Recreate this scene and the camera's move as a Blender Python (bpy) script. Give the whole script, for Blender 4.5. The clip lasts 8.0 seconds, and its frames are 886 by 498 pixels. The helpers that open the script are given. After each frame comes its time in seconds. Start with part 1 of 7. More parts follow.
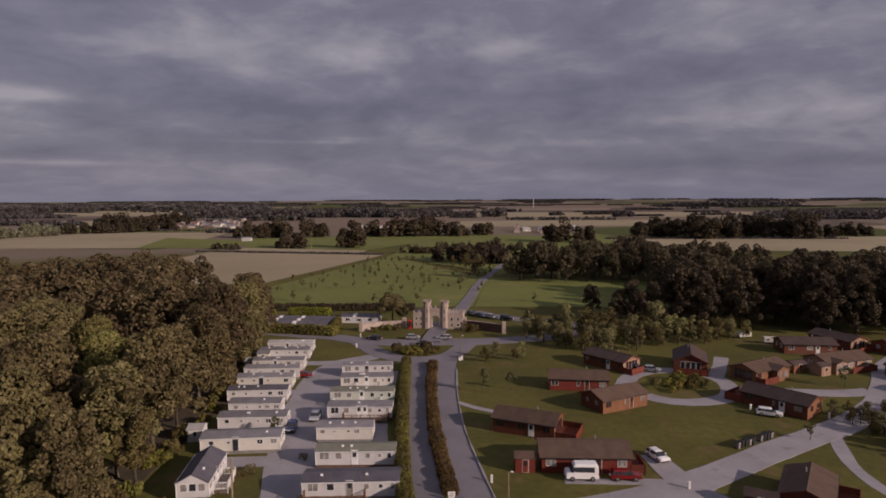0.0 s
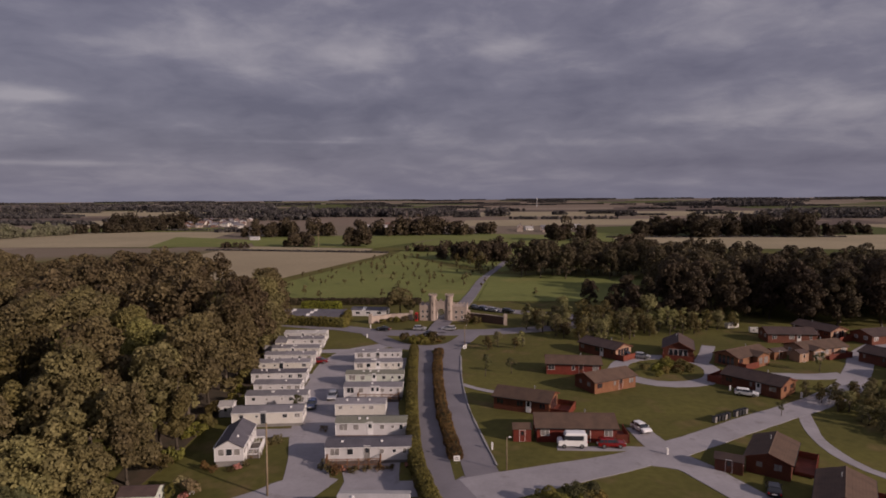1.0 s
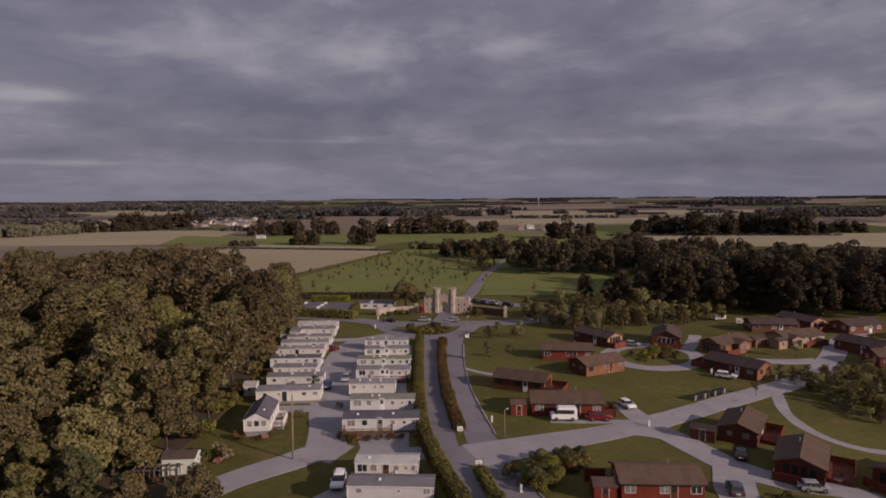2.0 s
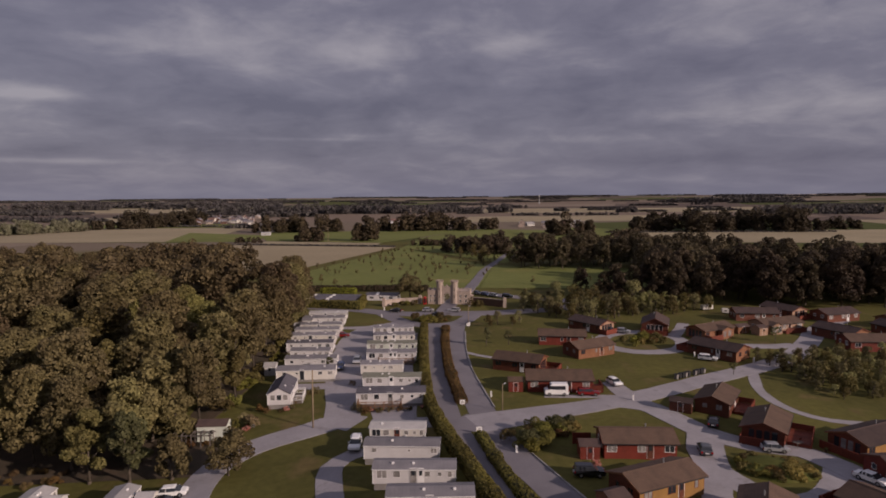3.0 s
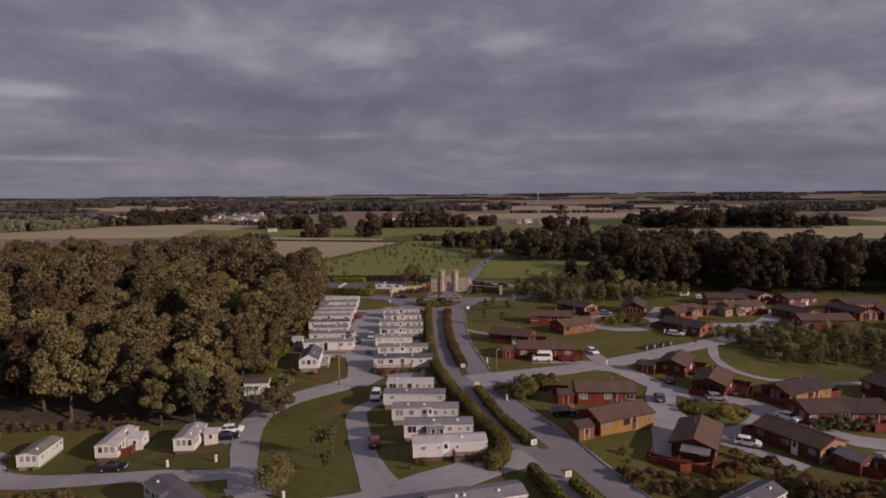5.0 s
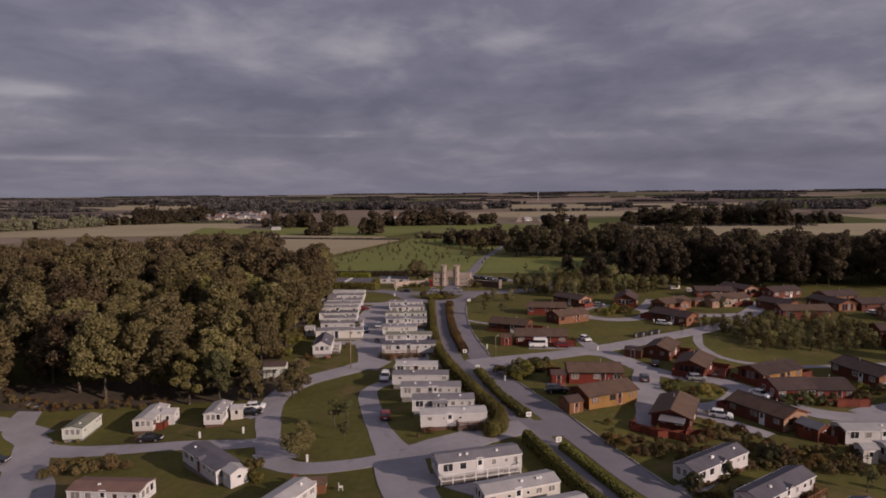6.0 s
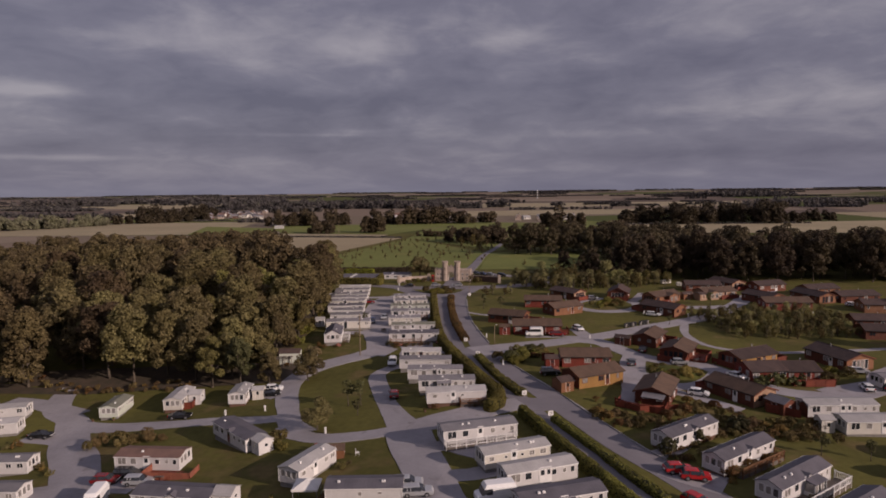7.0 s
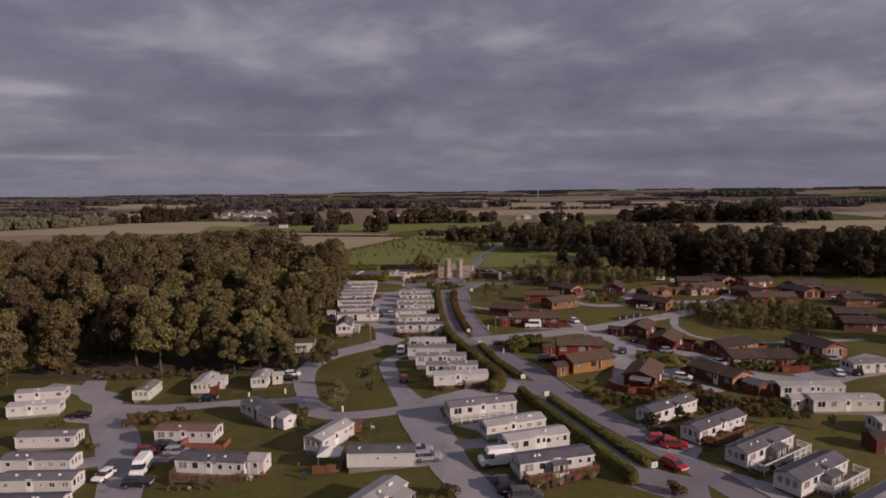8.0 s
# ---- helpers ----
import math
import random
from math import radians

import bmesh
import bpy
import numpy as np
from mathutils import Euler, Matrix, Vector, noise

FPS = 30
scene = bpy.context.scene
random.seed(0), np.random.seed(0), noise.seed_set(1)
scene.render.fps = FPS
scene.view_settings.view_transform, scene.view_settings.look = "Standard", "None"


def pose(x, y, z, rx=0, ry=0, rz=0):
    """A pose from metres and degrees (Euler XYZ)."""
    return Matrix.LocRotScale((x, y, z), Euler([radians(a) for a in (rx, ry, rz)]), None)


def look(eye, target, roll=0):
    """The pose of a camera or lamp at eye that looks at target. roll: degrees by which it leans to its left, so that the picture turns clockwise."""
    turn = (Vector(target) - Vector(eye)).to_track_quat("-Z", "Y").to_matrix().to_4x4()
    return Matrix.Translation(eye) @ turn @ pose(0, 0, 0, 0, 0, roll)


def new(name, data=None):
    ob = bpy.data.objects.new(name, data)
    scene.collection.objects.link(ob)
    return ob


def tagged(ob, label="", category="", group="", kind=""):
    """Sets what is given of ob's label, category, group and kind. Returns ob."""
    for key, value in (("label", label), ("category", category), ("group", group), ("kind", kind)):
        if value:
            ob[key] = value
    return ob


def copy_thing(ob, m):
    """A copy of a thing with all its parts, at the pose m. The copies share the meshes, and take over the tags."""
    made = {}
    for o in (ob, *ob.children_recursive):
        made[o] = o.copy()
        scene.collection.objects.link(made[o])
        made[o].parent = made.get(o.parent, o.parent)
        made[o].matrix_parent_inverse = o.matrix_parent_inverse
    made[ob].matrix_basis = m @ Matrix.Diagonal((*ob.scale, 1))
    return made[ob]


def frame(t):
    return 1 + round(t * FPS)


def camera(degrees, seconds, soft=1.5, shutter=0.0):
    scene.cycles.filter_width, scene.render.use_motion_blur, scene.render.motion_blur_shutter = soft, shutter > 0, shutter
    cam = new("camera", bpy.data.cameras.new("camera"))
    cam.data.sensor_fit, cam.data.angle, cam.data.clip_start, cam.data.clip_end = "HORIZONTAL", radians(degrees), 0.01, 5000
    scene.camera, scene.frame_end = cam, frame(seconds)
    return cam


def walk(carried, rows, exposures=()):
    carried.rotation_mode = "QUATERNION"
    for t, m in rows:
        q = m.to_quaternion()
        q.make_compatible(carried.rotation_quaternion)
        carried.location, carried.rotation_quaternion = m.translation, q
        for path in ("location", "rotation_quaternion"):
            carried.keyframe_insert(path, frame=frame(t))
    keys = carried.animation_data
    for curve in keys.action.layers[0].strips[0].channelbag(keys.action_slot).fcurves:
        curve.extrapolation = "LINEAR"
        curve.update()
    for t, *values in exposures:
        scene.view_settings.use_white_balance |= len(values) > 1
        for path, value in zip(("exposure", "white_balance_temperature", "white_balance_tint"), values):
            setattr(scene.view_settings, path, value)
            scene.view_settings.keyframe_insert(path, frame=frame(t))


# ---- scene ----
cam = camera(71.3, 8.0, soft=1.8)
PATH = [
    (0, (-1.498, 2.564, 36.074), (-1.64, 4.552, 35.909), -0.3),
    (0.5, (-1.344, -2.352, 36.06), (-1.492, -0.365, 35.896), -0.3),
    (1, (-1.093, -7.52, 36.013), (-1.247, -5.533, 35.847), -0.4),
    (1.5, (-0.891, -12.527, 35.968), (-1.049, -10.541, 35.802), -0.4),
    (3, (-0.389, -27.908, 35.579), (-0.553, -25.922, 35.404), -0.5),
    (3.5, (-0.167, -32.962, 35.498), (-0.331, -30.976, 35.321), -0.4),
    (4, (0.087, -38.046, 35.498), (-0.076, -36.061, 35.316), -0.5),
    (4.5, (0.243, -42.992, 35.481), (0.081, -41.007, 35.3), -0.5),
    (6, (0.612, -58.026, 35.379), (0.449, -56.042, 35.193), -0.6),
    (6.5, (0.664, -62.888, 35.404), (0.501, -60.903, 35.216), -0.7),
    (7, (0.782, -68.014, 35.52), (0.62, -66.03, 35.33), -0.7),
    (7.5, (0.807, -72.855, 35.706), (0.645, -70.87, 35.515), -0.7),
    (8, (0.636, -77.934, 35.783), (0.472, -75.95, 35.592), -0.7),
]
walk(cam, [(t, look(eye, target, roll)) for t, eye, target, roll in PATH], [(0.0, 0.34, 6760, 24), (8.0, 0.34, 6760, 24)])


# ---- the sky, the sun ----
SUN_AZ, SUN_EL = radians(-27), radians(20)
world = bpy.data.worlds.new("sky")
scene.world = world
world.use_nodes = True
wn, wl = world.node_tree.nodes, world.node_tree.links
wn.clear()


def wnode(kind, **settings):
    n = wn.new(kind)
    for key, value in settings.items():
        n.inputs[key.replace("_", " ")].default_value = value
    return n


def wmath(op, a, b=None, c=None):
    n = wn.new("ShaderNodeMath")
    n.operation = op
    for i, v in enumerate((a, b, c)):
        if v is None:
            continue
        if isinstance(v, (int, float)):
            n.inputs[i].default_value = v
        else:
            wl.new(v, n.inputs[i])
    return n.outputs[0]


sky = wn.new("ShaderNodeTexSky")
sky.sky_type, sky.sun_disc = "NISHITA", False
sky.sun_elevation, sky.sun_rotation = SUN_EL, radians(90) - SUN_AZ
sky.air_density, sky.dust_density = 1.2, 2.0
tc = wn.new("ShaderNodeTexCoord")
sep = wn.new("ShaderNodeSeparateXYZ")
wl.new(tc.outputs["Generated"], sep.inputs[0])
dx, dy, dz = sep.outputs
elev = wmath("ARCSINE", dz)
azim = wmath("ARCTAN2", dx, dy)
up = wmath("MAXIMUM", dz, 0.0)
# clouds lie on a flat layer: the lower they stand, the more they flatten
flat = wmath("POWER", wmath("ADD", up, 0.012), 0.72)
comb = wn.new("ShaderNodeCombineXYZ")
wl.new(wmath("MULTIPLY", azim, 3.3), comb.inputs[0])
wl.new(wmath("MULTIPLY", flat, 7.5), comb.inputs[1])
big = wnode("ShaderNodeTexNoise", Scale=1.15, Detail=7.0, Roughness=0.5, Distortion=0.8)
wl.new(comb.outputs[0], big.inputs["Vector"])
fine = wnode("ShaderNodeTexNoise", Scale=3.6, Detail=9.0, Roughness=0.56, Distortion=0.5)
wl.new(comb.outputs[0], fine.inputs["Vector"])


def cloud_bank(az, el, half_az, half_el, amount):
    """A soft long bank of cloud, lighter or darker than the rest."""
    u = wmath("DIVIDE", wmath("SUBTRACT", azim, az), half_az)
    v = wmath("DIVIDE", wmath("SUBTRACT", elev, el), half_el)
    r = wmath("ADD", wmath("MULTIPLY", u, u), wmath("MULTIPLY", v, v))
    return wmath("MULTIPLY", wmath("POWER", 2.718, wmath("MULTIPLY", r, -1.0)), amount)


banks = [
    cloud_bank(-0.572, 0.216, 0.104, 0.010, 0.14), cloud_bank(-0.378, 0.221, 0.096, 0.028, 0.20), cloud_bank(-0.239, 0.216, 0.096, 0.017, 0.20),
    cloud_bank(0.033, 0.231, 0.061, 0.015, 0.24), cloud_bank(-0.103, 0.249, 0.278, 0.031, 0.06), cloud_bank(0.393, 0.116, 0.157, 0.017, 0.22),
    cloud_bank(0.498, 0.134, 0.078, 0.023, 0.14), cloud_bank(-0.670, 0.139, 0.104, 0.011, 0.48), cloud_bank(-0.685, 0.119, 0.061, 0.007, 0.16),
    cloud_bank(-0.647, 0.051, 0.104, 0.004, 0.26), cloud_bank(-0.284, 0.088, 0.113, 0.003, 0.20), cloud_bank(-0.208, 0.094, 0.052, 0.004, 0.18),
    cloud_bank(0.166, 0.085, 0.174, 0.008, 0.14), cloud_bank(-0.085, 0.027, 0.435, 0.016, 0.07), cloud_bank(-0.607, 0.283, 0.165, 0.017, -0.22),
    cloud_bank(-0.284, 0.135, 0.487, 0.023, -0.20), cloud_bank(-0.452, 0.078, 0.217, 0.023, -0.15), cloud_bank(0.191, 0.176, 0.226, 0.017, -0.12),
    cloud_bank(0.466, 0.197, 0.130, 0.021, -0.10), cloud_bank(0.360, 0.050, 0.226, 0.011, -0.12), cloud_bank(-0.543, 0.173, 0.174, 0.016, -0.08),
]
comb_thin = wn.new("ShaderNodeCombineXYZ")
wl.new(wmath("MULTIPLY", azim, 5.0), comb_thin.inputs[0])
wl.new(wmath("MULTIPLY", flat, 19.0), comb_thin.inputs[1])
wisp = wnode("ShaderNodeTexNoise", Scale=2.6, Detail=8.0, Roughness=0.62, Distortion=1.4)
wl.new(comb_thin.outputs[0], wisp.inputs["Vector"])
total = wmath("ADD", wmath("MULTIPLY", big.outputs["Fac"], 0.86), wmath("MULTIPLY", fine.outputs["Fac"], 0.52))
total = wmath("ADD", total, wmath("MULTIPLY", wisp.outputs["Fac"], 0.12))
total = wmath("SUBTRACT", total, 0.205)
for b in banks:
    total = wmath("ADD", total, b)
ramp = wn.new("ShaderNodeValToRGB")
ramp.color_ramp.elements[0].position, ramp.color_ramp.elements[0].color = 0.28, (0.088, 0.093, 0.130, 1)
ramp.color_ramp.elements[1].position, ramp.color_ramp.elements[1].color = 0.90, (0.240, 0.246, 0.272, 1)
mid = ramp.color_ramp.elements.new(0.56)
mid.color = (0.132, 0.138, 0.177, 1)
wl.new(total, ramp.inputs[0])
# a paler veil towards the horizon
veil = wn.new("ShaderNodeMix")
veil.data_type = "RGBA"
wl.new(wmath("MULTIPLY", wmath("POWER", 2.718, wmath("MULTIPLY", up, -28.0)), 0.6), veil.inputs["Factor"])
wl.new(ramp.outputs[0], veil.inputs["A"])
veil.inputs["B"].default_value = (0.136, 0.145, 0.190, 1)
thin = wn.new("ShaderNodeMix")
thin.data_type = "RGBA"
thin.inputs["Factor"].default_value = 0.92
tinted = wn.new("ShaderNodeVectorMath")
tinted.operation = "SCALE"
tinted.inputs["Scale"].default_value = 0.06
wl.new(sky.outputs[0], tinted.inputs[0])
wl.new(tinted.outputs[0], thin.inputs["A"])
wl.new(veil.outputs["Result"], thin.inputs["B"])
back = wn.new("ShaderNodeBackground")
# an overcast sky grows brighter towards the zenith
climb = wmath("MINIMUM", wmath("MAXIMUM", wmath("DIVIDE", wmath("SUBTRACT", dz, 0.28), 0.62), 0.0), 1.0)
climb = wmath("MULTIPLY", wmath("MULTIPLY", climb, climb), wmath("SUBTRACT", 3.0, wmath("MULTIPLY", climb, 2.0)))
wl.new(wmath("ADD", wmath("MULTIPLY", climb, 0.45), 1.0), back.inputs["Strength"])
wl.new(thin.outputs["Result"], back.inputs["Color"])
wout = wn.new("ShaderNodeOutputWorld")
wl.new(back.outputs[0], wout.inputs[0])

lamp = bpy.data.lights.new("sun", "SUN")
lamp.energy, lamp.angle, lamp.color = 3.15, radians(0.6), (1.0, 0.87, 0.74)
sun = new("sun", lamp)
sun.matrix_world = look((math.cos(SUN_AZ) * math.cos(SUN_EL) * 300, math.sin(SUN_AZ) * math.cos(SUN_EL) * 300, math.sin(SUN_EL) * 300), (0, 0, 0))


# ---- materials ----
def mat(name, base, other=None, rough=0.8, scale=1.0, fine=9.0, bump=0.0, metal=0.0, vary=0.0, bands=None, spots=None, coat=0.0, spec=0.3, dirt=0.45):
    """A surface with two scales of mottling between base and other. bands: (axis, period, dark): boards or tile rows.
    vary: brightness change from object to object. spots: (colour, scale, share)."""
    m = bpy.data.materials.new(name)
    m.use_nodes = True
    nodes, links = m.node_tree.nodes, m.node_tree.links
    b = nodes["Principled BSDF"]
    b.inputs["Roughness"].default_value, b.inputs["Metallic"].default_value = rough, metal
    b.inputs["Specular IOR Level"].default_value = spec
    b.inputs["Coat Weight"].default_value = coat
    geo = nodes.new("ShaderNodeTexCoord").outputs["Object"] if bands else nodes.new("ShaderNodeNewGeometry").outputs["Position"]
    other = other or tuple(c * 0.7 for c in base)

    def noise_fac(s, detail):
        n = nodes.new("ShaderNodeTexNoise")
        n.inputs["Scale"].default_value, n.inputs["Detail"].default_value, n.inputs["Roughness"].default_value = s, detail, 0.6
        links.new(geo, n.inputs["Vector"])
        return n.outputs["Fac"]

    def mixed(fac, a, c, kind="MIX"):
        n = nodes.new("ShaderNodeMix")
        n.data_type, n.blend_type = "RGBA", kind
        for slot, v in (("Factor", fac), ("A", a), ("B", c)):
            if isinstance(v, (int, float)):
                n.inputs[slot].default_value = v
            elif isinstance(v, tuple):
                n.inputs[slot].default_value = (*v, 1)
            else:
                links.new(v, n.inputs[slot])
        return n.outputs["Result"]

    def span(v, lo, hi, a=0.0, c=1.0):
        n = nodes.new("ShaderNodeMapRange")
        links.new(v, n.inputs[0])
        for i, value in enumerate((lo, hi, a, c)):
            n.inputs[i + 1].default_value = value
        return n.outputs[0]

    coarse, grain = noise_fac(scale, 4), noise_fac(scale * fine, 6)
    col = mixed(span(coarse, 0.35, 0.65), base, other)
    col = mixed(dirt, col, mixed(span(grain, 0.3, 0.7), (0.62, 0.62, 0.62), (1.0, 1.0, 1.0)), "MULTIPLY")
    if spots:
        colour, s, share = spots
        col = mixed(span(noise_fac(s, 5), 0.62 - share, 0.72 - share), col, colour)
    height = grain
    if bands:
        axis, period, dark = bands
        sp = nodes.new("ShaderNodeSeparateXYZ")
        links.new(geo, sp.inputs[0])
        mod = nodes.new("ShaderNodeMath")
        mod.operation = "FRACT"
        div = nodes.new("ShaderNodeMath")
        div.operation = "DIVIDE"
        links.new(sp.outputs[axis], div.inputs[0])
        div.inputs[1].default_value = period
        links.new(div.outputs[0], mod.inputs[0])
        line = span(mod.outputs[0], 0.0, 0.16, dark, 1.0)
        col = mixed(1.0, col, line, "MULTIPLY")
        height = mod.outputs[0]
    if vary:
        info = nodes.new("ShaderNodeObjectInfo").outputs["Random"]
        col = mixed(1.0, col, span(info, 0, 1, 1 - vary, 1 + vary), "MULTIPLY")
    links.new(col, b.inputs["Base Color"])
    if bump:
        n = nodes.new("ShaderNodeBump")
        n.inputs["Strength"].default_value, n.inputs["Distance"].default_value = bump, 0.05
        links.new(height, n.inputs["Height"])
        links.new(n.outputs[0], b.inputs["Normal"])
    return m


def leaf_mat(name, base, other, vary=0.25):
    """Foliage: colour drifts from leaf cluster to leaf cluster and from tree to tree."""
    m = bpy.data.materials.new(name)
    m.use_nodes = True
    nodes, links = m.node_tree.nodes, m.node_tree.links
    b = nodes["Principled BSDF"]
    b.inputs["Roughness"].default_value, b.inputs["Specular IOR Level"].default_value = 0.65, 0.15
    isl = nodes.new("ShaderNodeNewGeometry").outputs["Random Per Island"]
    info = nodes.new("ShaderNodeObjectInfo").outputs["Random"]
    mix = nodes.new("ShaderNodeMix")
    mix.data_type = "RGBA"
    links.new(isl, mix.inputs["Factor"])
    mix.inputs["A"].default_value, mix.inputs["B"].default_value = (*base, 1), (*other, 1)
    hsv = nodes.new("ShaderNodeHueSaturation")
    links.new(mix.outputs["Result"], hsv.inputs["Color"])
    for slot, lo, hi in (("Value", 1 - vary, 1 + vary), ("Hue", 0.48, 0.515)):
        r = nodes.new("ShaderNodeMapRange")
        r.inputs[3].default_value, r.inputs[4].default_value = lo, hi
        links.new(info, r.inputs[0])
        links.new(r.outputs[0], hsv.inputs[slot])
    drift = nodes.new("ShaderNodeTexNoise")
    drift.inputs["Scale"].default_value, drift.inputs["Detail"].default_value = 0.11, 2.0
    links.new(nodes.new("ShaderNodeNewGeometry").outputs["Position"], drift.inputs["Vector"])
    shade = nodes.new("ShaderNodeValToRGB")
    shade.color_ramp.elements[0].position, shade.color_ramp.elements[0].color = 0.34, (0.76, 0.73, 0.70, 1)
    shade.color_ramp.elements[1].position, shade.color_ramp.elements[1].color = 0.66, (1.22, 1.25, 1.05, 1)
    links.new(drift.outputs["Fac"], shade.inputs[0])
    tone = nodes.new("ShaderNodeMix")
    tone.data_type, tone.blend_type = "RGBA", "MULTIPLY"
    tone.inputs["Factor"].default_value = 1.0
    links.new(hsv.outputs[0], tone.inputs["A"])
    links.new(shade.outputs[0], tone.inputs["B"])
    links.new(tone.outputs["Result"], b.inputs["Base Color"])
    tr = nodes.new("ShaderNodeBsdfTranslucent")
    links.new(tone.outputs["Result"], tr.inputs["Color"])
    both = nodes.new("ShaderNodeMixShader")
    both.inputs[0].default_value = 0.24
    links.new(b.outputs[0], both.inputs[1])
    links.new(tr.outputs[0], both.inputs[2])
    links.new(both.outputs[0], nodes["Material Output"].inputs["Surface"])
    return m


GRASS = mat("mown_grass", (0.088, 0.092, 0.024), (0.066, 0.074, 0.020), 0.95, 0.05, 14, 0.3, spots=((0.115, 0.098, 0.036), 0.11, 0.02), spec=0.1)
GRAVEL = mat("pale_gravel", (0.318, 0.302, 0.316), (0.258, 0.244, 0.256), 0.95, 0.16, 12, 0.0, spots=((0.21, 0.195, 0.20), 0.35, 0.02), spec=0.15, dirt=0.3)
ASPHALT = mat("grey_asphalt", (0.205, 0.192, 0.208), (0.165, 0.154, 0.168), 0.9, 0.13, 16, 0.0, spots=((0.16, 0.15, 0.16), 0.3, 0.01), spec=0.2, dirt=0.3)
DARK_ASPHALT = mat("dark_asphalt", (0.105, 0.098, 0.106), (0.080, 0.075, 0.082), 0.9, 0.2, 16, 0.1)
MEADOW = mat("pasture", (0.166, 0.184, 0.058), (0.142, 0.158, 0.049), 0.95, 0.018, 20, 0.2, spots=((0.190, 0.180, 0.062), 0.03, 0.03), spec=0.1)
STUBBLE = mat("stubble_field", (0.330, 0.276, 0.180), (0.282, 0.234, 0.152), 0.95, 0.012, 30, spec=0.1)
STUBBLE_PALE = mat("pale_stubble", (0.345, 0.292, 0.190), (0.285, 0.240, 0.155), 0.95, 0.012, 30, spec=0.1)
EARTH = mat("bare_earth", (0.085, 0.060, 0.040), (0.055, 0.045, 0.028), 0.95, 0.4, 10, 0.3)
WHITE = mat("white_cladding", (0.555, 0.54, 0.535), (0.49, 0.475, 0.47), 0.55, 0.5, 6, vary=0.06, bands=(2, 0.16, 0.88), dirt=0.15)
CREAM = mat("cream_cladding", (0.57, 0.545, 0.49), (0.515, 0.49, 0.44), 0.55, 0.5, 6, vary=0.06, bands=(2, 0.16, 0.88), dirt=0.15)
GREENISH = mat("pale_green_cladding", (0.50, 0.53, 0.46), (0.44, 0.47, 0.41), 0.55, 0.5, 6, bands=(2, 0.16, 0.88), dirt=0.15)
TRIM = mat("white_plastic", (0.73, 0.72, 0.705), (0.67, 0.66, 0.645), 0.4, 1.0, 6, dirt=0.15)
ROOF_GREY = mat("grey_sheet_roof", (0.205, 0.195, 0.205), (0.155, 0.150, 0.160), 0.6, 0.5, 8, 0.15, vary=0.18, bands=(0, 0.45, 0.84))
ROOF_PALE = mat("pale_sheet_roof", (0.40, 0.385, 0.375), (0.33, 0.32, 0.31), 0.6, 0.5, 8, 0.15, vary=0.15, bands=(0, 0.45, 0.86))
ROOF_SLATE = mat("slate_tile_roof", (0.120, 0.112, 0.128), (0.085, 0.080, 0.092), 0.6, 0.5, 8, 0.25, vary=0.12, bands=(0, 0.45, 0.82))
ROOF_GREEN = mat("mossy_green_roof", (0.190, 0.190, 0.150), (0.150, 0.152, 0.118), 0.7, 0.5, 8, 0.15, vary=0.1, bands=(0, 0.45, 0.86))
ROOF_RED = mat("weathered_red_roof", (0.205, 0.120, 0.095), (0.150, 0.092, 0.075), 0.7, 0.5, 8, 0.2, bands=(0, 0.4, 0.82))
TILE_BROWN = mat("brown_tile_roof", (0.116, 0.073, 0.050), (0.082, 0.052, 0.037), 0.8, 0.6, 9, 0.4, vary=0.2, bands=(1, 0.34, 0.72))
TILE_DARK = mat("dark_tile_roof", (0.076, 0.050, 0.043), (0.053, 0.035, 0.032), 0.8, 0.6, 9, 0.4, vary=0.2, bands=(1, 0.34, 0.72))
LOG_RED = mat("red_stained_boards", (0.200, 0.034, 0.021), (0.150, 0.028, 0.017), 0.6, 0.7, 9, 0.4, vary=0.15, bands=(2, 0.145, 0.62))
LOG_BROWN = mat("brown_stained_boards", (0.158, 0.048, 0.026), (0.112, 0.035, 0.020), 0.6, 0.7, 9, 0.4, vary=0.15, bands=(2, 0.145, 0.62))
LOG_ORANGE = mat("orange_stained_boards", (0.250, 0.112, 0.056), (0.196, 0.086, 0.043), 0.6, 0.7, 9, 0.4, vary=0.1, bands=(2, 0.145, 0.66))
LOG_YELLOW = mat("honey_stained_boards", (0.330, 0.180, 0.058), (0.270, 0.145, 0.047), 0.6, 0.7, 9, 0.4, vary=0.06, bands=(2, 0.145, 0.7))
LOG_PALE = mat("pale_boards", (0.37, 0.23, 0.15), (0.31, 0.19, 0.125), 0.6, 0.7, 9, 0.4, vary=0.06, bands=(2, 0.145, 0.7))
DECK = mat("red_deck_boards", (0.190, 0.042, 0.022), (0.135, 0.032, 0.018), 0.7, 0.8, 9, 0.3, vary=0.15, bands=(0, 0.14, 0.6))
DECK_GREY = mat("grey_deck_boards", (0.16, 0.135, 0.115), (0.12, 0.10, 0.088), 0.8, 0.8, 9, 0.3, vary=0.15, bands=(0, 0.14, 0.6))
BRICK = mat("terrace_brick", (0.30, 0.098, 0.060), (0.225, 0.080, 0.052), 0.9, 1.2, 8, 0.2, bands=(2, 0.15, 0.75))
SKIRT = mat("skirting_brick", (0.155, 0.082, 0.058), (0.115, 0.068, 0.05), 0.9, 1.2, 8, 0.2)
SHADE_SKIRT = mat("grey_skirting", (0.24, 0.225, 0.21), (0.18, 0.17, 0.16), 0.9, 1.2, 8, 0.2)
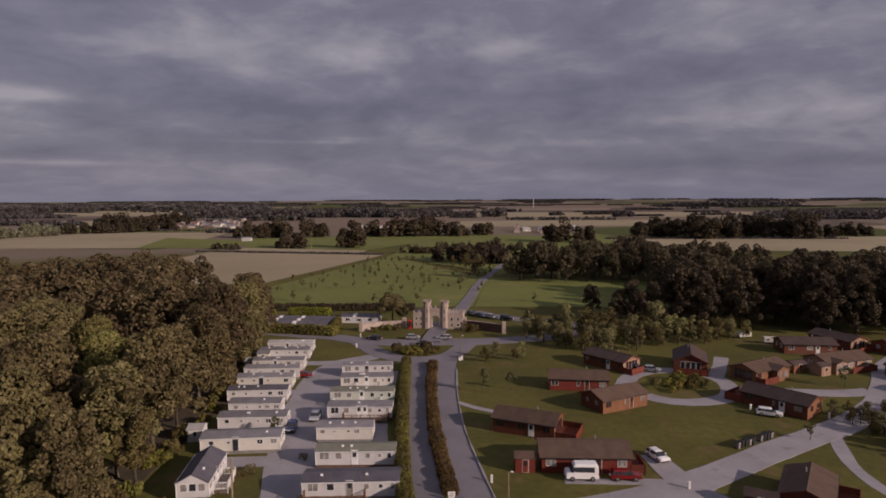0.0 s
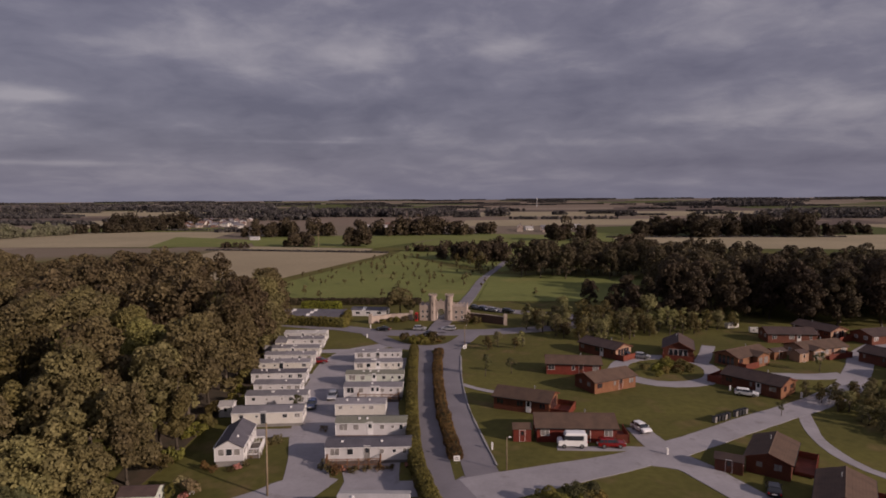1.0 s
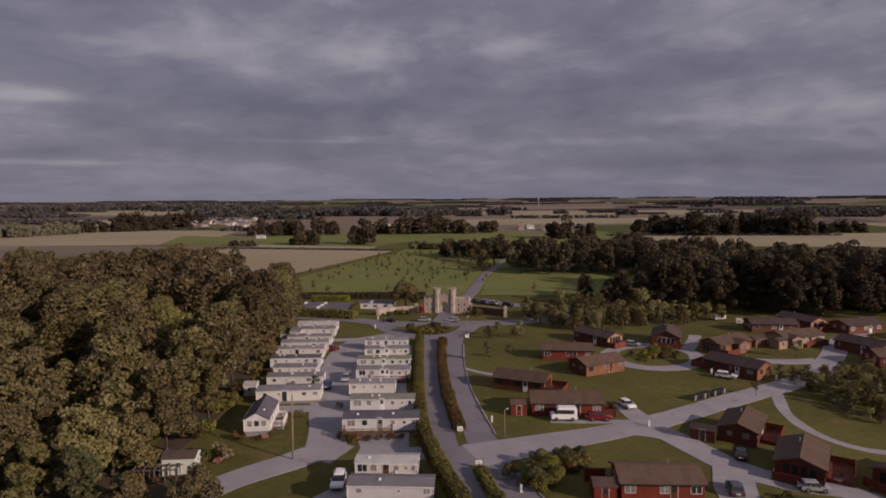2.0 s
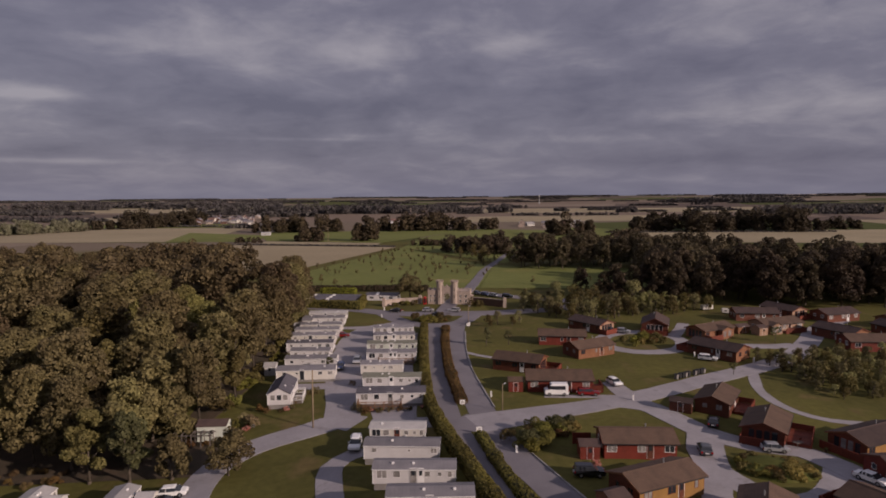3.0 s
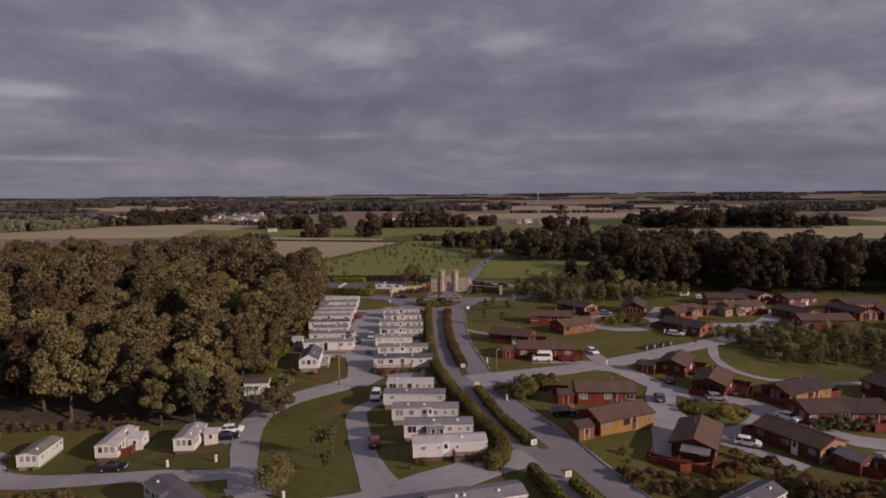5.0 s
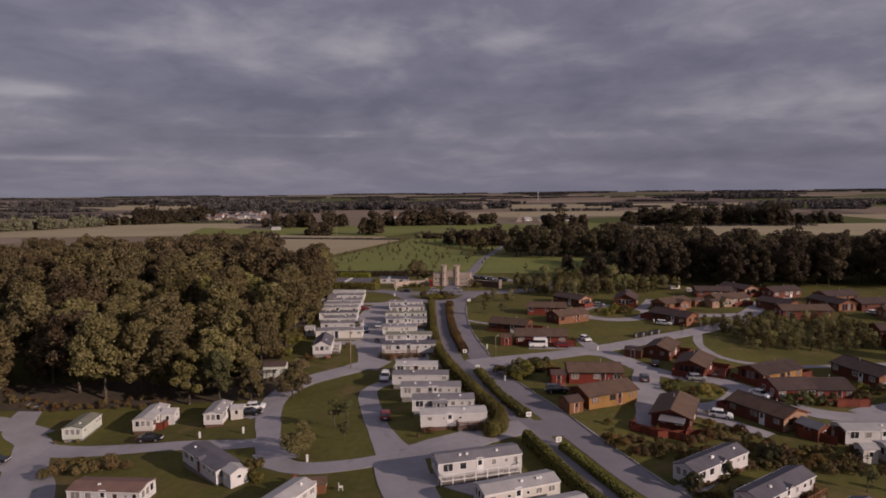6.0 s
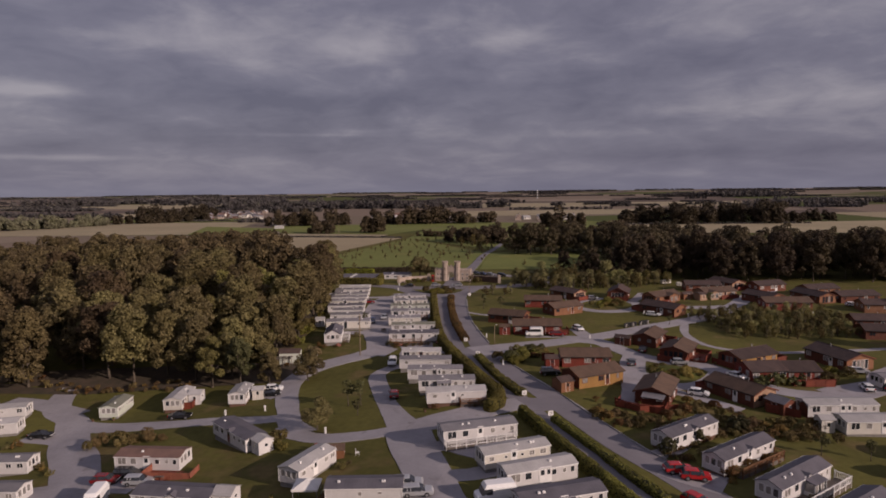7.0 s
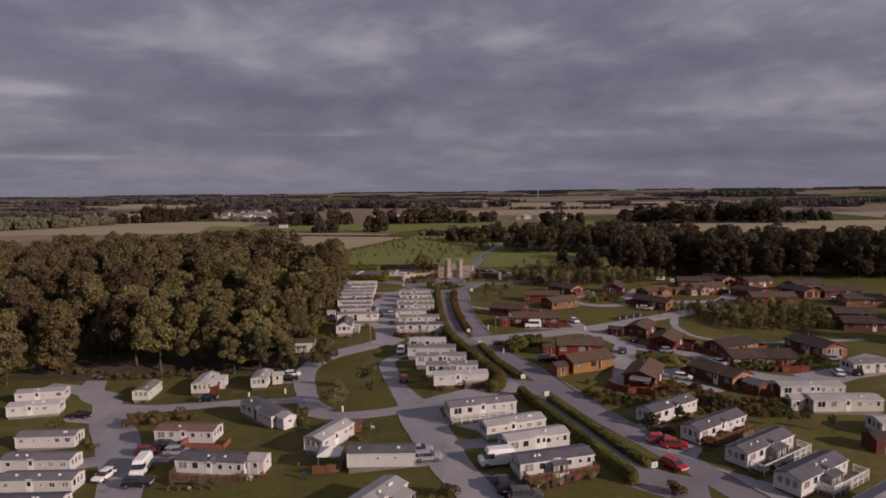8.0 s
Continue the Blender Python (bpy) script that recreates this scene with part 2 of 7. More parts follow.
STONE = mat("buff_stone", (0.430, 0.350, 0.295), (0.360, 0.290, 0.245), 0.9, 0.5, 7, 0.4, bands=(2, 0.35, 0.82), spots=((0.25, 0.20, 0.155), 0.9, 0.0))
STONE_DARK = mat("weathered_brick", (0.150, 0.082, 0.060), (0.115, 0.070, 0.052), 0.9, 0.5, 8, 0.4, bands=(2, 0.3, 0.8))
BARK = mat("tree_bark", (0.110, 0.088, 0.066), (0.070, 0.056, 0.042), 0.95, 1.5, 7, 0.5)
TYRE = mat("tyre_rubber", (0.018, 0.018, 0.019), (0.012, 0.012, 0.012), 0.85, 4)
RIM = mat("alloy_rim", (0.45, 0.45, 0.46), (0.36, 0.36, 0.37), 0.35, 6, metal=0.8, dirt=0.15)
LENS_RED = mat("red_lens", (0.35, 0.012, 0.01), None, 0.25, 6, dirt=0.15)
LENS_CLEAR = mat("clear_lens", (0.72, 0.72, 0.70), None, 0.15, 6, dirt=0.15)
DARK_PLASTIC = mat("dark_plastic", (0.025, 0.025, 0.027), None, 0.6, 3, dirt=0.15)
POLE_WOOD = mat("timber_pole", (0.28, 0.21, 0.135), (0.21, 0.16, 0.10), 0.9, 1.5, 8, 0.3)
STEEL = mat("galvanised_steel", (0.42, 0.42, 0.42), (0.34, 0.34, 0.34), 0.5, 2, metal=0.6)
GLASS = mat("window_glass", (0.030, 0.034, 0.040), (0.022, 0.024, 0.028), 0.06, 0.4, spec=0.7, dirt=0.15)
BLIND = mat("net_curtain_window", (0.30, 0.28, 0.265), (0.17, 0.16, 0.15), 0.12, 1.2, spec=0.6)
RED_PAINT = mat("pillar_red_paint", (0.42, 0.022, 0.018), (0.34, 0.02, 0.016), 0.4, 2, dirt=0.15)
PLANK = mat("fence_boards", (0.215, 0.105, 0.052), (0.165, 0.082, 0.042), 0.85, 0.8, 8, 0.3, vary=0.1, bands=(0, 0.15, 0.6))
CANVAS = mat("white_canvas", (0.74, 0.72, 0.68), (0.66, 0.64, 0.60), 0.8, 0.8, 6, dirt=0.15)
PAINTS = {
    "silver": mat("silver_car_paint", (0.42, 0.43, 0.45), (0.38, 0.39, 0.41), 0.35, 1, metal=0.35, coat=0.6, dirt=0.1),
    "white": mat("white_car_paint", (0.78, 0.78, 0.77), (0.73, 0.73, 0.72), 0.3, 1, coat=0.6, dirt=0.1),
    "black": mat("black_car_paint", (0.012, 0.013, 0.017), (0.010, 0.010, 0.012), 0.25, 1, coat=0.7, dirt=0.1),
    "blue": mat("blue_car_paint", (0.022, 0.040, 0.115), (0.018, 0.032, 0.09), 0.25, 1, coat=0.7, dirt=0.1),
    "red": mat("red_car_paint", (0.42, 0.015, 0.014), (0.34, 0.012, 0.012), 0.25, 1, coat=0.7, dirt=0.1),
    "dark red": mat("dark_red_car_paint", (0.20, 0.012, 0.012), (0.16, 0.01, 0.01), 0.25, 1, coat=0.7, dirt=0.1),
    "grey": mat("grey_car_paint", (0.085, 0.09, 0.10), (0.07, 0.074, 0.082), 0.3, 1, metal=0.2, coat=0.6, dirt=0.1),
}
LEAF_OAK = leaf_mat("broadleaf_foliage", (0.084, 0.070, 0.034), (0.186, 0.154, 0.078))
# dark, less green tone; in part painted cloud shade for the east wood
LEAF_DARK = leaf_mat("dark_foliage", (0.046, 0.036, 0.026), (0.098, 0.074, 0.050))
LEAF_YELLOW = leaf_mat("yellow_green_foliage", (0.090, 0.088, 0.020), (0.165, 0.145, 0.036))
LEAF_BEECH = leaf_mat("brown_green_foliage", (0.068, 0.053, 0.030), (0.150, 0.115, 0.066))
LEAF_OLIVE = leaf_mat("olive_green_foliage", (0.090, 0.080, 0.030), (0.186, 0.160, 0.066))
LEAF_BLUE = leaf_mat("grey_green_foliage", (0.060, 0.062, 0.030), (0.105, 0.102, 0.050))
LEAF_SILVER = leaf_mat("silvery_foliage", (0.135, 0.132, 0.095), (0.180, 0.176, 0.130))
LEAF_HEDGE = leaf_mat("clipped_hedge_foliage", (0.126, 0.117, 0.032), (0.170, 0.156, 0.046), 0.1)
LEAF_RUST = leaf_mat("rusty_shrub_foliage", (0.110, 0.060, 0.026), (0.150, 0.095, 0.036), 0.2)
LEAF_BRIGHT = leaf_mat("bright_ornamental_foliage", (0.145, 0.160, 0.020), (0.190, 0.200, 0.035), 0.1)
LEAF_PALE = leaf_mat("pale_pampas_foliage", (0.20, 0.165, 0.085), (0.27, 0.225, 0.125), 0.1)
FLOWER = leaf_mat("pink_flowers", (0.40, 0.10, 0.10), (0.48, 0.30, 0.26), 0.2)
# paler and bluer than near leaves: distance haze put into the colour
LEAF_HAZED = leaf_mat("hazed_distant_foliage", (0.080, 0.074, 0.084), (0.104, 0.096, 0.102), 0.2)
LEAF_COPSE = leaf_mat("copse_foliage", (0.058, 0.049, 0.032), (0.076, 0.063, 0.042), 0.2)
LEAF_YOUNG = leaf_mat("young_tree_foliage", (0.150, 0.138, 0.064), (0.205, 0.186, 0.095), 0.35)
LEAF_BUSH = leaf_mat("olive_shrub_foliage", (0.092, 0.074, 0.030), (0.130, 0.104, 0.042), 0.3)
LEAF_BROWN = leaf_mat("brown_scrub_foliage", (0.100, 0.072, 0.036), (0.178, 0.128, 0.064), 0.25)
LEAF_GOLD = leaf_mat("golden_shrub_foliage", (0.190, 0.140, 0.045), (0.240, 0.185, 0.070), 0.12)
# near-black colour for the inner shade of a hedge
HEDGE_SHADE = mat("hedge_shadow_core", (0.030, 0.030, 0.010), (0.022, 0.022, 0.008), 0.95, 1.0)


# ---- the lie of the land ----
def sstep(a, b, v):
    u = np.clip((v - a) / (b - a), 0, 1)
    return u * u * (3 - 2 * u)


def land(x, y):
    """Height of the ground: the park falls gently to the west and a little to the east; far off the plain rises to the skyline."""
    x, y = np.asarray(x, float), np.asarray(y, float)
    west = np.maximum(-0.09 * np.maximum(0, -x - 6) * (1 - sstep(38, 88, y)), -6.0)
    east = np.maximum(-0.035 * np.maximum(0, x - 18) * (1 - sstep(70, 125, y)), -1.6)
    return west + east + 17 * sstep(1400, 4700, np.hypot(x, y))


def G(x, y):
    return float(land(x, y))


# ---- mesh helpers ----
def mesh_of(bm, name, material, smooth=False):
    me = bpy.data.meshes.new(name)
    bm.to_mesh(me)
    bm.free()
    me.materials.append(material)
    if smooth:
        me.polygons.foreach_set("use_smooth", [True] * len(me.polygons))
    return me


def part(name, bm, material, parent, label="", smooth=False):
    """Link a bmesh as one mesh object under a thing or a part."""
    ob = new(name, mesh_of(bm, name, material, smooth))
    ob.parent = parent
    return tagged(ob, label)


def thing(name, m, label, category, group="", kind=""):
    """An Empty at a thing's base."""
    ob = new(name)
    ob.matrix_basis = m
    return tagged(ob, label, category, group, kind)


def at(x, y, rz=0.0, lift=0.0):
    return pose(x, y, G(x, y) + lift, 0, 0, rz)


def box(bm, x0, x1, y0, y1, z0, z1, bevel=0.0):
    vs = [bm.verts.new((x, y, z)) for z in (z0, z1) for y in (y0, y1) for x in (x0, x1)]
    fs = [bm.faces.new([vs[i] for i in q]) for q in ((0, 2, 3, 1), (4, 5, 7, 6), (0, 1, 5, 4), (2, 6, 7, 3), (0, 4, 6, 2), (1, 3, 7, 5))]
    if bevel:
        bmesh.ops.bevel(bm, geom=list({e for f in fs for e in f.edges}), offset=bevel, segments=1, affect="EDGES")
    return bm


def boxm(*a, **k):
    return box(bmesh.new(), *a, **k)


def prism(bm, outline, y0, y1):
    """An outline in x and z, drawn out along y."""
    a = [bm.verts.new((x, y0, z)) for x, z in outline]
    b = [bm.verts.new((x, y1, z)) for x, z in outline]
    n = len(outline)
    bm.faces.new(a)
    bm.faces.new(b[::-1])
    for i in range(n):
        bm.faces.new((a[i], b[i], b[(i + 1) % n], a[(i + 1) % n]))
    bmesh.ops.recalc_face_normals(bm, faces=bm.faces)
    return bm


def prism_x(bm, outline, x0, x1):
    """An outline in y and z, drawn out along x."""
    a = [bm.verts.new((x0, y, z)) for y, z in outline]
    b = [bm.verts.new((x1, y, z)) for y, z in outline]
    n = len(outline)
    bm.faces.new(a)
    bm.faces.new(b[::-1])
    for i in range(n):
        bm.faces.new((a[i], b[i], b[(i + 1) % n], a[(i + 1) % n]))
    bmesh.ops.recalc_face_normals(bm, faces=bm.faces)
    return bm


def rod(bm, p, q, r0, r1, n=7):
    p, q = Vector(p), Vector(q)
    turn = (q - p).to_track_quat("Z", "Y").to_matrix()
    rings = []
    for c, r in ((p, r0), (q, r1)):
        rings.append([bm.verts.new(c + turn @ Vector((math.cos(6.2832 * i / n) * r, math.sin(6.2832 * i / n) * r, 0))) for i in range(n)])
    for i in range(n):
        bm.faces.new((rings[0][i], rings[0][(i + 1) % n], rings[1][(i + 1) % n], rings[1][i]))
    bm.faces.new(rings[0][::-1])
    bm.faces.new(rings[1])
    return bm


def raw_mesh(name, verts, faces_n, material, smooth=False):
    """A mesh of separate polygons of faces_n corners each, from an array of corners in order."""
    verts = np.ascontiguousarray(verts, dtype=np.float32).reshape(-1, 3)
    count = len(verts) // faces_n
    me = bpy.data.meshes.new(name)
    me.vertices.add(len(verts))
    me.vertices.foreach_set("co", verts.ravel())
    me.loops.add(len(verts))
    me.loops.foreach_set("vertex_index", np.arange(len(verts), dtype=np.int32))
    me.polygons.add(count)
    me.polygons.foreach_set("loop_start", np.arange(0, len(verts), faces_n, dtype=np.int32))
    me.update(calc_edges=True)
    me.materials.append(material)
    return me


def grid_mesh(name, rows, material):
    """A sheet through rows of points, all rows of one length."""
    rows = np.asarray(rows, float)
    a, b = rows.shape[:2]
    idx = np.arange(a * b).reshape(a, b)
    quads = np.stack([idx[:-1, :-1], idx[:-1, 1:], idx[1:, 1:], idx[1:, :-1]], -1).reshape(-1, 4)
    me = bpy.data.meshes.new(name)
    me.from_pydata(rows.reshape(-1, 3).tolist(), [], quads.tolist())
    me.materials.append(material)
    me.polygons.foreach_set("use_smooth", [True] * len(me.polygons))
    me.update()
    return me


def smooth_line(pts, step=2.0):
    """A Catmull-Rom line through points, at even steps."""
    p = [Vector((*q, 0)) for q in pts]
    p = [p[0] * 2 - p[1]] + p + [p[-1] * 2 - p[-2]]
    out = []
    for i in range(1, len(p) - 2):
        n = max(2, int((p[i + 1] - p[i]).length / step))
        for k in range(n):
            u = k / n
            a, b, c, d = p[i - 1:i + 3]
            out.append(0.5 * (2 * b + (c - a) * u + (2 * a - 5 * b + 4 * c - d) * u * u + (3 * b - a - 3 * c + d) * u ** 3))
    out.append(p[-2])
    return np.array([(v.x, v.y) for v in out])


LAYER = [0]


def ribbon(name, pts, width, material, label, category, lift=0.03):
    """A road or path of that width along a line, draped over the land, with a low edge down into it."""
    LAYER[0] += 1
    lift += 0.004 * (LAYER[0] % 12)
    line = smooth_line(pts)
    tan = np.gradient(line, axis=0)
    tan /= np.linalg.norm(tan, axis=1)[:, None]
    nor = np.stack([-tan[:, 1], tan[:, 0]], 1)
    w = np.interp(np.linspace(0, 1, len(line)), np.linspace(0, 1, len(np.atleast_1d(width))), np.atleast_1d(width))
    wob = np.array([noise.noise((x * 0.21, y * 0.21, 3.1)) for x, y in line]) * 0.35
    n = max(3, int(max(w) / 1.6) + 1)
    rows = []
    for k in range(-1, n + 1):
        u = np.clip(k / (n - 1), 0, 1) - 0.5
        q = line + nor * ((w + wob) * u)[:, None]
        z = land(q[:, 0], q[:, 1]) + (lift if 0 <= k < n else -0.25)
        rows.append(np.column_stack([q, z]))
    rows = np.array(rows).transpose(1, 0, 2)[:, ::-1]
    me = grid_mesh(name, rows, material)
    me.polygons.foreach_set("use_smooth", [False] * len(me.polygons))
    return tagged(new(name, me), label, category, kind="structure")


def patch(name, cx, cy, rx, ry, rz, material, label, category, lift=0.09, rise=0.0, kind="structure"):
    """An uneven oval sheet on the land, domed by rise."""
    LAYER[0] += 1
    lift += 0.004 * (LAYER[0] % 12)
    rows = []
    c, s = math.cos(radians(rz)), math.sin(radians(rz))
    for i in range(33):
        a = -2 * math.pi * i / 32
        row = []
        for k in range(8):
            r = min(k, 6) / 6 * (1 + 0.12 * noise.noise((math.cos(a) * 1.3 + cx, math.sin(a) * 1.3 + cy, 0)))
            px, py = math.cos(a) * rx * r, math.sin(a) * ry * r
            x, y = cx + c * px - s * py, cy + s * px + c * py
            row.append((x, y, G(x, y) + (lift + rise * (1 - (min(k, 6) / 6) ** 2) if k < 7 else -0.3)))
        rows.append(row)
    return tagged(new(name, grid_mesh(name, rows, material)), label, category, kind=kind)


def field(name, corners, material, label, lift=0.12, step=8.0):
    """A four-cornered field draped over the land: corners in order round it."""
    LAYER[0] += 1
    lift += 0.01 * (LAYER[0] % 12)
    a, b, c, d = [np.array(q, float) for q in corners]
    n = int(max(np.linalg.norm(b - a), np.linalg.norm(c - d)) / step) + 2
    m = int(max(np.linalg.norm(d - a), np.linalg.norm(c - b)) / step) + 2
    rows = []
    for v in np.linspace(0, 1, m):
        q = np.linspace(a + (d - a) * v, b + (c - b) * v, n)
        rows.append(np.column_stack([q, land(q[:, 0], q[:, 1]) + lift]))
    ob = new(name, grid_mesh(name, np.array(rows), material))
    return tagged(ob, label, "field", kind="structure")


# ---- foliage ----
def leaf_cards(centres, outward, size, rng, flat=1.0):
    """Small folded leaf sprays, one at each centre, facing more or less outward. Two triangles each."""
    n = len(centres)
    nor = outward * flat + rng.normal(size=(n, 3)) * 0.46
    nor[:, 2] += 0.2
    nor /= np.linalg.norm(nor, axis=1)[:, None]
    a = np.cross(nor, rng.normal(size=(n, 3)))
    a /= np.linalg.norm(a, axis=1)[:, None]
    b = np.cross(nor, a)
    s = size * rng.uniform(0.6, 1.35, (n, 1))
    lift = nor * s * 0.25
    quads = np.stack([centres - a * s, centres - b * s * 0.62 + lift, centres + a * s, centres + b * s * 0.62 - lift], 1)
    return quads


def lobes_of(rng, radius, height, base, count, lo=0.27, hi=0.46):
    """Round masses that make up a crown, in an uneven dome."""
    out = []
    for i in range(count):
        a, h = rng.uniform(0, 6.283), rng.uniform(0, 1) ** 0.8
        reach = radius * math.sqrt(max(0.05, 1 - (1.25 * h - 0.35) ** 2)) * rng.uniform(0.35, 0.85)
        out.append((math.cos(a) * reach, math.sin(a) * reach, base + (height - base) * (0.12 + 0.76 * h * (1 - 0.22 * (reach / radius) ** 2)), radius * rng.uniform(lo, hi)))
    return np.array(out)


def crown_cards(rng, radius, height, base, count, n, size):
    lobes = lobes_of(rng, radius, height, base, count, *((0.17, 0.32) if count > 30 else (0.27, 0.46)))
    weight = lobes[:, 3] ** 2
    pick = rng.choice(len(lobes), n, p=weight / weight.sum())
    d = rng.normal(size=(n, 3))
    d[:, 2] += 0.3
    d /= np.linalg.norm(d, axis=1)[:, None]
    r = lobes[pick, 3][:, None] * rng.uniform(0.84, 1.07, (n, 1))
    c = lobes[pick, :3] + d * r * np.array([1, 1, 0.85])
    keep = np.ones(n, bool)
    for x, y, z, rr in lobes:
        keep &= ((c - (x, y, z)) ** 2).sum(1) > (rr * 0.66) ** 2
    return leaf_cards(c[keep], d[keep], size, rng), lobes


def trunk_mesh(rng, lobes, height, base, r, limbs=6):
    bm = bmesh.new()
    top = (rng.normal() * 0.3, rng.normal() * 0.3, base + (height - base) * 0.45)
    mid = (top[0] * 0.4, top[1] * 0.4, base * 0.9)
    rod(bm, (0, 0, -0.4), mid, r * 1.25, r * 0.85, 8)
    rod(bm, mid, top, r * 0.85, r * 0.3, 7)
    for i in range(min(limbs, len(lobes))):
        x, y, z, rr = lobes[i]
        u = rng.uniform(0.3, 0.9)
        start = [mid[k] + (top[k] - mid[k]) * u for k in range(3)]
        rod(bm, start, (x, y, max(z, base * 0.9)), r * 0.38, r * 0.1, 5)
    return bm


CROWNS = {}


def make_tree(name, seed, radius, height, base, count, n, size, material, label, trunk=0.28, category="tree", kind=""):
    rng = np.random.default_rng(seed)
    root = thing(name, Matrix(), label, category, kind=kind)
    quads, lobes = crown_cards(rng, radius, height, base, count, n, size)
    crown = new("crown", raw_mesh("crown", quads, 4, material))
    crown.parent = root
    CROWNS[root.name] = quads
    part("trunk", trunk_mesh(rng, lobes, height, base, trunk), BARK, root, smooth=True)
    return root


PLANTED = set()


def plant(proto, spots, rng, lo=0.85, hi=1.15, group=""):
    """Copies of a few trees at the spots, each turned and scaled; the first trees stand in for themselves."""
    for i, (x, y) in enumerate(spots):
        src = proto[i % len(proto)]
        s = rng.uniform(lo, hi)
        m = at(x, y, rng.uniform(0, 360))
        ob = copy_thing(src, m) if src.name in PLANTED else src
        PLANTED.add(src.name)
        ob.matrix_basis = m
        ob.scale = (s, s, s * rng.uniform(0.92, 1.1))
        if group:
            ob["group"] = group


def plant_joined(name, kinds, spots, rng, lo, hi, label, leaf, low=8.0):
    """Many trees that nobody could tell apart, as one object. kinds: crown arrays and trunk material by slot."""
    out, stems = [], []
    for i, (x, y) in enumerate(spots):
        q = kinds[i % len(kinds)]
        s, a = rng.uniform(lo, hi), rng.uniform(0, 6.283)
        c, k = math.cos(a) * s, math.sin(a) * s
        turn = np.array([[c, -k, 0], [k, c, 0], [0, 0, s * rng.uniform(0.94, 1.1)]])
        out.append(q[q[:, :, 2].mean(1) > low] @ turn.T + np.array([x, y, G(x, y)]))
        z, r, top = G(x, y), 0.3, low + 3.0
        ring = [(x + r * math.cos(b), y + r * math.sin(b)) for b in (0, 1.571, 3.142, 4.712)]
        for j in range(4):
            (ax, ay), (bx, by) = ring[j], ring[(j + 1) % 4]
            stems.append([(ax, ay, z - 0.4), (bx, by, z - 0.4), (bx * 0.5 + x * 0.5, by * 0.5 + y * 0.5, z + top), (ax * 0.5 + x * 0.5, ay * 0.5 + y * 0.5, z + top)])
    leaves = np.concatenate(out)
    me = raw_mesh(name, np.concatenate([leaves, np.array(stems)]), 4, leaf)
    me.materials.append(BARK)
    me.polygons.foreach_set("material_index", np.array([0] * len(leaves) + [1] * len(stems), dtype=np.int32))
    return tagged(new(name, me), label, "trees", kind="stuff")


def scatter(rng, inside, x0, x1, y0, y1, gap):
    """Spots on a jittered grid where inside(x, y) holds."""
    out = []
    for i, y in enumerate(np.arange(y0, y1, gap * 0.87)):
        for x in np.arange(x0 + (i % 2) * gap / 2, x1, gap):
            px, py = x + rng.uniform(-0.32, 0.32) * gap, y + rng.uniform(-0.32, 0.32) * gap
            if inside(px, py):
                out.append((px, py))
    return out


def hedge(name, pts, width, height, material, label, per_m2=70, size=0.12, seed=1, uneven=0.12, category="hedge"):
    """A clipped hedge: a core painted shade-dark, with leaf sprays all over it."""
    rng = np.random.default_rng(seed)
    line = smooth_line(pts, 0.8)
    tan = np.gradient(line, axis=0)
    tan /= np.linalg.norm(tan, axis=1)[:, None]
    nor = np.stack([-tan[:, 1], tan[:, 0]], 1)
    root = thing(name, Matrix(), label, category)
    section = [(-0.46, -0.1), (-0.5, 0.5), (-0.4, 0.94), (0, 1.0), (0.4, 0.94), (0.5, 0.5), (0.46, -0.1)]
    rows, ground = [], land(line[:, 0], line[:, 1])
    bulge = np.array([1 + uneven * noise.noise((x * 0.5, y * 0.5, seed)) for x, y in line])
    for u, v in section:
        q = line + nor * (width * u * 0.9 * bulge)[:, None]
        rows.append(np.column_stack([q, ground + height * v * 0.94 * bulge]))
    rows = np.array(rows).transpose(1, 0, 2)[:, ::-1]
    ends = [np.column_stack([np.tile(line[k], (len(section), 1)), np.full(len(section), ground[k] + height * 0.4)]) for k in (0, -1)]
    rows = np.concatenate([ends[0][None], rows, ends[1][None]])
    core = new("core", grid_mesh("core", rows, HEDGE_SHADE))
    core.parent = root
    length = np.linalg.norm(np.diff(line, axis=0), axis=1).sum()
    n = int(length * (width + 2 * height) * per_m2)
    seg = rng.uniform(0, len(line) - 1.001, n)
    i, fr = seg.astype(int), (seg % 1)[:, None]
    g = rng.uniform(0, len(section) - 1.001, n)
    j, fg = g.astype(int), (g % 1)[:, None]
    sec = np.array(section)
    uv = sec[j] * (1 - fg) + sec[j + 1] * fg
    c = line[i] * (1 - fr) + line[i + 1] * fr
    b = bulge[i][:, None]
    p = np.column_stack([c + nor[i] * uv[:, :1] * width * b, ground[i] + height * uv[:, 1] * b[:, 0]])
    out = np.column_stack([nor[i] * uv[:, :1] * 2, np.where(np.abs(uv[:, 0]) < 0.42, 1.0, 0.1)])
    p += rng.normal(size=p.shape) * size * 0.35
    for k, way in ((0, -1), (-1, 1)):
        m = int(width * height * per_m2 * 1.6)
        uu, vv = rng.uniform(-0.5, 0.5, m), rng.uniform(-0.05, 1.0, m)
        bow = 0.55 * (1 - (2 * uu) ** 2 * 0.8) * (1 - 0.45 * vv ** 2)
        q = np.column_stack([line[k] + nor[k] * (uu * width)[:, None] + tan[k] * (way * bow)[:, None], ground[k] + height * vv * (1 - 0.25 * (2 * uu) ** 2)])
        p = np.concatenate([p, q])
        out = np.concatenate([out, np.column_stack([np.tile(tan[k] * way, (m, 1)) + nor[k] * uu[:, None], 0.2 + vv * 0.5])])
    leaves = new("leaves", raw_mesh("leaves", leaf_cards(p, out, size, rng, 0.9), 4, material))
    leaves.parent = root
    return root


